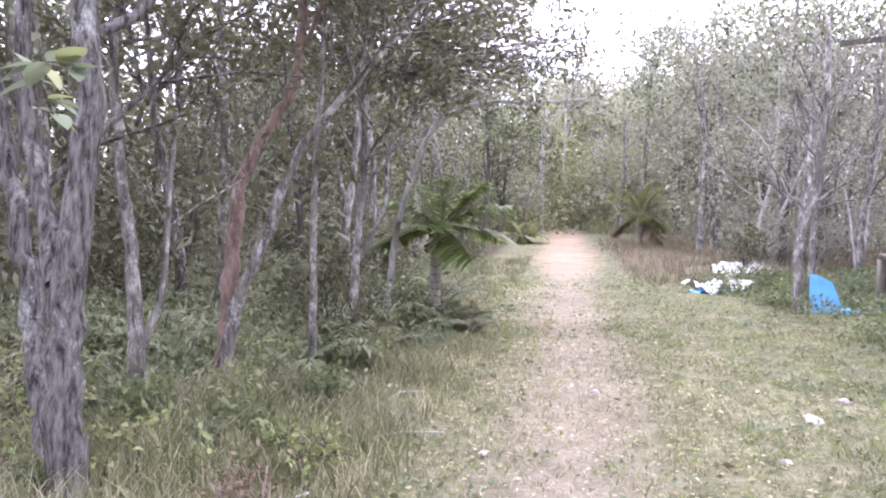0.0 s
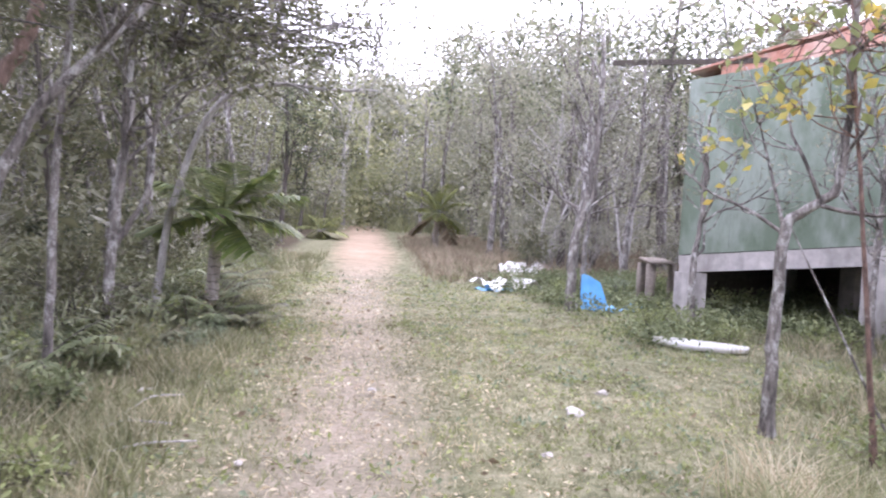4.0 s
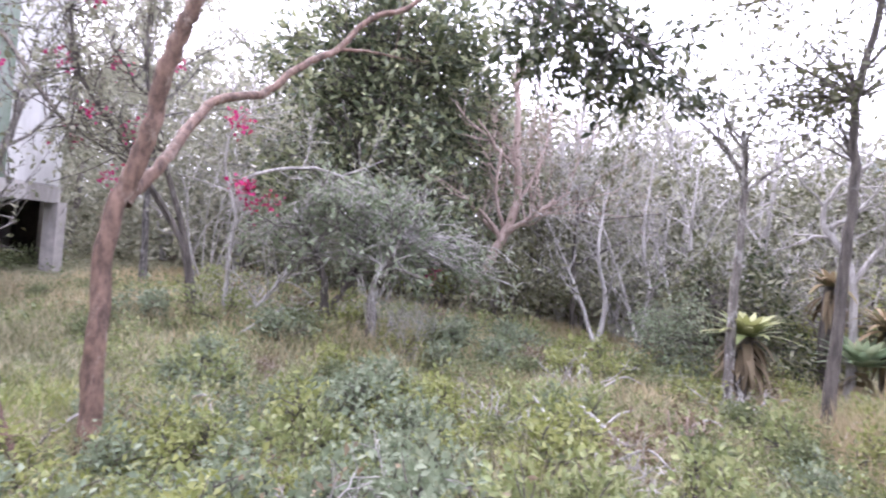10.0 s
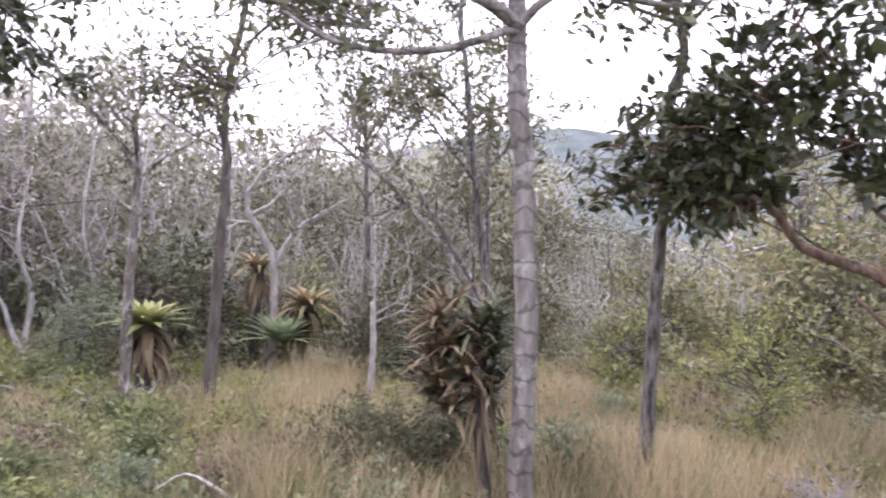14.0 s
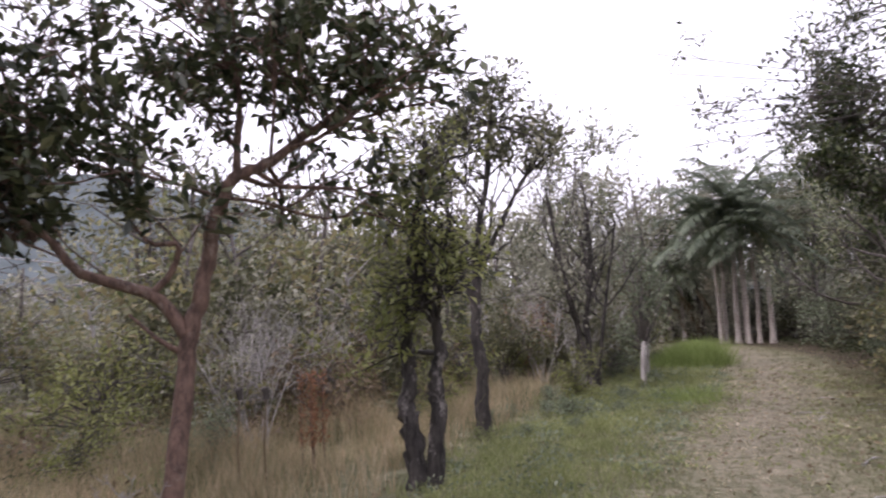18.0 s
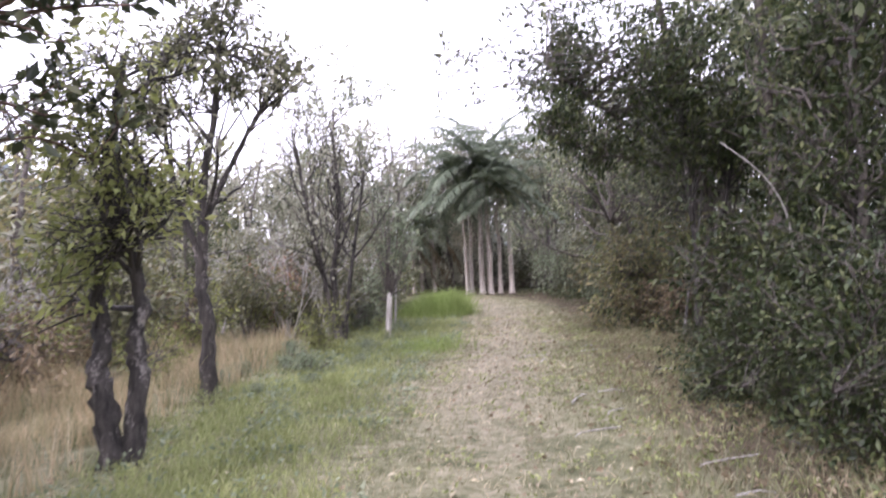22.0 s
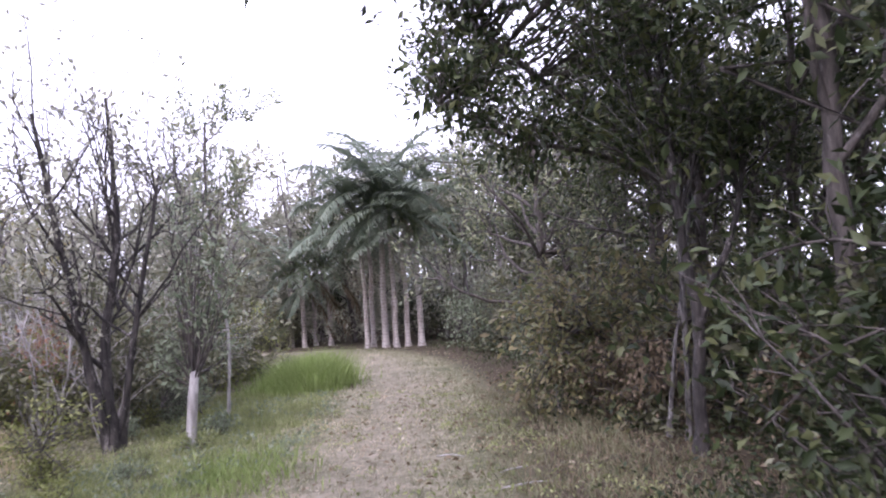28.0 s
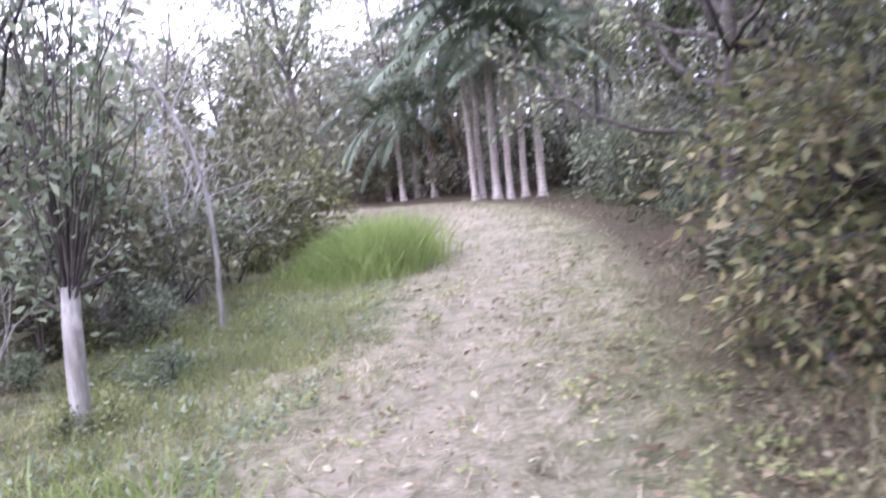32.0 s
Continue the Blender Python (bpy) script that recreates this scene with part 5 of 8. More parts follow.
# gable sheets under the rising roof edge
dN = HN - HL
for k in range(7):
    t0, t1 = 0.12 + 0.88 * k / 7, 0.12 + 0.88 * (k + 1) / 7
    rise = lambda t: 0.08 + 0.5 * (t - 0.12) / 0.88 + 0.05 * math.sin(t * 9)
    hut_part("gable_sheet", [wall_slab(HL + dN * t0, HL + dN * t1, 4.2 + 0.42 * t0, 4.2 + 0.42 * t0 + rise(t0), 4.2 + 0.42 * t1, 4.2 + 0.42 * t1 + rise(t1), 0.03 + 0.008 * (k % 2))], M["rust"], "rusty orange roof sheet")
hut_part("roof", [(np.array([at3(HL - [0.1, 0.05], 4.3), at3(HN + [0.15, -0.1], 5.19), at3(HR + [0.1, 0], 4.98), at3(HC, 4.75), at3(HB, 4.45), at3(HL - [0.1, 0.05], 4.33), at3(HN + [0.15, -0.1], 5.22), at3(HR + [0.1, 0], 5.01), at3(HC, 4.78), at3(HB, 4.48)]),
         np.array([(0, 1, 2), (0, 2, 3), (0, 3, 4), (5, 7, 6), (5, 8, 7), (5, 9, 8), (0, 5, 6), (0, 6, 1), (1, 6, 7), (1, 7, 2)]))], M["rust"], "rusty corrugated roof")
hut_part("fascia_board", [beam(at3(HL - [0.9, -0.9], 4.55), at3(HL + dN * 0.3, 4.42), 0.04, 0.08)], M["shade_timber"])
hut_part("brace", [beam(at3(HN + [0.3, 0], 3.9), at3(HR, 2.9), 0.05, 0.07)], M["timber"])
hut_part("gable_infill", [wall_slab(HN, HR, 4.62, 5.17, 4.62, 4.95)], M["white_wall"])

deck = thing("timber_deck", "low grey timber deck beside the hut", "deck", "", g3(7.2, 10.8))
DO = np.array(deck.location)
for k in range(6):
    p = np.array([6.75 + 0.13 * k, 10.75 + 0.1 * k])
    v, f = beam(at3(p - [0.0, 0.55], 1.3), at3(p + [0.35, 0.35], 1.36), 0.13, 0.035)
    part("plank", (v - DO, f), M["timber"], deck)
for x, y in ((6.8, 10.35), (7.6, 10.9), (7.1, 11.1)):
    v, f = block(x - 0.06, y - 0.06, float(gz(x, y)) - 0.05, x + 0.06, y + 0.06, 1.28)
    part("post", (v - DO, f), M["timber"], deck)


def crumpled(name, label, cx, cy, w, l, turn, mat, seed, bump=0.05, up=0.0, category="plastic sheet"):
    """A sheet lying in folds on the ground."""
    rng = np.random.default_rng(seed)
    n, m = 18, 14
    u, v = np.meshgrid(np.linspace(-0.5, 0.5, n), np.linspace(-0.5, 0.5, m))
    ph = rng.uniform(0, 6, 6)
    uu, vv = u * l * (1 + 0.12 * np.sin(6 * v + ph[0])), v * w * (1 + 0.2 * np.sin(7 * u + ph[1]))
    h = bump * (1 + np.sin(13 * u + 5 * v + ph[2]) * np.sin(9 * v + ph[3]) + 0.15 * rng.standard_normal(u.shape))
    a = radians(turn)
    x, y = cx + uu * math.cos(a) - vv * math.sin(a), cy + uu * math.sin(a) + vv * math.cos(a)
    z = gz(x, y) + np.maximum(h, 0.008) + up
    i = (np.arange(m - 1)[:, None] * n + np.arange(n - 1)[None]).ravel()
    topv = np.stack([x, y, z], -1).reshape(-1, 3)
    f = np.stack([i, i + 1, i + n + 1, i + n], -1)
    k = len(topv)
    return tagged(solid(name, (np.concatenate([topv, topv - [0, 0, 0.006]]), np.concatenate([f, f[:, ::-1] + k])), mat), label, category)


crumpled("plastic_sheet", "crumpled dirty white plastic sheet lying on the grass", 5.3, 13.0, 0.8, 1.2, 20, M["white_plastic"], 1, 0.11)
crumpled("plastic_sheet", "long white plastic sheet lying beyond the track", 7.0, 16.2, 1.1, 2.8, 62, M["white_plastic"], 2, 0.12)
crumpled("tarpaulin", "blue tarpaulin edge lying under the white sheet", 4.9, 12.6, 0.3, 0.7, 10, M["blue"], 3, 0.03)
crumpled("plastic_scrap", "scrap of pale blue plastic on the weeds", 6.35, 10.3, 0.22, 0.9, 15, M["blue"], 4, 0.05)

# upright blue panel leaning on the lichen tree
panel = thing("blue_panel", "bright blue plastic panel leaning against a tree", "plastic panel", "", g3(5.68, 10.2))
u, v = np.meshgrid(np.linspace(0, 1, 9), np.linspace(0, 1, 8))
px = -0.2 + 0.5 * u + 0.1 * v * (1 - 2 * u)
py = 0.04 * np.sin(3 * u + 2 * v) + 0.2 * v
pzz = 0.02 + v * (0.56 - 0.12 * u * u) + 0.01 * np.sin(7 * u)
pv = np.stack([px, py, pzz], -1).reshape(-1, 3)
i = (np.arange(7)[:, None] * 9 + np.arange(8)[None]).ravel()
pf = np.stack([i, i + 1, i + 10, i + 9], -1)
part("sheet", (np.concatenate([pv, pv + [0, 0.012, 0]]), np.concatenate([pf, pf[:, ::-1] + len(pv)])), M["blue"], panel)

# white board on the grass
bd = thing("white_board", "long pointed white board lying flat on the grass", "board", "", g3(5.62, 7.4))
t = np.linspace(0, 1, 25)
half = 0.21 * np.sin(np.pi * np.clip(t, 0.0, 1)) ** 0.55 + 0.004
la = np.stack([-0.55 + 1.1 * t, 0 * t], -1)
ang = math.atan2(-0.66, 0.79)
turnm = np.array([[math.cos(ang), -math.sin(ang)], [math.sin(ang), math.cos(ang)]])
out = []
for sgn, z in ((-1, 0.05), (1, 0.05), (1, 0.13), (-1, 0.13)):
    xy = (la + np.stack([0 * t, sgn * half], -1)) @ turnm.T
    out.append(np.stack([xy[:, 0], xy[:, 1], z + 0.03 * (t - 0.5) ** 2], -1))
bv = np.stack(out, 1).reshape(-1, 3)
bf = np.array([(4 * k + j, 4 * k + (j + 1) % 4, 4 * k + 4 + (j + 1) % 4, 4 * k + 4 + j) for k in range(24) for j in range(4)] + [(0, 1, 2, 3), (96, 99, 98, 97)])
part("deck", (bv - [0, 0, 0.04], bf), M["white_plastic"], bd)


def lump(name, label, x, y, r, mat, seed, flat=0.5, category="stone", at_z=None):
    rng = np.random.default_rng(seed)
    bm = bmesh.new()
    bmesh.ops.create_icosphere(bm, subdivisions=2, radius=1)
    for q in bm.verts:
        q.co = Vector((q.co.x * r, q.co.y * r * 0.75, q.co.z * r * flat)) * (1 + 0.22 * rng.standard_normal())
    me = bpy.data.meshes.new(name)
    bm.to_mesh(me)
    bm.free()
    me.materials.append(mat)
    ob = new(name, me)
    ob.location = g3(x, y, r * flat * 0.35) if at_z is None else (x, y, at_z)
    ob.rotation_euler[2] = rng.uniform(0, 6)
    return tagged(ob, label, category)


for k, (x, y, r) in enumerate([(2.79, 5.09, 0.08), (3.33, 5.62, 0.055), (1.35, 5.9, 0.04), (2.2, 4.3, 0.035), (-0.4, 6.0, 0.06), (0.3, 4.4, 0.03)]):
    lump("stone", "small pale stone lying in the short grass", x, y, r, M["stone"], 50 + k)


def stick(name, label, pts, r, mat, category="branch"):
    pts = [(x, y, float(gz(x, y)) + z) for x, y, z in pts]
    ob = thing(name, label, category, "", pts[0])
    rng = np.random.default_rng(int(abs(pts[0][0]) * 100))
    part("stem", tube(spline(pts, 10) - np.array(pts[0]), r, r * 0.4, 6, 0.06, rng), mat, ob)
    return ob


stick("fallen_stick", "pale fallen stick lying in the grass", [(-0.75, 4.3, 0.02), (-0.3, 4.65, 0.05), (0.05, 4.75, 0.03)], 0.012, M["dead"])
stick("fallen_stick", "thin pale stick among the grass tufts", [(-1.5, 4.6, 0.05), (-1.0, 4.7, 0.08), (-0.7, 4.9, 0.03)], 0.012, M["dead"])
stick("fallen_stick", "curved pale stick on the track", [(-2.75, -9.3, 0.015), (-2.9, -9.5, 0.03), (-3.0, -9.6, 0.015)], 0.014, M["dead"])
stick("dead_branch", "bleached forked dead branch in the weeds", [(5.62, -0.95, 0.02), (5.6, -0.75, 0.25), (5.58, -0.62, 0.42)], 0.02, M["dead"])
stick("dead_branch", "bleached dead twig among the weeds", [(5.6, -0.8, 0.02), (5.4, -0.9, 0.3), (5.3, -0.85, 0.4)], 0.012, M["dead"])
stick("leaning_pole", "thin leaning pole propped beside the sapling", [(4.75, 4.0, 0.02), (4.5, 4.35, 0.85), (4.25, 4.6, 1.55)], 0.012, M["bark_pale"])

# ---- single trees in the clearing ----
def mass(rng, ob, anchors, balls, twigs, count, mat, bark, size, ratio=0.45, droop=0.15, r=0.01, scatter=0.06, label=""):
    """Twigs from the anchor points out into the balls (centre, radii), and leaves on their ends."""
    origin = np.array(ob.location)
    anchors = np.asarray(anchors, float)
    wood, tips = [], []
    for k in range(twigs):
        c, radii = balls[k % len(balls)]
        goal = np.asarray(c, float) + unit(rng.standard_normal(3)) * rng.random() ** 0.4 * np.asarray(radii, float)
        near = anchors[np.argsort(((anchors - goal) ** 2).sum(1))[min(len(anchors) - 1, rng.integers(0, 2))]]
        mid = (near + goal) / 2 + 0.08 * rng.standard_normal(3) + [0, 0, 0.06]
        line = spline([near, mid, goal], 6) - origin
        wood.append(tube(line, r, 0.004, 3))
        tips.append(line[3:])
        for _ in range(4):
            q = line[rng.integers(3, 6)]
            w = unit(line[-1] - line[2]) + 0.9 * rng.standard_normal(3)
            e = q + unit(w) * rng.uniform(0.12, 0.3)
            wood.append(tube(np.array([q, (q + e) / 2 + 0.01, e]), 0.005, 0.003, 3))
            tips.append(np.array([q, e]))
    tagged(part("branchwork", joined(wood), bark, ob), kind="stuff")
    pos, way = on_tips(rng, tips, count, scatter)
    return part("crown", leaves(rng, pos, way, size, ratio, droop), mat, ob, label)



rng = np.random.default_rng(61)
mass(rng, forked, [(-0.4, 7.4, 3.6), (-0.8, 7.4, 4.0), (-0.59, 7.34, 2.6), (-0.5, 7.4, 3.2)], [((0.7, 8.6, 4.3), (1.2, 1.3, 0.9)), ((-0.2, 8.0, 4.2), (1.3, 1.3, 0.9)), ((0.0, 7.6, 3.3), (0.9, 0.8, 0.6)), ((1.1, 10.2, 4.4), (1.0, 1.4, 0.9)), ((-1.2, 7.6, 3.6), (1.0, 0.9, 0.8)), ((1.9, 9.6, 4.5), (0.9, 1.2, 1.0)), ((-2.2, 7.4, 4.2), (1.2, 1.0, 1.0))], 170, 5200, M["olive"], M["bark_pale"], 0.1, 0.42, 0.2, 0.018, 0.1)
tree(rng, "crooked_sapling", "small crooked tree with a kinked pale trunk and yellowing leaves",
     [([g3(4.08, 4.5, -0.05), (4.07, 4.5, 0.92), (4.08, 4.47, 1.7), (4.18, 4.36, 1.88), (4.3, 4.22, 2.1), (4.3, 4.2, 2.9), (4.3, 4.2, 3.8)], 0.05, 0.02)],
     M["yellow"], M["bark_pale"], 90, 0.13, 0.6, 2, 3, 0.8, 0.5, 9, 0.06, 0.42, 0.2, 7, "tree", "", 0.05,
     extra=[([(4.08, 4.48, 1.68), (3.95, 4.7, 1.85), (3.75, 4.95, 2.0), (3.6, 5.2, 2.25)], 4), ([(4.08, 4.48, 1.7), (4.0, 4.55, 2.1), (3.95, 4.7, 2.6)], 3)])
sapling = tree(rng, "sapling", "thin straight sapling with a forked top and few yellow-green leaves",
     [([g3(4.48, 3.94, -0.03), (4.41, 4.02, 1.1), (4.32, 4.14, 2.5), (4.25, 4.2, 3.4)], 0.022, 0.008)],
     M["yellow"], M["bark_red"], 80, 0.12, 0.6, 2, 3, 0.7, 0.5, 7, 0.04, 0.6, 0.4, 5, "tree", "", 0.04)
tree(rng, "red_stem_tree", "slim red-brown tree with a sinuous trunk and dark scar",
     [([g3(4.16, 2.3, -0.05), (4.18, 2.4, 0.02), (4.22, 2.58, 0.31), (4.26, 2.75, 0.66), (4.25, 2.93, 1.03), (4.22, 3.00, 1.46), (4.15, 3.06, 1.93), (4.05, 3.07, 2.43), (4.00, 3.02, 2.88), (3.98, 2.96, 3.22), (3.90, 2.88, 3.48), (3.9, 2.8, 4.3)], 0.05, 0.032),
      ([(3.97, 2.94, 3.22), (4.05, 2.83, 3.25), (4.19, 2.69, 3.3), (4.35, 2.5, 3.6)], 0.016, 0.008)],
     M["yellow"], M["bark_red"], 90, 0.1, 0.6, 2, 3, 0.8, 0.4, 10, 0.04, 0.78, 0.3, 5, "tree", "", 0.04)
for n, (x, y, z, r) in enumerate(((4.25, 2.71, 0.66, 0.05), (4.24, 2.66, 0.55, 0.056), (4.235, 2.62, 0.44, 0.052))):
    lump("bark_scar", "dark charred scar on a slim trunk", x, y, r, M["bark_black"], 70 + n, 1.5, "bark", z)
fork = tree(rng, "forked_red_tree", "red-brown tree forking low into an upright and a long spreading limb",
     [([g3(4.72, 2.28, -0.05), (4.78, 2.31, 0.61), (4.84, 2.34, 1.35), (4.89, 2.19, 1.85), (4.88, 2.10, 2.27), (4.84, 1.99, 2.63), (4.81, 1.85, 2.94), (4.78, 1.73, 3.28), (4.73, 1.69, 3.58), (4.7, 1.6, 4.4)], 0.072, 0.045),
      ([(4.92, 2.30, 1.56), (5.22, 2.19, 1.89), (5.61, 2.19, 2.25), (5.91, 2.14, 2.49), (6.28, 1.90, 2.65), (6.58, 1.68, 2.99), (6.88, 1.46, 3.24), (7.03, 1.22, 3.59), (7.22, 0.89, 3.79), (7.36, 0.61, 4.08), (7.55, 0.17, 4.18), (7.61, -0.16, 4.30)], 0.046, 0.018),
      ([(6.88, 1.46, 3.24), (7.1, 1.2, 3.3), (7.3, 0.95, 3.32)], 0.02, 0.008)],
     M["dark"], M["bark_red"], 0, 0.1, 0.5, 2, 3, 0.6, 0.4, 11, 0.04, 0.9, 0.2, 2)
FO = np.array(fork.location)
wood, tips = [], []
for k in range(30):
    p = np.array([7.6, -0.1, 4.25]) + np.array([0.2, -1.5, -0.5]) * rng.random()
    grow(rng, p - FO, np.array([rng.uniform(-0.8, 0.8), rng.uniform(-1, 0.35), rng.uniform(-1.1, 0.5)]), 0.8, 0.014, 1, wood, tips, 4, 0.25, -0.1, 0.6, 0.9, 5)
wood.append(tube(spline([(7.61, -0.16, 4.3), (7.75, -0.8, 4.3), (7.8, -1.4, 4.0)], 10) - FO, 0.018, 0.01, 6))
part("limb", joined(wood), M["bark_dark"], fork)
pos, way = on_tips(rng, tips, 1900, 0.06)
part("crown", leaves(rng, pos, way, 0.15, 0.5, 0.25), M["dark"], fork, "dark leathery leaves at the end of the limb")

tree(rng, "lichen_tree", "cluster of leaning white-lichened stems before the hut",
     [([g3(7.4, 6.2, -0.05), g3(7.45, 6.15, 0.7), g3(7.4, 6.2, 1.7), g3(7.42, 6.2, 2.8), g3(7.5, 6.1, 3.8)], 0.085, 0.03),
      ([g3(7.5, 6.1, -0.05), g3(7.75, 5.8, 0.9), g3(7.95, 5.55, 1.9), g3(8.1, 5.4, 2.8)], 0.07, 0.03),
      ([g3(7.3, 6.3, -0.05), g3(7.5, 6.0, 0.6), g3(7.75, 5.75, 1.1)], 0.06, 0.03)],
     M["olive"], M["bark_pale"], 700, 0.09, 0.5, 2, 4, 1.2, 0.2, 9, 0.08, 0.5, 0.3, 7)

# bougainvillea
bo = tree(rng, "bougainvillea", "straggling bougainvillea with grey-green leaves and magenta flower bracts",
     [([g3(8.2, 3.2, -0.05), (8.1, 3.35, 1.2), (7.85, 3.6, 2.2), (7.6, 3.75, 3.1), (7.5, 3.7, 4.0)], 0.045, 0.014),
      ([g3(8.2, 3.25, -0.05), (8.0, 3.4, 1.3), (7.65, 3.9, 2.2), (7.4, 4.4, 3.0), (7.3, 4.5, 3.8)], 0.035, 0.012),
      ([(8.0, 3.4, 1.3), (7.8, 3.9, 2.0), (7.5, 4.5, 2.4), (7.4, 5.0, 2.9)], 0.022, 0.01)],
     M["grey_leaf"], M["bark_dark"], 900, 0.08, 0.5, 2, 4, 0.8, 0.2, 8, 0.05, 0.45, 0.2, 8, "shrub")
mass(rng, bo, [(7.85, 3.6, 2.2), (7.6, 3.75, 3.1), (7.5, 3.7, 3.8), (7.4, 4.4, 3.0), (7.3, 4.5, 3.6), (7.5, 4.5, 2.4)], [((7.5, 3.7, 3.9), (0.4, 0.45, 0.35)), ((7.3, 4.4, 3.7), (0.4, 0.45, 0.35)), ((7.6, 4.0, 3.0), (0.4, 0.5, 0.35)), ((7.55, 3.7, 2.4), (0.4, 0.5, 0.35)), ((7.45, 4.5, 2.3), (0.4, 0.45, 0.35)), ((7.4, 4.9, 3.0), (0.35, 0.4, 0.4))], 90, 1900, M["grey_leaf"], M["bark_dark"], 0.085, 0.5, 0.2, 0.009, 0.06)
BOO = np.array(bo.location)
rb = np.random.default_rng(63)
for c in [(7.52, 3.68, 4.03), (7.46, 3.77, 4.09), (7.52, 3.58, 4.19), (7.32, 4.41, 3.83), (7.33, 4.11, 3.94), (7.61, 4.04, 3.12), (7.83, 3.55, 3.21), (7.10, 5.10, 2.98), (7.40, 4.20, 2.53), (7.56, 3.68, 2.55), (7.52, 3.80, 2.35), (7.51, 3.72, 2.38), (7.42, 4.43, 2.26), (7.57, 4.02, 1.87), (7.33, 4.25, 3.72), (7.34, 4.52, 3.08)]:
    n = int(rb.integers(14, 34))
    cl = np.array(c) - BOO + 0.06 * rb.standard_normal((n, 3))
    part("blossom", leaves(rb, cl, rb.standard_normal((n, 3)), 0.065, 0.8, 0, 0.4), M["bract"], bo, "magenta bracts")["kind"] = "stuff"
bo2 = tree(rng, "bougainvillea", "low arching bougainvillea with pale bare branches and red bracts",
     [([g3(8.3, 2.9, -0.05), (8.15, 2.85, 0.9), (8.0, 2.75, 1.6), (7.95, 2.6, 2.05), (8.2, 1.95, 2.22), (8.45, 1.4, 2.1)], 0.035, 0.012),
      ([g3(8.3, 2.9, -0.02), (8.35, 2.5, 0.6), (8.3, 2.2, 1.0)], 0.035, 0.015),
      ([(8.0, 2.75, 1.6), (7.9, 2.9, 2.2), (7.8, 2.7, 2.7), (7.9, 2.3, 2.9)], 0.02, 0.008)],
     M["grey_leaf"], M["dead"], 500, 0.075, 0.5, 2, 5, 0.75, 0.2, 8, 0.06, 0.35, 0.1, 8, "shrub")
BOO = np.array(bo2.location)
for c in [(7.91, 2.79, 2.66), (7.88, 2.73, 2.59), (7.91, 2.70, 1.88), (7.94, 2.63, 1.92), (7.93, 2.32, 1.78), (7.92, 2.54, 1.71), (8.53, 0.51, 1.14)]:
    n = int(rb.integers(22, 40))
    cl = np.array(c) - BOO + 0.055 * rb.standard_normal((n, 3))
    part("blossom", leaves(rb, cl, rb.standard_normal((n, 3)), 0.065, 0.8, 0, 0.4), M["bract"], bo2, "red bracts")["kind"] = "stuff"

near_twig = thing("overhanging_twig", "twig with large pale bluish leaves reaching out from the old tree", "branch", "", (-2.0, 3.75, 2.05))
tw = spline([(-2.0, 3.75, 2.05), (-1.7, 3.0, 2.0), (-1.35, 2.3, 2.05), (-1.15, 2.15, 2.0)], 10) - np.array([-2.0, 3.75, 2.05])
part("stem", tube(tw, 0.012, 0.004, 6), M["bark_pale"], near_twig)
rl = np.random.default_rng(130)


def oval_leaf(foot, way, size, ratio):
    """One broad leaf, folded along its midrib and curling down."""
    a = unit(way)
    side = unit(np.cross(a, [0, 0, 1.0]))
    up = np.cross(side, a)
    t = np.linspace(0, 1, 8)
    half = size * ratio * 0.5 * np.sin(np.pi * t ** 0.85) ** 0.8 + 0.001
    mid = np.asarray(foot) + a * (size * t)[:, None] - up * (0.18 * size * t * t)[:, None]
    v = np.stack([mid - side * half[:, None] + up * half[:, None] * 0.3, mid, mid + side * half[:, None] + up * half[:, None] * 0.3], 1).reshape(-1, 3)
    k = np.arange(7)[:, None] * 3
    return v, np.concatenate([k + [0, 1, 4, 3], k + [1, 2, 5, 4]])


for k in range(18):
    q = tw[3 + k % 7]
    way = (rl.normal() * 0.8 + 0.3, rl.normal() * 0.6 - 0.3, rl.normal() * 0.45)
    part("leaf", oval_leaf(q, way, rl.uniform(0.1, 0.17), 0.5), M["blue_weed"] if k % 5 else M["weed"], near_twig)

# mango and small orchard trees
def dense_tree(seed, name, label, x, y, h, spread, count, mat, size, trunk_r=0.14, low=0.25):
    rng = np.random.default_rng(seed)
    top = thing(name, label, "tree", "", g3(x, y))
    wood, tips = [tube(spline([(0, 0, -0.05), (0.05, 0, h * 0.18), (0, 0.05, h * 0.4), (0, 0, h * 0.75)], 14), trunk_r, trunk_r * 0.4, 9, 0.05, rng, 0.5)], []
    for _ in range(26):
        t = rng.uniform(low, 0.8)
        a = rng.uniform(0, 2 * np.pi)
        reach = spread * (1.0 - 0.45 * max(0, (t - 0.4)) / 0.4) * rng.uniform(0.6, 1.05)
        grow(rng, (0, 0, h * t), (math.cos(a), math.sin(a), rng.uniform(0.05, 0.75)), reach, trunk_r * 0.35, 2, wood, tips, 4, 0.2, 0.2, 0.5, 0.9, 5)
    part("trunk", joined(wood), M["bark_dark"], top)
    pos, way = on_tips(rng, tips, count, 0.09)
    part("crown", leaves(rng, pos, way, size, 0.36, 0.3), mat, top)
    return top


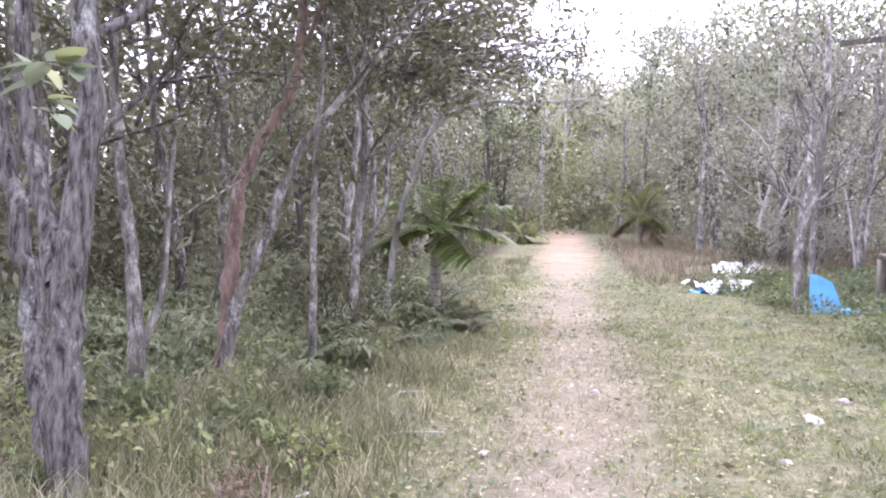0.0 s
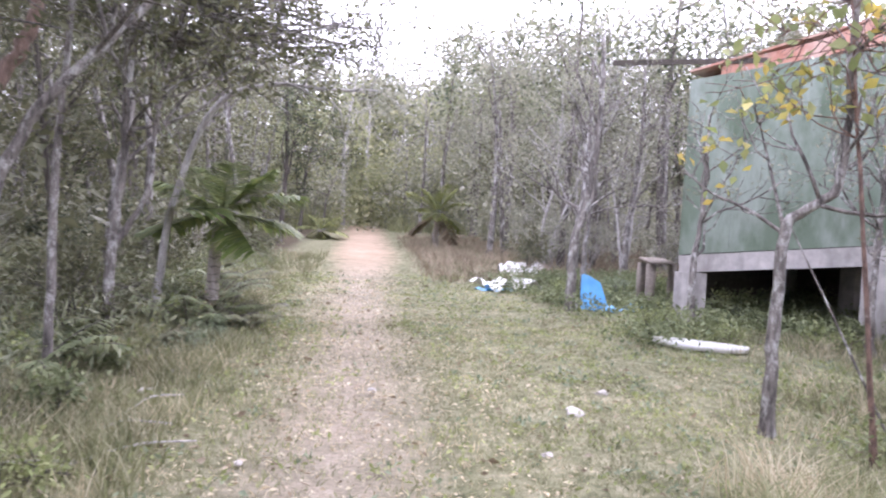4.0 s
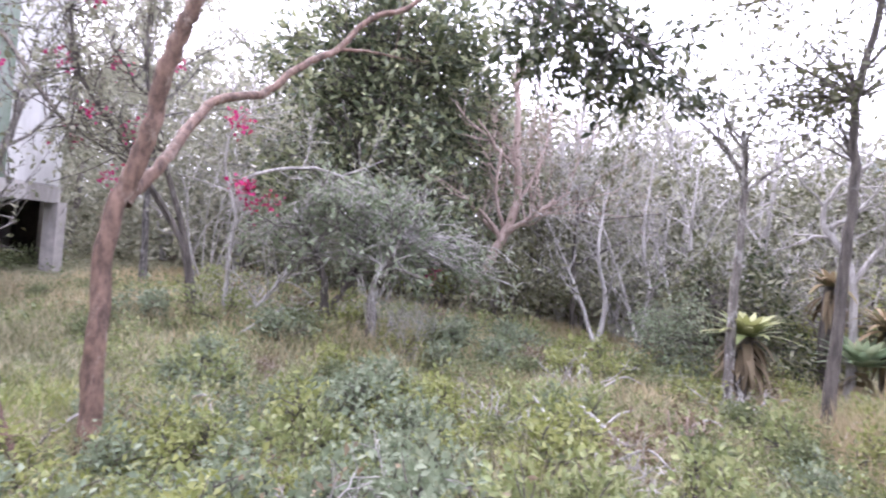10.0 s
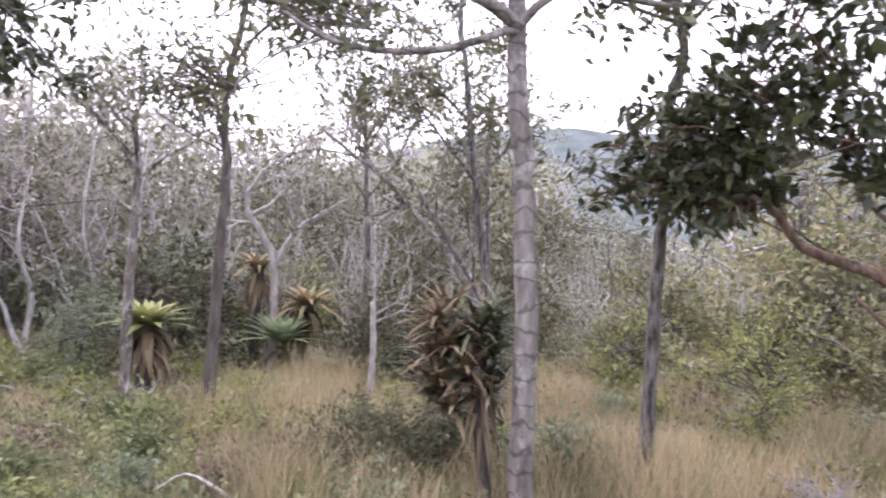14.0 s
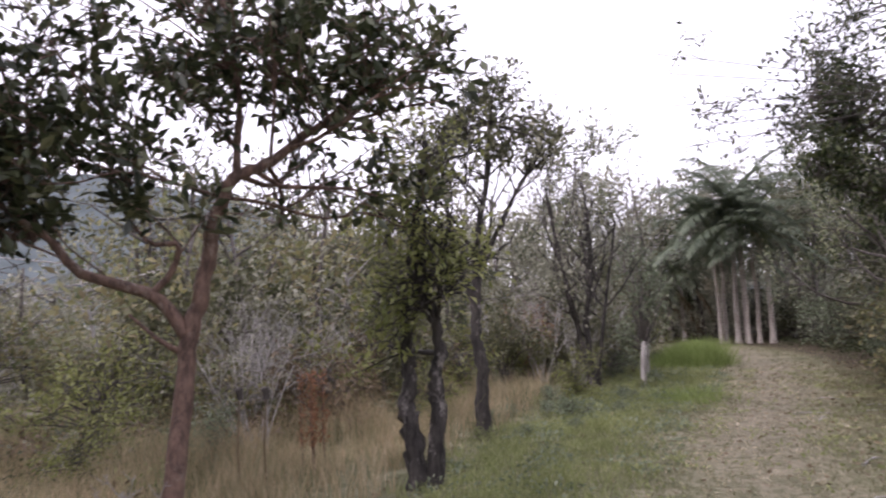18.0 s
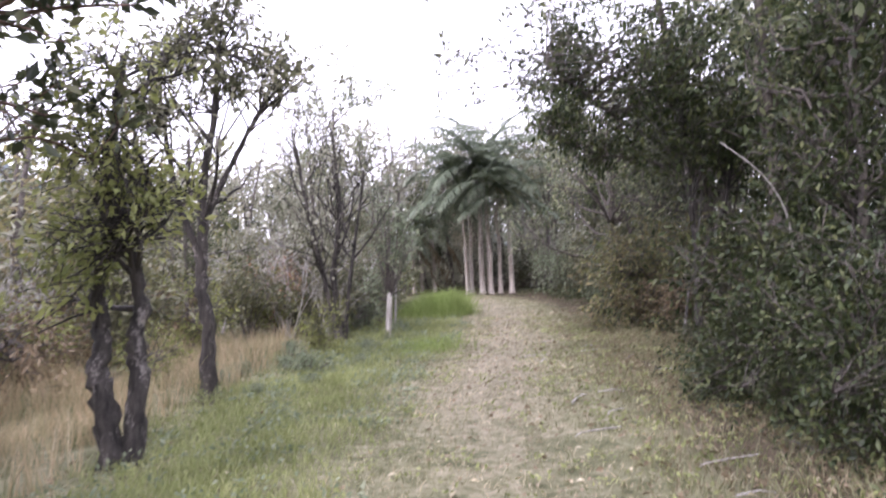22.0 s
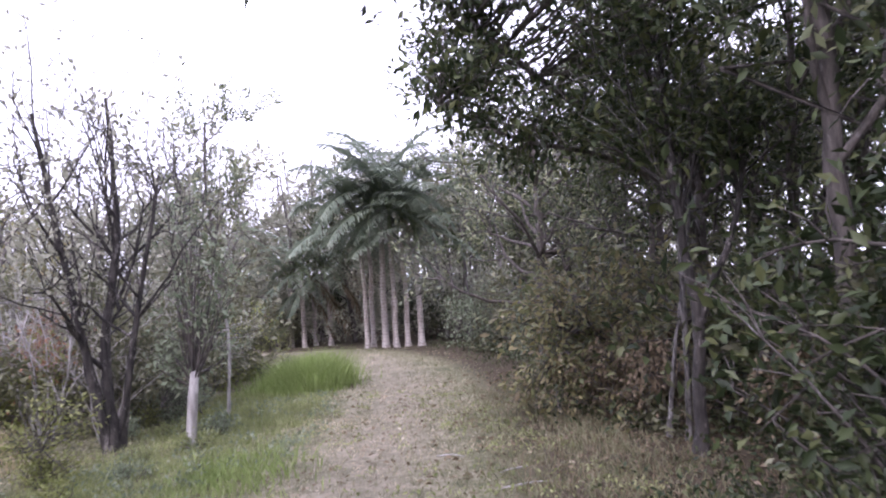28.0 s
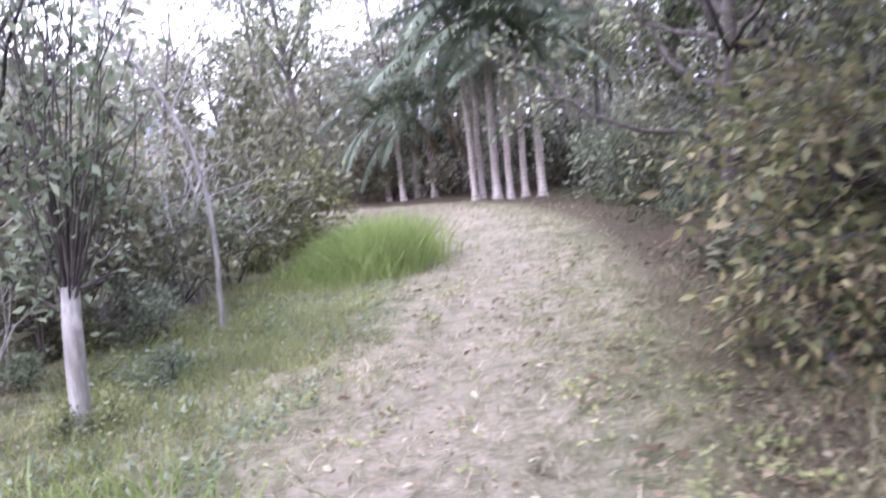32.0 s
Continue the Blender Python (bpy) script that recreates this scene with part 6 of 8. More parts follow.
mango = dense_tree(71, "mango_tree", "large dark green mango tree with a dense round crown", 12.0, 2.3, 5.2, 1.5, 3000, M["mango"], 0.16)
mass(np.random.default_rng(75), mango, [g3(12.0, 2.3, 1.2), g3(12.0, 2.3, 2.2), g3(12.0, 2.3, 3.2), g3(12.0, 2.3, 3.9)], [(g3(12.0, 2.9, 3.0), (1.2, 1.5, 1.4)), (g3(11.9, 1.5, 3.6), (1.2, 1.4, 1.2)), (g3(11.8, 2.2, 4.4), (1.2, 1.5, 0.9)), (g3(11.6, 1.0, 2.4), (1.0, 1.1, 1.0)), (g3(11.6, 3.3, 2.3), (1.0, 1.0, 0.9)), (g3(11.9, 1.4, 5.2), (0.9, 1.3, 0.9)), (g3(12.0, 0.6, 3.6), (1.0, 0.9, 1.0)), (g3(11.8, 3.4, 4.4), (1.1, 1.2, 1.0)), (g3(11.9, 2.6, 5.5), (1.1, 1.3, 0.8)), (g3(12.0, 0.4, 4.7), (1.0, 1.0, 0.9)), (g3(11.6, 0.9, 2.0), (0.9, 1.2, 0.9))], 300, 13000, M["mango"], M["bark_dark"], 0.19, 0.4, 0.3, 0.02, 0.14)
dense_tree(72, "mango_tree", "dark green mango tree behind the clearing", 13.2, 0.9, 4.6, 1.7, 6000, M["mango"], 0.15)
citrus = tree(rng, "citrus_tree", "low spreading grey-green fruit tree on two crooked stems",
     [([g3(8.65, 1.85, -0.05), (8.6, 1.8, 0.75), (8.5, 1.9, 1.2), (8.4, 2.2, 1.7)], 0.06, 0.025),
      ([g3(8.7, 1.9, -0.05), (8.75, 1.7, 0.7), (8.6, 1.4, 1.2), (8.5, 1.3, 1.8)], 0.05, 0.02)],
     M["blue_weed"], M["bark_dark"], 700, 0.09, 0.42, 2, 4, 0.8, 0.2, 9, 0.06, 0.55, 0.15, 8)
mass(rng, citrus, [(8.5, 1.9, 1.25), (8.4, 2.2, 1.6), (8.6, 1.4, 1.3), (8.5, 1.3, 1.7)], [((8.5, 2.4, 1.55), (0.5, 0.5, 0.35)), ((8.4, 1.7, 1.95), (0.5, 0.55, 0.3)), ((8.6, 1.8, 1.4), (0.5, 0.6, 0.3)), ((8.5, 1.2, 1.7), (0.5, 0.5, 0.35))], 120, 1700, M["blue_weed"], M["dead"], 0.095, 0.42, 0.25, 0.012, 0.07)
citrus = tree(rng, "citrus_tree", "low spreading fruit tree with a pale trunk",
     [([g3(8.2, 1.12, -0.05), (8.15, 1.13, 0.7), (8.1, 1.05, 1.15), (8.2, 0.8, 1.6)], 0.075, 0.03)],
     M["blue_weed"], M["bark_pale"], 600, 0.09, 0.42, 2, 4, 0.8, 0.2, 9, 0.06, 0.6, 0.15, 9)
mass(rng, citrus, [(8.1, 1.05, 1.2), (8.2, 0.8, 1.5), (8.2, 0.6, 1.4)], [((8.3, 0.8, 1.75), (0.5, 0.5, 0.35)), ((8.3, 0.25, 1.4), (0.45, 0.45, 0.35)), ((8.2, 1.1, 1.35), (0.45, 0.45, 0.25)), ((8.4, -0.15, 1.2), (0.35, 0.35, 0.3))], 100, 1300, M["blue_weed"], M["dead"], 0.095, 0.42, 0.3, 0.012, 0.07)
for x, y, a in ((8.0, 0.95, 0.3), (7.8, 0.6, 1.4), (8.3, 0.5, 2.2), (8.1, 3.1, 0.8)):
    stand(BUSHES, 4, x, y, rng, 0.32, 0.42)
tree(rng, "bare_tree", "leaning pinkish bare tree with fine twigs",
     [([g3(11.5, 0.35, -0.05), (11.53, 0.03, 1.07), (11.5, -0.3, 1.9), (11.52, -0.4, 2.5), (11.52, -0.26, 3.8), (11.5, -0.2, 4.5)], 0.1, 0.035),
      ([(11.5, -0.25, 1.8), (11.3, -0.7, 2.1), (11.2, -1.2, 2.5)], 0.045, 0.015)],
     M["brown"], M["pink_twig"], 900, 0.06, 0.4, 3, 4, 1.5, 0.2, 8, 0.06, 0.35, 0.4, 10)
for k, (x, y, h) in enumerate([(11.2, -1.8, 2.6), (12.2, -3.4, 3.4), (13.5, -2.4, 3.8), (12.0, -2.6, 3.2)]):
    tree(rng, "dead_tree", "bleached dead tree with bare pale branches",
         [([g3(x, y, -0.05), g3(x + 0.1, y - 0.1, h * 0.3), g3(x - 0.05, y + 0.1, h * 0.6), g3(x + 0.15, y, h)], 0.05, 0.015),
          ([g3(x, y, 0.1), g3(x + 0.3, y + 0.4, h * 0.4), g3(x + 0.4, y + 0.9, h * 0.75)], 0.035, 0.012)],
         M["grey_leaf"], M["dead"], 120, 0.07, 0.4, 3, 3, 1.3, 0.2, 6, 0.05, 0.25, 0.4, 8, "tree", "dead trees")

# slender trunks in the eastern clearing
tree(rng, "pale_tree", "thin straight tree with a white trunk",
     [([g3(8.0, -2.78, -0.05), g3(8.0, -2.75, 1.4), g3(8.02, -2.76, 2.3), g3(8.05, -2.7, 3.0)], 0.055, 0.03)],
     M["grey_leaf"], M["bark_pale"], 260, 0.08, 0.42, 3, 3, 1.0, 0.2, 8, 0.05, 0.7, 0.4, 6)
slender = tree(rng, "slender_tree", "slender dark-stemmed tree with a light open crown",
     [([g3(7.19, -3.43, -0.05), (7.18, -3.44, 1.37), (7.17, -3.46, 2.35), (7.19, -3.41, 3.22), (7.14, -3.54, 4.17), (7.1, -3.5, 5.4)], 0.06, 0.025)],
     M["olive"], M["bark_dark"], 900, 0.09, 0.42, 2, 4, 1.5, 0.2, 9, 0.05, 0.55, 0.3, 8)
mass(rng, slender, [(7.17, -3.46, 2.6), (7.19, -3.41, 3.22), (7.14, -3.54, 4.17), (7.1, -3.5, 5.0)], [((7.2, -2.6, 4.3), (0.7, 0.9, 0.7)), ((7.1, -4.3, 4.2), (0.8, 0.9, 0.7)), ((7.2, -3.4, 5.0), (0.9, 1.2, 0.6)), ((7.3, -3.0, 3.3), (0.5, 0.6, 0.4))], 110, 3800, M["olive"], M["bark_dark"], 0.1, 0.42, 0.15, 0.012, 0.1)
tree(rng, "leaning_shrub_tree", "low leaning tree with fine grey branches and olive leaves",
     [([g3(6.2, -6.3, -0.05), (6.4, -6.1, 0.9), (6.7, -5.9, 1.6), (7.5, -5.45, 2.5), (8.5, -4.85, 3.3)], 0.05, 0.02), ([g3(6.25, -6.3, 0.0), (6.55, -6.15, 1.2), (7.0, -5.8, 2.1), (7.9, -5.4, 3.2)], 0.045, 0.02)],
     M["olive"], M["bark_pale"], 2400, 0.085, 0.42, 2, 5, 1.3, 0.1, 7, 0.05, 0.4, 0.3, 10)
ringed = tree(rng, "ringed_tree", "grey tree with a straight ringed trunk spreading at the top",
     [([g3(3.72, -4.62, -0.05), (3.75, -4.58, 1.21), (3.76, -4.52, 2.17), (3.79, -4.42, 3.2), (3.75, -4.6, 4.2)], 0.082, 0.055)],
     M["olive"], M["bark_ring"], 900, 0.1, 0.45, 2, 4, 1.6, 0.2, 14, 0.015, 0.85, 0.25, 6,
     extra=[([(3.75, -4.43, 3.15), (3.79, -4.19, 3.27), (3.89, -3.88, 3.36), (3.95, -3.51, 3.44)], 3, 0.05, 0.025), ([(3.76, -4.45, 3.10), (3.76, -4.32, 3.11), (3.83, -4.03, 2.97), (3.91, -3.76, 2.90), (3.98, -3.45, 2.87), (4.02, -3.21, 2.90), (4.02, -2.99, 2.99)], 4, 0.032, 0.012), ([(3.74, -4.42, 3.18), (3.64, -4.51, 3.31), (3.50, -4.69, 3.40), (3.27, -5.09, 3.32), (3.10, -5.35, 3.34)], 4, 0.034, 0.014)], flare=0.15)
mass(rng, ringed, [(4.0, -4.1, 3.0), (4.25, -3.6, 3.1), (4.5, -3.0, 3.2), (4.2, -3.6, 3.8), (3.6, -5.0, 3.45), (3.4, -5.6, 3.5), (3.75, -4.6, 4.1)], [((4.6, -3.3, 3.6), (0.7, 0.7, 0.4)), ((4.0, -4.2, 4.2), (0.8, 0.8, 0.5)), ((3.4, -5.4, 4.0), (0.8, 0.8, 0.5))], 110, 3300, M["olive"], M["bark_ring"], 0.11, 0.45, 0.15, 0.01, 0.1)
spotted = tree(rng, "dark_spotted_tree", "slim grey tree with black blotches on its trunk",
     [([g3(4.1, -6.1, -0.05), (4.08, -6.12, 1.0), (4.07, -6.13, 1.86), (4.06, -6.14, 2.96), (3.98, -6.2, 3.4), (4.06, -6.15, 3.9), (4.0, -6.1, 4.8)], 0.06, 0.03)],
     M["olive"], M["bark_grey"], 500, 0.09, 0.42, 2, 4, 1.2, 0.2, 10, 0.04, 0.7, 0.3, 6)
tree(rng, "pale_post_tree", "short bare white trunk in the grass",
     [([g3(7.6, -5.35, -0.05), g3(7.6, -5.36, 0.6), g3(7.66, -5.35, 1.2)], 0.045, 0.035)],
     M["grey_leaf"], M["dead"], 0, 0.08, 0.42, 2, 3, 0.7, 0.2, 8, 0.04, 0.8, 0.3, 4)


# ---- bromeliads ----
def rosette(seed, label, x, y, z, n, length, width, mat, stalk=0.0, skirt=0, droop=1.1):
    rng = np.random.default_rng(seed)
    top = thing("bromeliad", label, "bromeliad", "bromeliads", g3(x, y))
    if stalk:
        part("stalk", tube(np.array([(0, 0, -0.03), (0.01, 0.02, z * 0.5), (0, 0, z)]), 0.07, 0.09, 9, 0.06, rng), M["bark_dark"], top)
    k = np.arange(n)
    a = k * 2.4
    t = k / n
    way = np.stack([np.cos(a), np.sin(a), 1.6 * (1 - t) + 0.25], -1)
    pos = np.stack([0.03 * np.cos(a), 0.03 * np.sin(a), np.full(n, z)], -1)
    part("leaves", straps(rng, pos, way, length * (0.75 + 0.4 * t), width, droop, 5), mat, top)
    if skirt:
        a = rng.uniform(0, 6.28, skirt)
        way = np.stack([np.cos(a), np.sin(a), rng.uniform(-0.6, 0.3, skirt)], -1)
        pos = np.stack([0.06 * np.cos(a), 0.06 * np.sin(a), z - rng.uniform(0.0, 0.3, skirt)], -1)
        part("dead_leaves", straps(rng, pos, way, length * 0.8, width * 0.7, 1.8, 5), M["brown"], top, "hanging dead brown leaves")
    return top


rosette(81, "yellow-green bromeliad on a skirt of dead leaves", 8.2, -2.98, 0.82, 46, 0.5, 0.12, M["brom"], 1, 60, 0.75)
rosette(82, "blue-green bromeliad rosette in the grass", 9.6, -4.9, 0.5, 64, 0.62, 0.13, M["brom_blue"], 0, 10, 0.5)
rosette(83, "brown-tipped bromeliad clump in the scrub", 9.9, -5.36, 0.95, 50, 0.75, 0.09, M["brom_dry"], 1, 40)
rosette(84, "tall bromeliad clump at the edge of the scrub", 10.2, -4.7, 1.45, 40, 0.6, 0.08, M["brom_dry"], 1, 40)
rosette(85, "low strappy plant among the weeds", 8.6, 0.35, 0.15, 30, 0.5, 0.05, M["fern"], 0, 14)

big = thing("bromeliad_clump", "large clump of dark spiny bromeliads growing up a dead stem", "bromeliad", "bromeliads", g3(4.02, -4.55))
rb = np.random.default_rng(86)
part("stem", tube(np.array([(0, 0, -0.05), (0.0, 0.05, 0.4), (0.02, 0.12, 0.9), (0.08, 0.15, 1.35)]), 0.055, 0.035, 9, 0.08, rb), M["bark_dark"], big)
for k in range(22):
    z = 0.72 + 0.032 * k
    c = np.array([0.2 + 0.18 * math.cos(k * 2.4), 0.12 + 0.22 * math.sin(k * 2.4), z])
    n = 30
    a = np.arange(n) * 2.4 + k
    way = np.stack([np.cos(a), np.sin(a) + 0.2, 1.5 * (1 - np.arange(n) / n)], -1)
    rosette_part = part("rosette", straps(rb, np.repeat(c[None], n, 0) + 0.02 * rb.standard_normal((n, 3)), way, 0.36 * rb.uniform(0.7, 1.2, n), 0.034, 0.7, 3), [M["dark"], M["brown"], M["dark"], M["olive"], M["brown"]][k % 5], big)
    rosette_part["kind"] = "stuff"
a = rb.uniform(0, 6.28, 30)
part("dead_leaf_skirt", straps(rb, np.stack([0.05 * np.cos(a), 0.05 * np.sin(a) + 0.1, rb.uniform(0.6, 0.95, 30)], -1), np.stack([np.cos(a), np.sin(a), rb.uniform(-1.6, -0.3, 30)], -1), 0.28, 0.025, 1.8, 4), M["brown"], big, "hanging dead leaves")
for k, (x, y, s) in enumerate([(4.6, -4.2, 0.75), (5.0, -4.0, 0.8), (4.9, -4.6, 0.7)]):
    stand(BUSHES, 0, x, y, rng, s * 0.75, s * 0.8)

# ---- south: trees along the walk ----
rng = np.random.default_rng(91)
eug = tree(rng, "broad_leaved_tree", "red-brown tree with spreading limbs and dark leathery leaves",
     [([g3(2.5, -6.5, -0.05), (2.47, -6.67, 0.64), (2.47, -6.80, 1.28), (2.40, -6.85, 1.70), (2.31, -6.86, 2.12), (2.21, -6.86, 2.42), (2.12, -6.89, 2.56), (1.92, -7.06, 2.71), (1.65, -7.23, 2.95), (1.34, -7.46, 3.28), (1.09, -7.64, 3.59)], 0.075, 0.025),
      ([(2.12, -6.89, 2.56), (2.1, -6.9, 2.9), (2.1, -6.9, 3.4), (2.2, -6.8, 4.1)], 0.03, 0.014)],
     M["dark"], M["bark_red"], 2500, 0.145, 0.46, 2, 5, 1.3, 0.15, 11, 0.03, 0.62, 0.35, 9, "tree", "", 0.05,
     extra=[([(2.46, -6.81, 1.36), (2.56, -6.75, 1.57), (2.68, -6.67, 1.72), (2.89, -6.51, 1.81), (3.06, -6.37, 1.90), (3.16, -6.26, 2.11), (3.28, -6.13, 2.23)], 3, 0.056, 0.024), ([(2.68, -6.67, 1.72), (2.56, -6.73, 1.87), (2.48, -6.70, 2.07), (2.60, -6.57, 2.07), (2.71, -6.47, 2.23)], 2, 0.03, 0.012), ([(2.49, -6.79, 1.28), (2.64, -6.70, 1.39), (2.83, -6.63, 1.58)], 0, 0.026, 0.01), ([(2.21, -6.86, 2.42), (2.03, -7.19, 2.41), (1.83, -7.51, 2.34), (1.68, -7.78, 2.34), (1.46, -8.06, 2.41), (1.20, -8.26, 2.27), (0.73, -8.48, 2.13)], 2), ([(2.21, -6.86, 2.42), (2.39, -6.63, 2.48), (2.56, -6.39, 2.53), (2.65, -6.20, 2.53)], 6), ([(1.92, -7.06, 2.71), (1.7, -6.7, 3.2), (1.6, -6.4, 3.7)], 5)])
mass(rng, eug, [(2.25, -7.0, 2.45), (2.0, -7.05, 2.68), (1.7, -7.13, 2.85), (1.5, -7.2, 2.95), (1.2, -7.3, 3.25), (0.9, -7.45, 3.6), (2.15, -6.95, 2.8), (2.1, -6.9, 3.4), (2.8, -6.6, 2.5), (3.3, -6.2, 2.6), (3.1, -6.7, 1.9), (3.5, -6.5, 2.15), (1.7, -6.7, 3.2)],
     [((1.9, -7.0, 3.5), (0.9, 0.6, 0.5)), ((1.0, -7.4, 3.7), (0.6, 0.6, 0.5)), ((2.9, -6.5, 3.2), (0.8, 0.7, 0.6)), ((3.5, -6.0, 2.75), (0.6, 0.6, 0.35)), ((2.3, -6.9, 4.1), (1.2, 0.8, 0.5)), ((3.75, -6.2, 2.65), (0.55, 0.5, 0.35)), ((1.4, -7.2, 3.3), (0.6, 0.5, 0.3)), ((3.9, -6.5, 2.6), (0.9, 0.8, 0.5)), ((3.3, -5.7, 3.4), (0.9, 0.8, 0.6)), ((2.4, -6.8, 3.2), (0.7, 0.5, 0.4)), ((3.6, -5.8, 2.3), (0.45, 0.4, 0.3)), ((3.8, -5.6, 2.45), (0.7, 0.7, 0.4))], 210, 5000, M["dark"], M["bark_red"], 0.135, 0.46, 0.1)
charred = tree(rng, "charred_tree", "dark twin-stemmed tree hung with lime-green leaves",
     [([g3(1.2, -8.38, -0.05), (1.23, -8.41, 0.34), (1.31, -8.44, 0.64), (1.27, -8.49, 0.94), (1.29, -8.51, 1.36), (1.20, -8.52, 1.79), (1.17, -8.54, 2.22), (1.01, -8.46, 3.11)], 0.095, 0.028),
      ([g3(1.08, -8.4, -0.05), (1.01, -8.50, 0.53), (1.04, -8.53, 0.89), (0.99, -8.57, 1.19), (1.06, -8.56, 1.56), (1.17, -8.52, 1.80), (0.95, -8.54, 2.20)], 0.08, 0.028)],
     M["lime"], M["bark_black"], 700, 0.085, 0.42, 2, 4, 0.75, 0.45, 11, 0.18, 0.45, 0.2, 9)
mass(rng, charred, [(1.17, -8.34, 1.66), (1.2, -8.36, 2.3), (1.0, -8.36, 1.75), (0.95, -8.4, 2.4), (1.1, -8.4, 3.0)], [((1.4, -8.3, 2.3), (0.45, 0.45, 0.5)), ((1.4, -8.2, 1.5), (0.3, 0.35, 0.45)), ((0.8, -8.35, 2.1), (0.4, 0.4, 0.4)), ((1.1, -8.4, 3.0), (0.5, 0.5, 0.5))], 70, 1700, M["lime"], M["bark_black"], 0.095, 0.42, 0.5, 0.008, 0.06)
open_tree = tree(rng, "open_tree", "dark-footed tree with an open grey-green crown",
     [([g3(1.0, -11.0, -0.05), (0.99, -11.07, 0.7), (1.05, -11.1, 1.3), (1.0, -11.09, 1.87), (0.95, -11.06, 2.45), (0.8, -11.0, 3.2), (0.7, -11.0, 4.0)], 0.09, 0.025),
      ([(1.02, -11.1, 1.5), (1.25, -11.05, 2.2), (1.35, -11.0, 3.0), (1.4, -11.0, 3.8)], 0.04, 0.015),
      ([(0.97, -11.08, 2.0), (0.6, -11.1, 2.7), (0.3, -11.1, 3.2), (-0.05, -11.2, 3.5)], 0.035, 0.012)],
     M["grey_leaf"], M["bark_black"], 700, 0.1, 0.45, 2, 3, 1.0, 0.2, 11, 0.14, 0.5, 0.4, 6)
mass(rng, open_tree, [(0.95, -11.06, 2.6), (0.8, -11.0, 3.2), (0.7, -11.0, 3.9), (1.35, -11.0, 3.0), (1.4, -11.0, 3.7), (0.6, -11.1, 2.7), (0.3, -11.1, 3.2)], [((1.35, -11.0, 3.9), (0.45, 0.5, 0.35)), ((0.7, -11.0, 4.35), (0.5, 0.5, 0.35)), ((0.15, -11.1, 3.6), (0.45, 0.5, 0.3)), ((0.9, -11.0, 3.6), (0.5, 0.5, 0.4)), ((1.5, -11.0, 3.2), (0.35, 0.4, 0.3))], 110, 3000, M["olive"], M["bark_black"], 0.11, 0.45, 0.2, 0.014, 0.06)
tree(rng, "twiggy_tree", "several thin dark stems with bare upright twigs and few leaves",
     [([g3(-0.4, -16.0, -0.05), g3(-0.35, -16.05, 1.2), g3(-0.5, -16.1, 2.6), g3(-0.4, -16.2, 4.2)], 0.075, 0.02),
      ([g3(-0.38, -15.95, -0.05), g3(-0.15, -15.9, 1.2), g3(0.1, -15.9, 2.6), g3(0.3, -15.8, 3.9)], 0.06, 0.02),
      ([g3(-0.45, -16.05, 0.0), g3(-0.7, -16.0, 1.5), g3(-1.0, -16.0, 3.2)], 0.05, 0.018)],
     M["grey_leaf"], M["bark_black"], 1300, 0.1, 0.45, 3, 4, 1.4, 0.2, 9, 0.16, 0.3, 0.5, 9)
stump = thing("broken_tree", "dead pale stump of a small tree sprouting grey leaves", "tree", "", g3(-1.28, -15.6))
part("trunk", tube(np.array([(0, 0, -0.05), (-0.03, 0, 0.3), (-0.05, -0.01, 0.6), (-0.08, -0.02, 0.86)]), 0.062, 0.05, 10, 0.04, rng), M["stump"], stump)
mass(rng, stump, [g3(-1.34, -15.61, 0.7), g3(-1.36, -15.62, 0.84)], [(g3(-1.45, -15.7, 1.5), (0.4, 0.4, 0.5)), (g3(-1.5, -15.8, 2.2), (0.5, 0.5, 0.6)), (g3(-1.1, -15.8, 1.1), (0.4, 0.4, 0.4)), (g3(-1.4, -15.9, 3.0), (0.5, 0.6, 0.5))], 46, 1300, M["blue_weed"], M["bark_dark"], 0.1, 0.45, 0.2, 0.012, 0.08)
tree(rng, "bare_tree", "pale bare tree with crooked white branches",
     [([g3(-1.55, -17.8, -0.05), g3(-1.6, -17.8, 1.2), g3(-1.4, -17.8, 2.0), g3(-1.0, -17.8, 2.7), g3(-0.8, -17.8, 3.3)], 0.024, 0.01)],
     M["olive"], M["dead"], 420, 0.11, 0.45, 3, 3, 1.3, 0.2, 8, 0.06, 0.5, 0.4, 8)
for x, y, k, s in ((-0.7, -18.2, 0, 1.3), (-0.1, -17.4, 0, 1.2), (-0.9, -19.2, 4, 1.1), (0.6, -17, 4, 1.2), (0.9, -17.6, 5, 1.2), (1.4, -16.4, 0, 1.3), (-1.4, -21.8, 0, 1.6), (-0.9, -20.4, 0, 1.5), (-0.2, -16.6, 4, 0.8)):
    stand(BUSHES, k, x, y, rng, s, s * 1.05)
rust = shrub(np.random.default_rng(95), "rust_red_bush", "rust-red withered bush in dry grass", 0.5, 1.5, 9, M["rust_leaf"], M["pink_twig"], 500, 0.08, 0.35, "bush", "", 2, 4, 0.5)
put(rust, 0.84, -17.57, 0, 1.1)
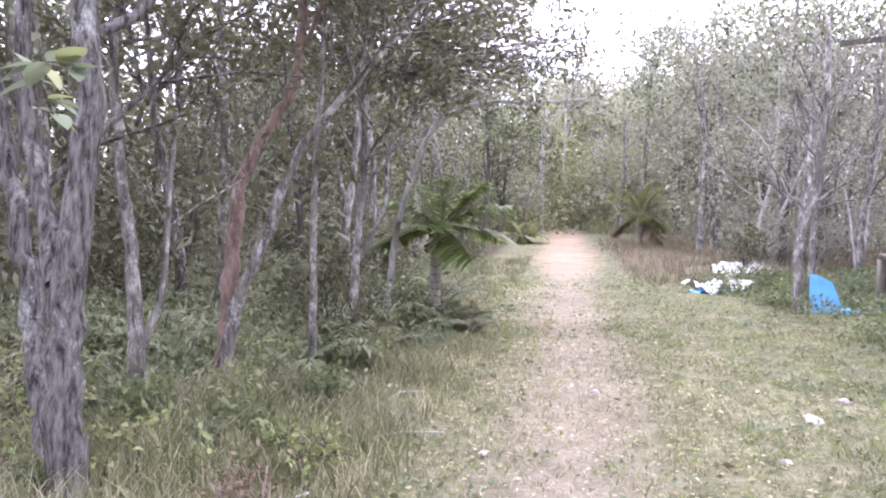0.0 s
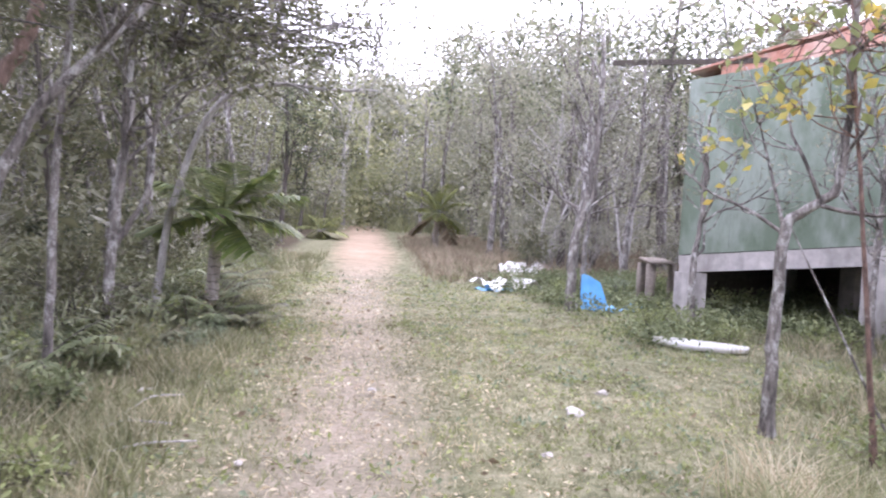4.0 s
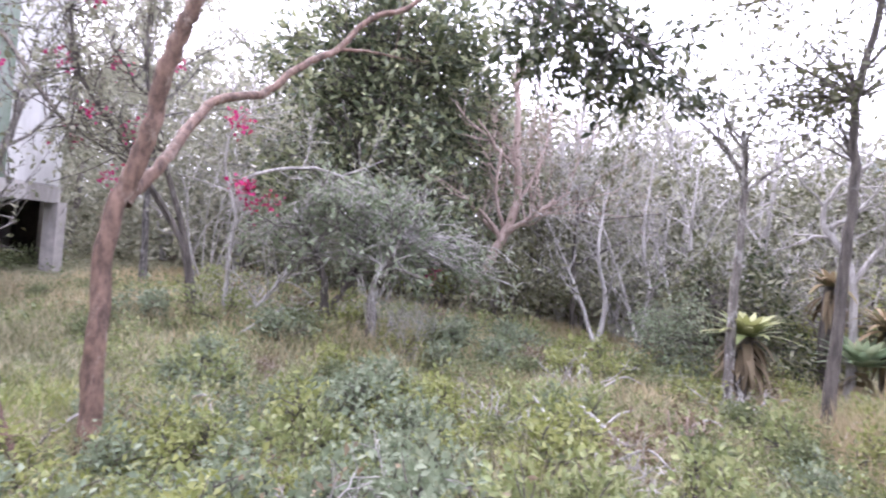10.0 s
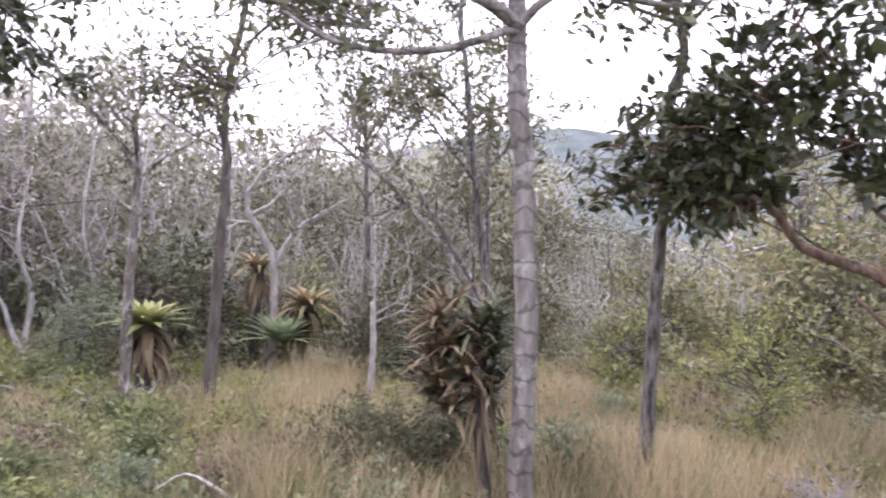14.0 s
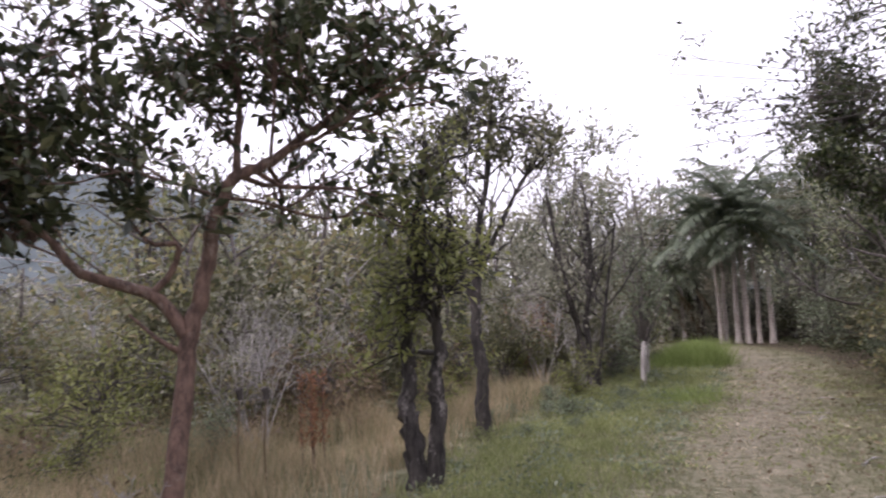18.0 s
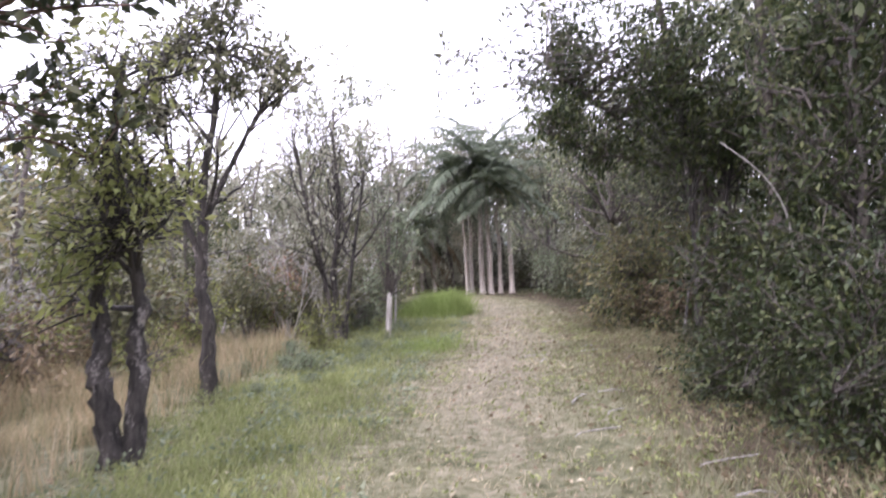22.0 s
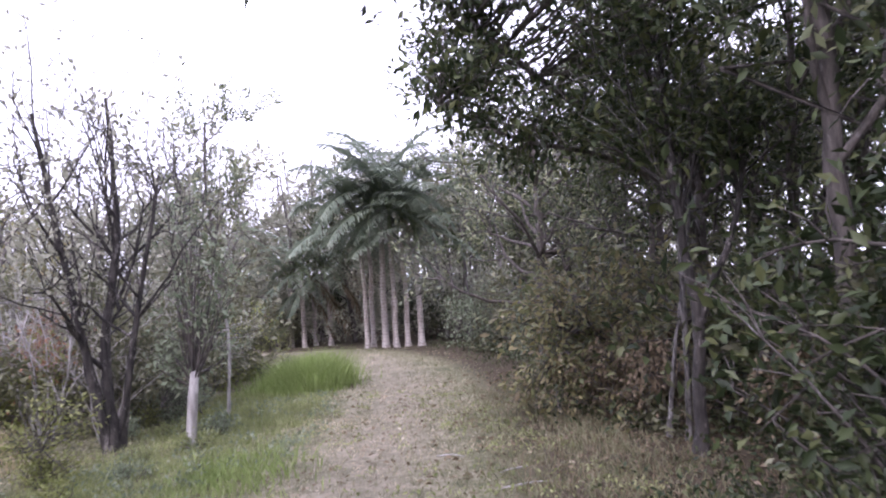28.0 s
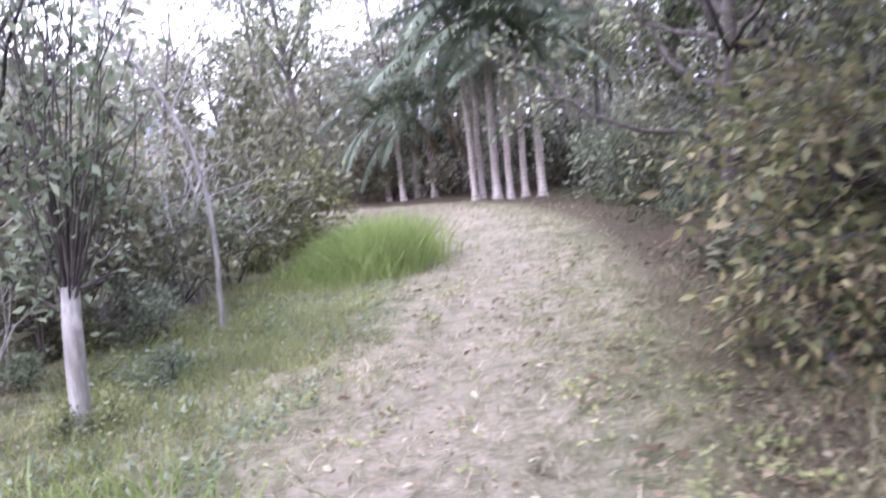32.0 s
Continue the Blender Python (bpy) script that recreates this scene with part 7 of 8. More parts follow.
for x, y in ((2.38, -8.85), (2.46, -8.78), (2.3, -8.95), (2.42, -8.98), (2.34, -8.74)):
    rr = np.random.default_rng(int(x * 100))
    top = thing("dock_stalk", "rust-red seed stalk standing in dry grass", "weed", "seed stalks", g3(x, y))
    part("stem", tube(np.array([(0, 0, -0.02), (0.02, 0, 0.5), (0.0, 0.02, 1.0)]), 0.008, 0.004, 5), M["bark_red"], top)
    pp = np.stack([0.02 * rr.standard_normal(160), 0.02 * rr.standard_normal(160), rr.uniform(0.3, 1.02, 160)], -1)
    tagged(part("seed_head", leaves(rr, pp, rr.standard_normal((160, 3)) + [0, 0, 0.8], 0.045, 0.5), M["rust_leaf"], top), kind="stuff")

# west side of the walk
tree(rng, "dark_forked_tree", "dark tree forking at chest height under the trees",
     [([g3(-5.87, -12.75, -0.05), (-5.91, -12.73, 0.7), (-5.93, -12.7, 1.15), (-5.87, -12.73, 1.7), (-5.85, -12.8, 2.6), (-5.9, -12.95, 3.8)], 0.06, 0.03),
      ([(-5.93, -12.7, 1.1), (-6.1, -12.65, 1.5), (-6.3, -12.55, 2.0), (-6.55, -12.55, 3.2)], 0.04, 0.02)],
     M["deep"], M["bark_black"], 3800, 0.1, 0.42, 2, 5, 1.1, 0.3, 11, 0.05, 0.7, 0.5, 9)
tree(rng, "thin_stemmed_tree", "thin grey stems rising through the bushes beside the track",
     [([g3(-6.1, -13.28, -0.05), (-6.15, -13.28, 0.58), (-6.17, -13.27, 1.65), (-6.19, -13.26, 2.6), (-6.1, -13.3, 4.0)], 0.032, 0.02),
      ([g3(-6.02, -13.5, 0), (-6.12, -13.42, 0.8), (-6.32, -13.35, 1.9), (-6.5, -13.3, 3.4)], 0.024, 0.014)],
     M["deep"], M["bark_grey"], 2600, 0.12, 0.36, 2, 4, 1.7, 0.3, 9, 0.04, 0.6, 0.2, 9)
dense_tree(96, "dark_tree", "dense dark green tree overhanging the track", -8.0, -15.6, 5.4, 2.2, 8000, M["deep"], 0.1, 0.1, 0.35)
dense_tree(97, "dark_tree", "tall dark leafy tree beside the track", -7.1, -9.9, 5.6, 2.0, 8000, M["deep"], 0.12, 0.1, 0.12)
dense_tree(98, "dark_tree", "dark leafy tree at the edge of the track", -5.6, -8.9, 4.4, 1.25, 5000, M["deep"], 0.1, 0.08, 0.1)
dense_tree(99, "dark_tree", "tall dark tree at the bend of the track", -7.2, -19.5, 6.0, 2.4, 7000, M["mango"], 0.13, 0.12, 0.15)
stick("dead_branch", "curved bleached dead branch hanging in the trees", [(-4.75, -8.7, 1.3), (-4.65, -8.65, 1.75), (-4.4, -8.6, 2.1), (-4.05, -8.65, 2.4)], 0.012, M["dead"])

dark = thing("overhanging_tree", "big dark tree whose crown hangs over the track", "tree", "", g3(-7.5, -14.9))
rng = np.random.default_rng(120)
DKO = np.array(dark.location)
stem = spline([(-7.5, -14.9, -0.1), (-7.4, -14.8, 1.5), (-6.9, -14.5, 3.0), (-6.4, -14.2, 4.6), (-6.0, -13.9, 6.0)], 22)
part("trunk", tube(stem - DKO, 0.11, 0.05, 10, 0.05, rng, 0.4), M["bark_dark"], dark)
arm = spline([(-6.9, -14.5, 2.9), (-5.3, -14.0, 3.6), (-4.6, -13.9, 4.1), (-4.0, -13.8, 4.5)], 16)
part("limb", tube(arm - DKO, 0.05, 0.015, 7, 0.05, rng), M["bark_dark"], dark)
mass(rng, dark, np.concatenate([stem[8:], arm]), [((-5.4, -13.9, 4.6), (1.1, 1.5, 1.3)), ((-5.0, -14.4, 5.8), (1.2, 1.4, 1.0)), ((-6.6, -14.6, 5.2), (1.3, 1.5, 1.5)), ((-4.4, -13.9, 4.6), (0.5, 0.7, 0.5)), ((-6.0, -12.6, 4.4), (1.2, 1.2, 1.2)), ((-5.6, -11.6, 4.2), (1.0, 1.0, 1.0)), ((-4.7, -15.6, 4.4), (0.9, 0.9, 0.5))], 200, 7400, M["deep"], M["bark_dark"], 0.13, 0.4, 0.3, 0.016, 0.1)
low = spline([(-6.9, -14.5, 2.6), (-5.8, -14.1, 2.9), (-4.7, -13.7, 3.0), (-3.9, -13.5, 3.3)], 14)
part("limb", tube(low - DKO, 0.04, 0.012, 7, 0.05, rng), M["bark_dark"], dark)
mass(rng, dark, np.concatenate([low, arm]), [((-4.3, -13.5, 3.25), (0.5, 0.6, 0.4)), ((-4.0, -13.6, 3.5), (0.3, 0.5, 0.3)), ((-4.9, -13.7, 3.0), (0.6, 0.6, 0.35)), ((-4.5, -13.8, 3.8), (0.6, 0.7, 0.4)), ((-5.5, -13.9, 3.3), (0.6, 0.6, 0.5))], 80, 2300, M["deep"], M["bark_dark"], 0.13, 0.4, 0.3, 0.012, 0.1)

for x, y, h in ((2.63, -7.83, 0.84), (2.43, -7.93, 0.83)):
    top = thing("seed_stalk", "dry stalk with a dark brown seed head in the tall grass", "weed", "seed stalks", g3(x, y))
    h = h - float(gz(x, y))
    part("stem", tube(np.array([(0, 0, -0.02), (0.02, 0.01, h * 0.5), (0, 0, h)]), 0.012, 0.007, 5), M["brown"], top)
    part("seed_head", tube(np.array([(0, 0, h - 0.02), (0, 0, h + 0.03), (0.005, 0, h + 0.07)]), 0.03, 0.036, 8, 0.1, rng), M["bark_dark"], top)
for x, y, s in ((4.14, -11.14, 1.0), (3.99, -11.77, 1.0), (4.23, -10.63, 1.0), (3.78, -12.39, 1.0)):
    stand(BUSHES, 4, x, y, rng, s, s * 1.1)
for x, y, s in ((2.75, -6.45, 1.2), (3.0, -6.6, 1.1), (2.4, -6.2, 0.8)):
    a = shrub(np.random.default_rng(int(x * 100)), "dead_twigs", "heap of grey-brown dead twigs at the foot of the tree", 0.4 * s, 0.4 * s, 9, M["brown"], M["dead"], 40, 0.06, 0.4, "twigs", "dead twigs", 2, 3)
    put(a, x, y)

pile = thing("log_pile", "low heap of bleached grey logs in the scrub", "logs", "", g3(8.4, -11.4))
for k in range(9):
    a = 0.5 + 0.25 * rng.normal()
    c = np.array([0.5 * rng.normal(), 0.5 * rng.normal(), 0.08 + 0.09 * (k // 3)])
    d = np.array([math.cos(a), -math.sin(a), 0.04 * rng.normal()]) * rng.uniform(0.6, 1.1)
    part("log", tube(spline([c - d, c + [0, 0.03, 0.02], c + d], 8), 0.06, 0.045, 8, 0.05, rng), M["dead"], pile)

spray = thing("overhanging_branch", "thin leafy branch reaching out over the track from the dark trees", "branch", "", (-6.4, -14.2, 4.6))
SPO = np.array(spray.location)
for k in range(6):
    z = 0.16 * (k - 2.5)
    end = np.array([-1.74, -10.38, 3.77]) + np.array([0.1 * rng.normal() + 0.12 * abs(k - 2), 0.3 * rng.normal(), z * 1.3])
    line = spline([SPO, np.array([-4.48, -12.38, 4.16]) + [0, 0, z * 0.5], end], 12) - SPO
    twigs, ends = [tube(line, 0.014, 0.004, 5)], []
    for _ in range(9):
        q = int(rng.integers(5, 11))
        grow(rng, line[q], unit(line[q + 1] - line[q]) + 0.5 * rng.standard_normal(3), 0.45, 0.006, 1, twigs, ends, 3, 0.2, 0.05, 0.6, 0.8, 4)
    part("twig", joined(twigs), M["bark_dark"], spray)
    pos, way = on_tips(rng, ends, 130, 0.03)
    part("foliage", leaves(rng, pos, way, 0.1, 0.4, 0.2), M["dark"], spray)["kind"] = "stuff"

# power line far off
for x, y in ((42.0, 13.6), (1.7, -64.0)):
    pole = thing("power_pole", "grey wooden power pole far behind the trees", "power pole", "power poles", g3(x, y))
    part("pole", tube(np.array([(0, 0, -0.2), (0, 0, 5), (0, 0, 10.9)]), 0.14, 0.1, 9), M["timber"], pole)
    part("crossarm", beam((-0.8, 0.4, 10.6), (0.8, -0.4, 10.6), 0.1, 0.12), M["timber"], pole)
cable = thing("power_cable", "thin power cable slung between two poles", "cable", "", (42.0, 13.6, float(gz(42.0, 13.6)) + 10.68))
s = np.linspace(0, 1, 40)
end = np.array([1.7, -64.0, float(gz(1.7, -64.0)) + 10.68]) - np.array(cable.location)
part("wire", tube(s[:, None] * end - np.stack([0 * s, 0 * s, 4 * 1.1 * s * (1 - s)], -1), 0.014, 0.014, 5), M["bark_dark"], cable)

# ---- distance ----
rng = np.random.default_rng(99)
nh = 110
az = np.linspace(radians(70), radians(195), nh)
deg = np.degrees(az)
prof = 16 + (104 - 0.85 * (deg - 123)) / (1 + np.exp((113 - deg) / 7)) / (1 + np.exp((deg - 160) / 4)) + 1.2 * rng.standard_normal(nh)
rows = []
for k, s in enumerate((0.0, 0.35, 0.7, 1.0)):
    r = 330 + 60 * k
    rows.append(np.stack([np.sin(az) * r, np.cos(az) * r, prof * s + (rng.standard_normal(nh) if k else 0) - 1.5 * (k == 0)], -1))
hv = np.concatenate(rows)
i = (np.arange(3)[:, None] * nh + np.arange(nh - 1)[None]).ravel()
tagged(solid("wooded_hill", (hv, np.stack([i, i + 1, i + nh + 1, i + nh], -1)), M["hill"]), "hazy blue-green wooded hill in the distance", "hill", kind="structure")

# ---- bushes beside the walk ----
def leafy_bush(seed, label, r, h, twigs, count, mat, size, ratio=0.42, droop=0.3, bark="bark_dark"):
    """A bush leafed down to the ground, at the origin."""
    rng = np.random.default_rng(seed)
    ob = thing("bush", label, "bush", "bushes beside the track")
    feet = [(rng.normal() * 0.12, rng.normal() * 0.12, 0.0) for _ in range(4)]
    anchors = feet + [(rng.normal() * r * 0.3, rng.normal() * r * 0.3, h * t) for t in (0.25, 0.45, 0.6)]
    balls = [((rng.normal() * r * 0.45, rng.normal() * r * 0.45, h * t), (r * 0.55, r * 0.55, h * 0.24)) for t in (0.12, 0.2, 0.3, 0.45, 0.55, 0.7, 0.85)]
    crown = mass(rng, ob, anchors, balls, twigs, count, M[mat], M[bark], size, ratio, droop, 0.012, 0.09)
    flat = np.empty(len(crown.data.vertices) * 3, np.float32)
    crown.data.vertices.foreach_get("co", flat)
    flat[2::3] = np.maximum(flat[2::3], 0.015)
    crown.data.vertices.foreach_set("co", flat)
    return ob


VERGE = [
    leafy_bush(301, "dark blue-green bush leafed down to the ground", 0.8, 1.5, 70, 3200, "deep", 0.09),
    leafy_bush(302, "grey-green bush with drooping leaves", 0.8, 1.4, 60, 2600, "blue_weed", 0.09, 0.4, 0.5),
    leafy_bush(303, "olive and yellow-tipped large-leaved bush", 0.8, 1.7, 60, 2000, "olive", 0.13, 0.42, 0.4),
    leafy_bush(304, "bush of withered grey-brown hanging leaves", 0.8, 1.3, 55, 1500, "brown", 0.12, 0.36, 0.9),
    leafy_bush(305, "young yellow-green bush in the grass", 0.55, 1.1, 44, 1400, "lime", 0.08),
    leafy_bush(307, "pale grey-green shrub with fine leaves", 0.8, 1.6, 60, 2200, "grey_leaf", 0.09, 0.42, 0.2),
    leafy_bush(308, "large-leaved bush turning yellow and brown at its tips", 0.8, 1.7, 60, 1900, "turning", 0.12, 0.42, 0.5),
]
rng = np.random.default_rng(306)
for x, y, k, s in ((-4.3, -7.2, 0, 0.9), (-4.6, -8.3, 0, 0.95), (-4.3, -8.95, 0, 0.65), (-4.0, -7.9, 0, 0.45), (-4.1, -6.6, 0, 0.6), (-4.7, -9.9, 0, 0.5), (-5.0, -9.4, 0, 1.2), (-6.4, -10.2, 0, 1.0), (-6.7, -11.3, 2, 1.0), (-6.8, -12.3, 3, 0.8), (-7.0, -13.1, 2, 1.1),
                   (-6.3, -14.1, 3, 0.8), (-5.75, -15.5, 6, 0.95), (-6.4, -15.9, 6, 1.2), (-6.6, -16.6, 1, 1.0), (-6.4, -14.9, 3, 0.75), (-6.9, -14.4, 6, 1.1), (-7.2, -17.2, 2, 1.2), (-7.6, -18.3, 2, 1.1), (-7.7, -19.6, 2, 1.2), (-8.1, -21.3, 1, 1.2), (-8.2, -23.2, 2, 1.4), (-7.9, -25.3, 1, 1.4),
                   (-4.9, -6.2, 0, 1.0), (-5.4, -7.4, 0, 1.4), (-5.7, -8.9, 1, 1.4), (-6.9, -10.6, 0, 1.4), (-7.4, -12.0, 0, 1.4),
                   (-0.9, -17.4, 1, 0.55), (-0.5, -19.2, 1, 1.2), (0.2, -18.6, 2, 1.3), (0.9, -19.8, 5, 1.5), (-0.1, -14.6, 4, 0.7), (-1.5, -22.6, 4, 1.3), (-0.8, -24.0, 2, 1.6), (-1.2, -21.2, 4, 1.2),
                   (5.2, -9.2, 4, 0.9), (4.2, -10.2, 6, 0.9), (6.0, -10.6, 4, 1.2), (3.3, -11.4, 3, 0.9), (7.0, -8.8, 4, 1.0), (5.0, -12.0, 2, 1.3), (2.6, -13.2, 2, 1.2), (3.9, -13.6, 3, 1.1), (8.0, -10.4, 6, 1.2), (6.6, -12.8, 2, 1.4), (1.9, -11.9, 4, 0.75), (2.1, -15.0, 4, 1.2), (8.6, -7.6, 1, 1.0), (9.6, -8.8, 2, 1.2), (7.6, -7.0, 0, 0.7), (4.4, -8.0, 4, 0.7), (3.6, -9.0, 1, 0.55),
                   (9.4, -2.6, 1, 0.8), (10.3, -3.2, 2, 1.1), (10.8, -4.0, 0, 1.2), (9.2, -6.2, 2, 0.9), (8.2, -6.2, 0, 0.7), (11.2, -5.4, 4, 1.3), (5.0, -4.9, 0, 0.5), (5.5, -5.2, 1, 0.5)):
    stand(VERGE, k, x, y, rng, s * 0.92, s * 1.08)

# ---- weeds of the clearing ----
WEEDS = [
    shrub(np.random.default_rng(311), "weed_clump", "blue-green leafy weed clump", 0.42, 0.42, 9, M["blue_weed"], M["bark_dark"], 520, 0.075, 0.5, "weeds", "weeds of the clearing", 1, 3),
    shrub(np.random.default_rng(312), "weed_clump", "yellow-green leafy weed clump", 0.4, 0.4, 9, M["lime"], M["bark_dark"], 480, 0.07, 0.5, "weeds", "weeds of the clearing", 1, 3),
    shrub(np.random.default_rng(313), "weed_clump", "fresh green leafy weed clump", 0.42, 0.34, 9, M["weed"], M["bark_dark"], 520, 0.07, 0.5, "weeds", "weeds of the clearing", 1, 3),
    shrub(np.random.default_rng(314), "dead_twigs", "tangle of bleached dead twigs among weeds", 0.6, 0.4, 8, M["brown"], M["dead"], 60, 0.06, 0.45, "twigs", "dead twigs", 2, 3),
    shrub(np.random.default_rng(315), "weed_clump", "withered brown weed clump", 0.4, 0.4, 9, M["brown"], M["pink_twig"], 240, 0.07, 0.4, "weeds", "weeds of the clearing", 1, 3),
]
rng = np.random.default_rng(316)
open_weeds = lambda x, y: track_side(x, y)[0] > 3.2 and not (y > 2.6 and x < 7.2) and not (x > 5.6 and y > 4.2)
for n, (x, y) in enumerate(places(rng, 130, 3.4, 10.4, -4.6, 4.6, 0.42, open_weeds)):
    near_k = [0, 2, 1, 0, 2, 4, 3, 1] if y > -1.0 else [1, 2, 1, 4, 2, 1, 3, 0]
    stand(WEEDS, near_k[n % 8], x, y, rng, 0.5, 1.15)
for n, (x, y) in enumerate(places(rng, 54, 3.3, 6.6, -0.9, 2.6, 0.33, always)):
    stand(WEEDS, [0, 2, 0, 2, 0, 1][n % 6], x, y, rng, 0.55, 1.05)
for n, (x, y) in enumerate(places(rng, 30, 5.4, 11.0, 6.3, 12.5, 0.5, lambda x, y: x + y > 13.2 and x - y < 2.2)):
    stand(WEEDS, [2, 0, 2][n % 3], x, y, rng, 0.5, 0.95)
for n, (x, y) in enumerate(places(rng, 26, 3.2, 9.0, -11.5, -5.2, 0.6, lambda x, y: track_side(x, y)[0] > 4.2)):
    stand(WEEDS, [1, 4, 2, 3, 0][n % 5], x, y, rng, 0.7, 1.3)
for n, (x, y) in enumerate(places(rng, 40, -4.5, 0.6, 3.0, 9.5, 0.4, lambda x, y: -4.4 < track_side(x, y)[0] < -1.5)):
    stand(WEEDS, [2, 0, 4, 0, 2][n % 5], x, y, rng, 0.45, 0.85)
for x, y, s, mat in ((3.7, 3.1, 0.16, "pale_tip"), (3.4, 2.7, 0.2, "pale_tip"), (4.1, 2.95, 0.15, "pale_tip"), (4.5, 2.6, 0.2, "straw"), (4.9, 2.3, 0.2, "pale_tip"), (3.3, 3.4, 0.2, "straw"), (5.2, 3.0, 0.2, "lime"), (4.6, 3.4, 0.12, "verge"), (3.0, 3.0, 0.15, "pale_tip"), (5.4, 2.0, 0.2, "straw"), (4.2, 1.9, 0.2, "pale_tip"), (3.6, 2.0, 0.2, "straw")):
    xy = np.array([[x, y]]) + s * rng.standard_normal((240, 2))
    grass_field("grass_tuft", xy, 0.32, 0.011, M[mat], "arching yellow-green grass tuft at the foot of the saplings", 1.1, int(x * 100 + y * 10))

# ---- dead wood and slim trees of the eastern clearing ----
rng = np.random.default_rng(321)
tree(rng, "dead_tree", "dead tree with curling bleached white limbs",
     [([g3(9.75, -4.85, -0.05), (9.83, -4.79, 1.55), (9.99, -4.43, 2.27), (9.92, -4.55, 2.75), (9.8, -4.9, 3.1)], 0.06, 0.022),
      ([(9.83, -4.79, 1.5), (9.75, -5.0, 1.9), (9.67, -5.2, 2.15), (9.5, -5.7, 2.5)], 0.04, 0.015),
      ([(9.95, -4.5, 2.2), (9.85, -4.75, 2.4), (9.75, -5.0, 2.8), (9.8, -5.1, 3.2)], 0.03, 0.012)],
     M["grey_leaf"], M["dead"], 0, 0.07, 0.4, 3, 3, 0.9, 0.2, 7, 0.05, 0.35, 0.3, 6, "tree", "dead trees")
tree(rng, "slim_tree", "tall slim grey tree with an open leafy crown",
     [([g3(6.0, -5.95, -0.05), (6.04, -5.91, 0.97), (6.12, -5.7, 2.5), (6.24, -5.48, 4.29), (6.2, -5.5, 5.3)], 0.05, 0.02)],
     M["olive"], M["bark_grey"], 2200, 0.1, 0.42, 2, 5, 1.2, 0.2, 9, 0.05, 0.5, 0.3, 9)
for x, y, h, m in ((10.2, -6.4, 5.0, "olive"), (8.6, -7.6, 4.4, "grey_leaf"), (10.8, 5.3, 4.6, "grey_leaf")):
    lean = rng.standard_normal(2) * 0.25
    tree(rng, "slim_tree", "slim grey tree with a thin spreading crown",
         [([g3(x, y, -0.05), g3(x + lean[0] * 0.3, y, h * 0.35), g3(x + lean[0], y + lean[1], h * 0.65), g3(x + lean[0], y + lean[1] * 1.5, h * 0.9)], 0.06, 0.02)],
         M[m], M["bark_grey"], 2400, 0.1, 0.42, 2, 5, 1.5, 0.2, 8, 0.05, 0.5, 0.3, 9, "tree", "slim trees")
stick("dead_branch", "forked bleached branch lying in the weeds", [(6.05, -1.0, 0.3), (5.98, -1.15, 0.2), (5.9, -1.3, 0.1), (5.8, -1.5, 0.03)], 0.022, M["dead"])
stick("dead_branch", "short bleached branch standing out of the weeds", [(5.98, -1.15, 0.05), (6.0, -1.3, 0.25), (5.95, -1.42, 0.33)], 0.016, M["dead"])
for n, (x, y) in enumerate(places(rng, 12, 4.5, 9.5, -3.5, 3.0, 1.2, always)):
    a = rng.uniform(0, 6.28)
    l = rng.uniform(0.4, 0.9)
    c, s = math.cos(a) * l, math.sin(a) * l
    stick("dead_branch", "bleached dead branch lying among the weeds", [(x, y, 0.03), (x + c * 0.4, y + s * 0.4, 0.2), (x + c * 0.7 + 0.05, y + s * 0.7, 0.28), (x + c, y + s, 0.2)], 0.015, M["dead"])
arch = tree(rng, "arching_dead_tree", "dead white stem arching out over the track",
     [([g3(-0.75, 9.3, -0.05), (-0.6, 9.2, 1.6), (-0.2, 9.0, 2.8), (0.4, 9.0, 3.2), (1.1, 9.0, 3.24), (1.8, 9.0, 3.3)], 0.05, 0.015)],
     M["olive"], M["dead"], 500, 0.09, 0.42, 2, 4, 0.9, 0.2, 8, 0.05, 0.6, 0.2, 6)
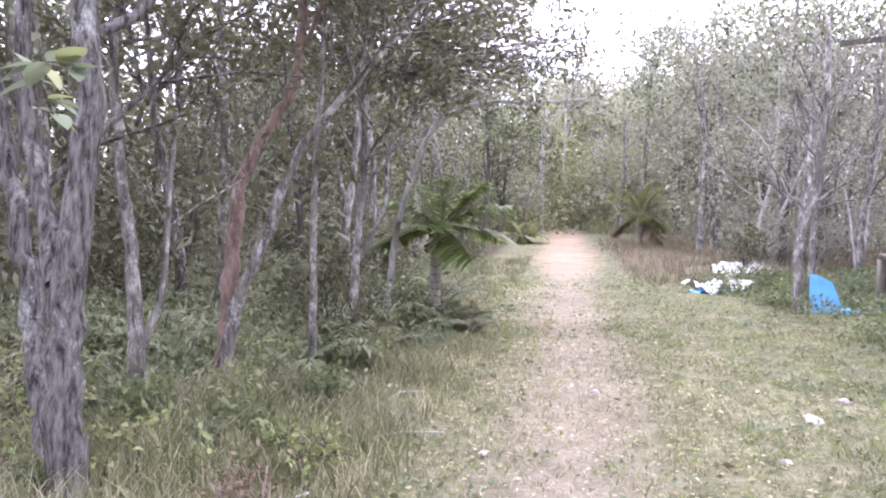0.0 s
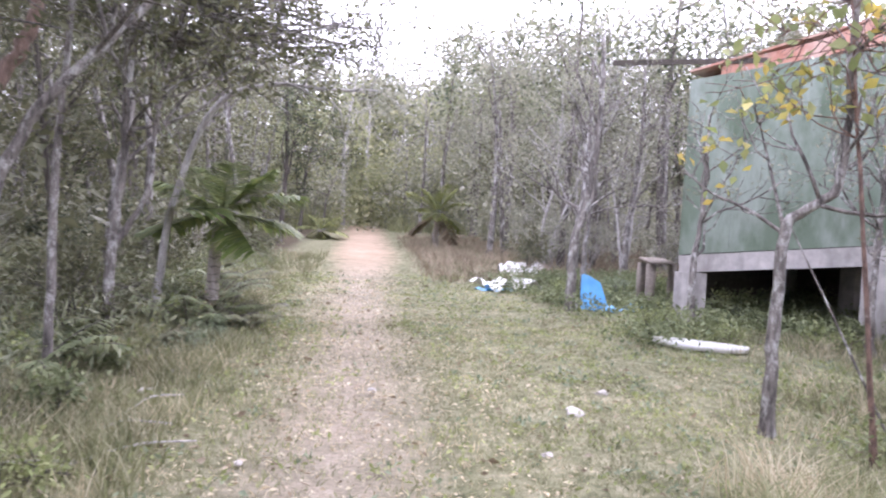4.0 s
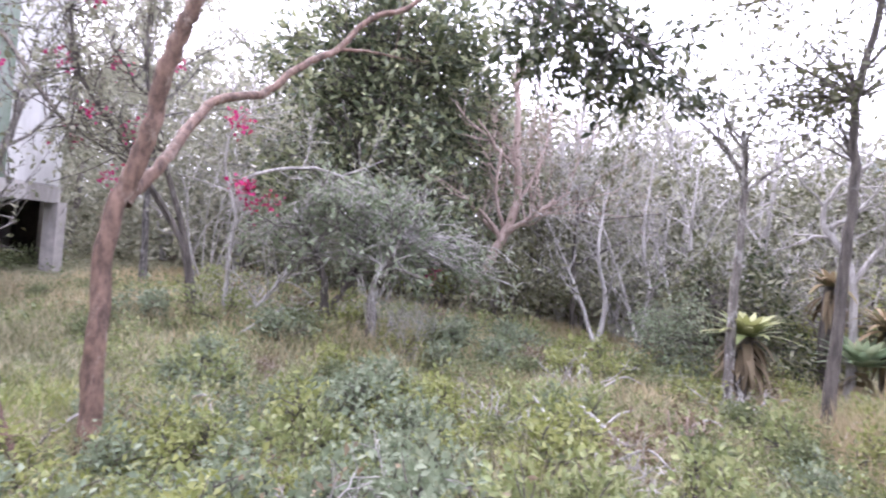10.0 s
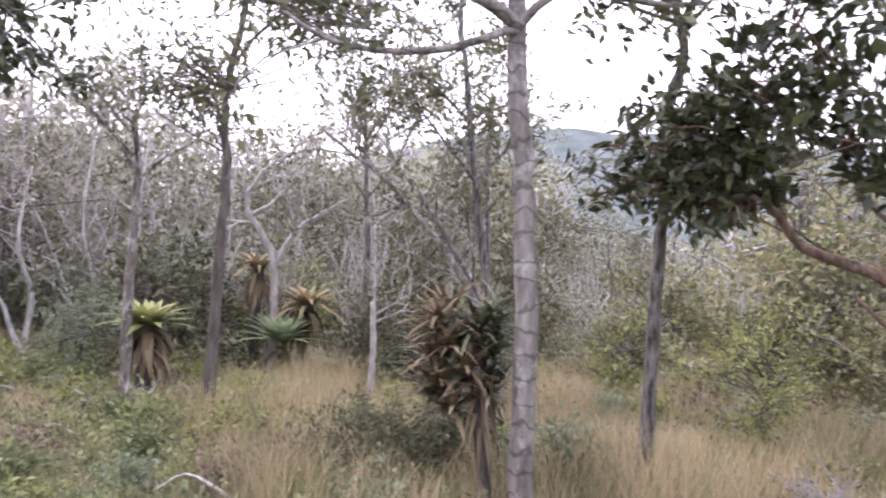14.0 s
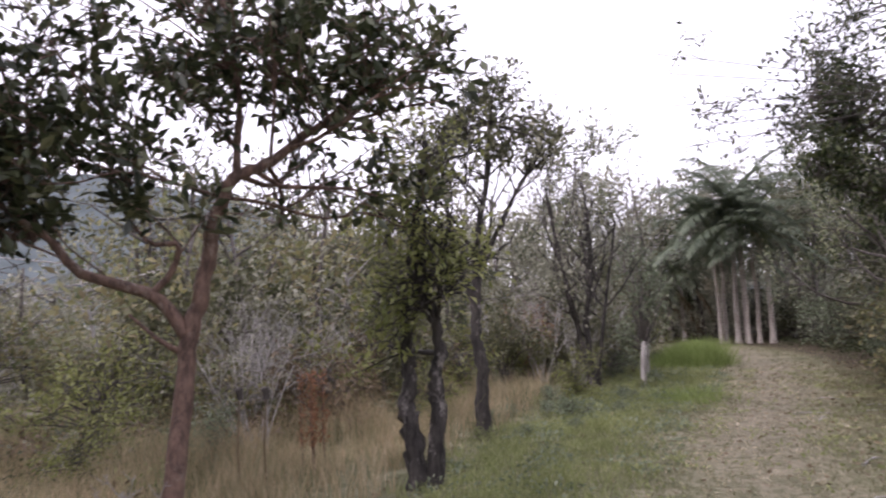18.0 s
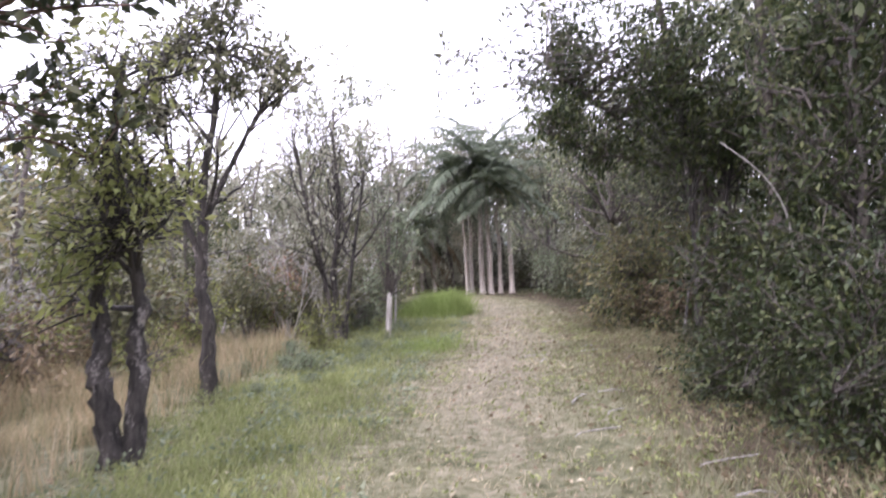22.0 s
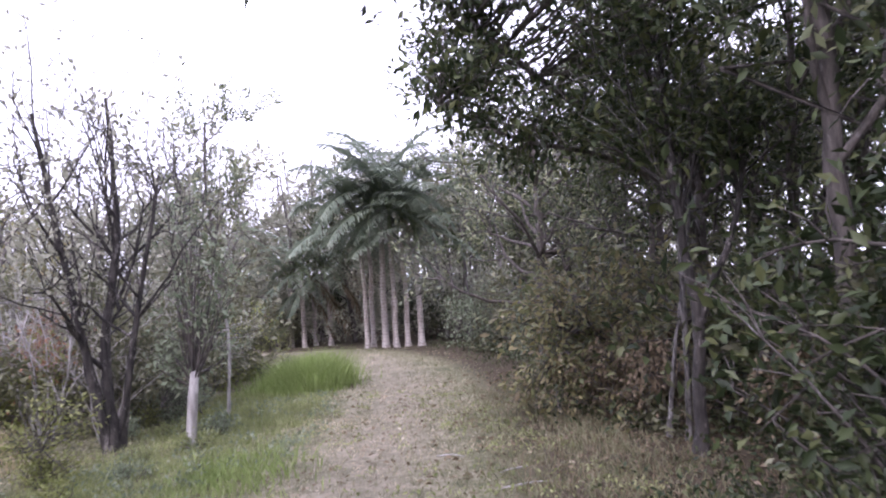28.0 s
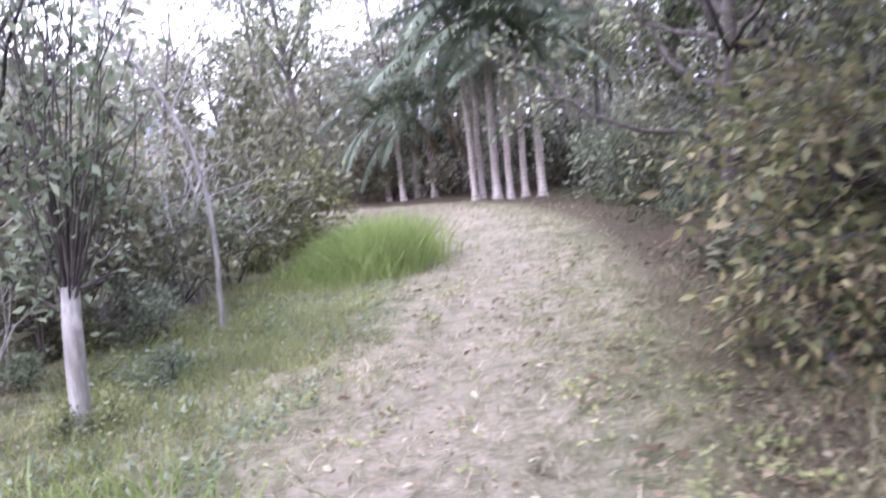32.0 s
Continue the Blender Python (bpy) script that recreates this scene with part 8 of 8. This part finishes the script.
mass(rng, sapling, [(4.32, 4.14, 2.5), (4.28, 4.17, 3.0), (4.25, 4.2, 3.35)], [((4.2, 4.3, 3.1), (0.6, 0.6, 0.4)), ((4.5, 3.9, 3.0), (0.5, 0.5, 0.4)), ((3.9, 4.6, 2.9), (0.5, 0.5, 0.3))], 22, 110, M["weed"], M["bark_red"], 0.13, 0.55, 0.5, 0.007, 0.05)
for x, y, s in ((6.45, 8.7, 0.85), (6.1, 11.3, 1.0), (7.7, 6.9, 0.8)):
    tree(rng, "lichen_tree", "small grey tree with white lichen and tangled bare twigs",
         [([g3(x, y, -0.05), g3(x - 0.05, y, 0.9 * s), g3(x + 0.12, y + 0.1, 2.1 * s), g3(x + 0.05, y, 3.6 * s)], 0.06, 0.02)],
         M["grey_leaf"], M["bark_pale"], 420, 0.08, 0.42, 3, 4, 1.3 * s, 0.2, 8, 0.08, 0.35, 0.3, 8, "tree", "lichen trees")

for n, (x, y) in enumerate(places(rng, 24, -2.2, 1.2, -18, -10.5, 0.5, lambda x, y: 1.9 < track_side(x, y)[0] < 3.6)):
    stand(WEEDS, [0, 2, 0, 1][n % 4], x, y, rng, 0.35, 0.75)
for n, (x, y) in enumerate(places(rng, 22, -3.4, 0.4, 2.9, 8.0, 0.45, lambda x, y: -3.6 < track_side(x, y)[0] < -1.0)):
    a, l = rng.uniform(0, 6.28), rng.uniform(0.3, 0.8)
    c, s = math.cos(a) * l, math.sin(a) * l
    stick("fallen_stick", "pale dry stick lying in the grass", [(x, y, 0.03), (x + c * 0.5, y + s * 0.5, 0.09), (x + c * 0.8 + 0.03, y + s * 0.8, 0.07), (x + c, y + s, 0.03)], 0.009, M["dead"])
for n, (x, y) in enumerate(places(rng, 16, -4.6, -2.6, -15, -5.5, 0.5, lambda x, y: -2.6 < track_side(x, y)[0] < -0.6)):
    a, l = rng.uniform(0, 6.28), rng.uniform(0.2, 0.6)
    c, s = math.cos(a) * l, math.sin(a) * l
    stick("fallen_stick", "pale dry twig lying on the track", [(x, y, 0.012), (x + c * 0.5, y + s * 0.5, 0.03), (x + c * 0.8 + 0.03, y + s * 0.8, 0.03), (x + c, y + s, 0.012)], 0.008, M["dead"])
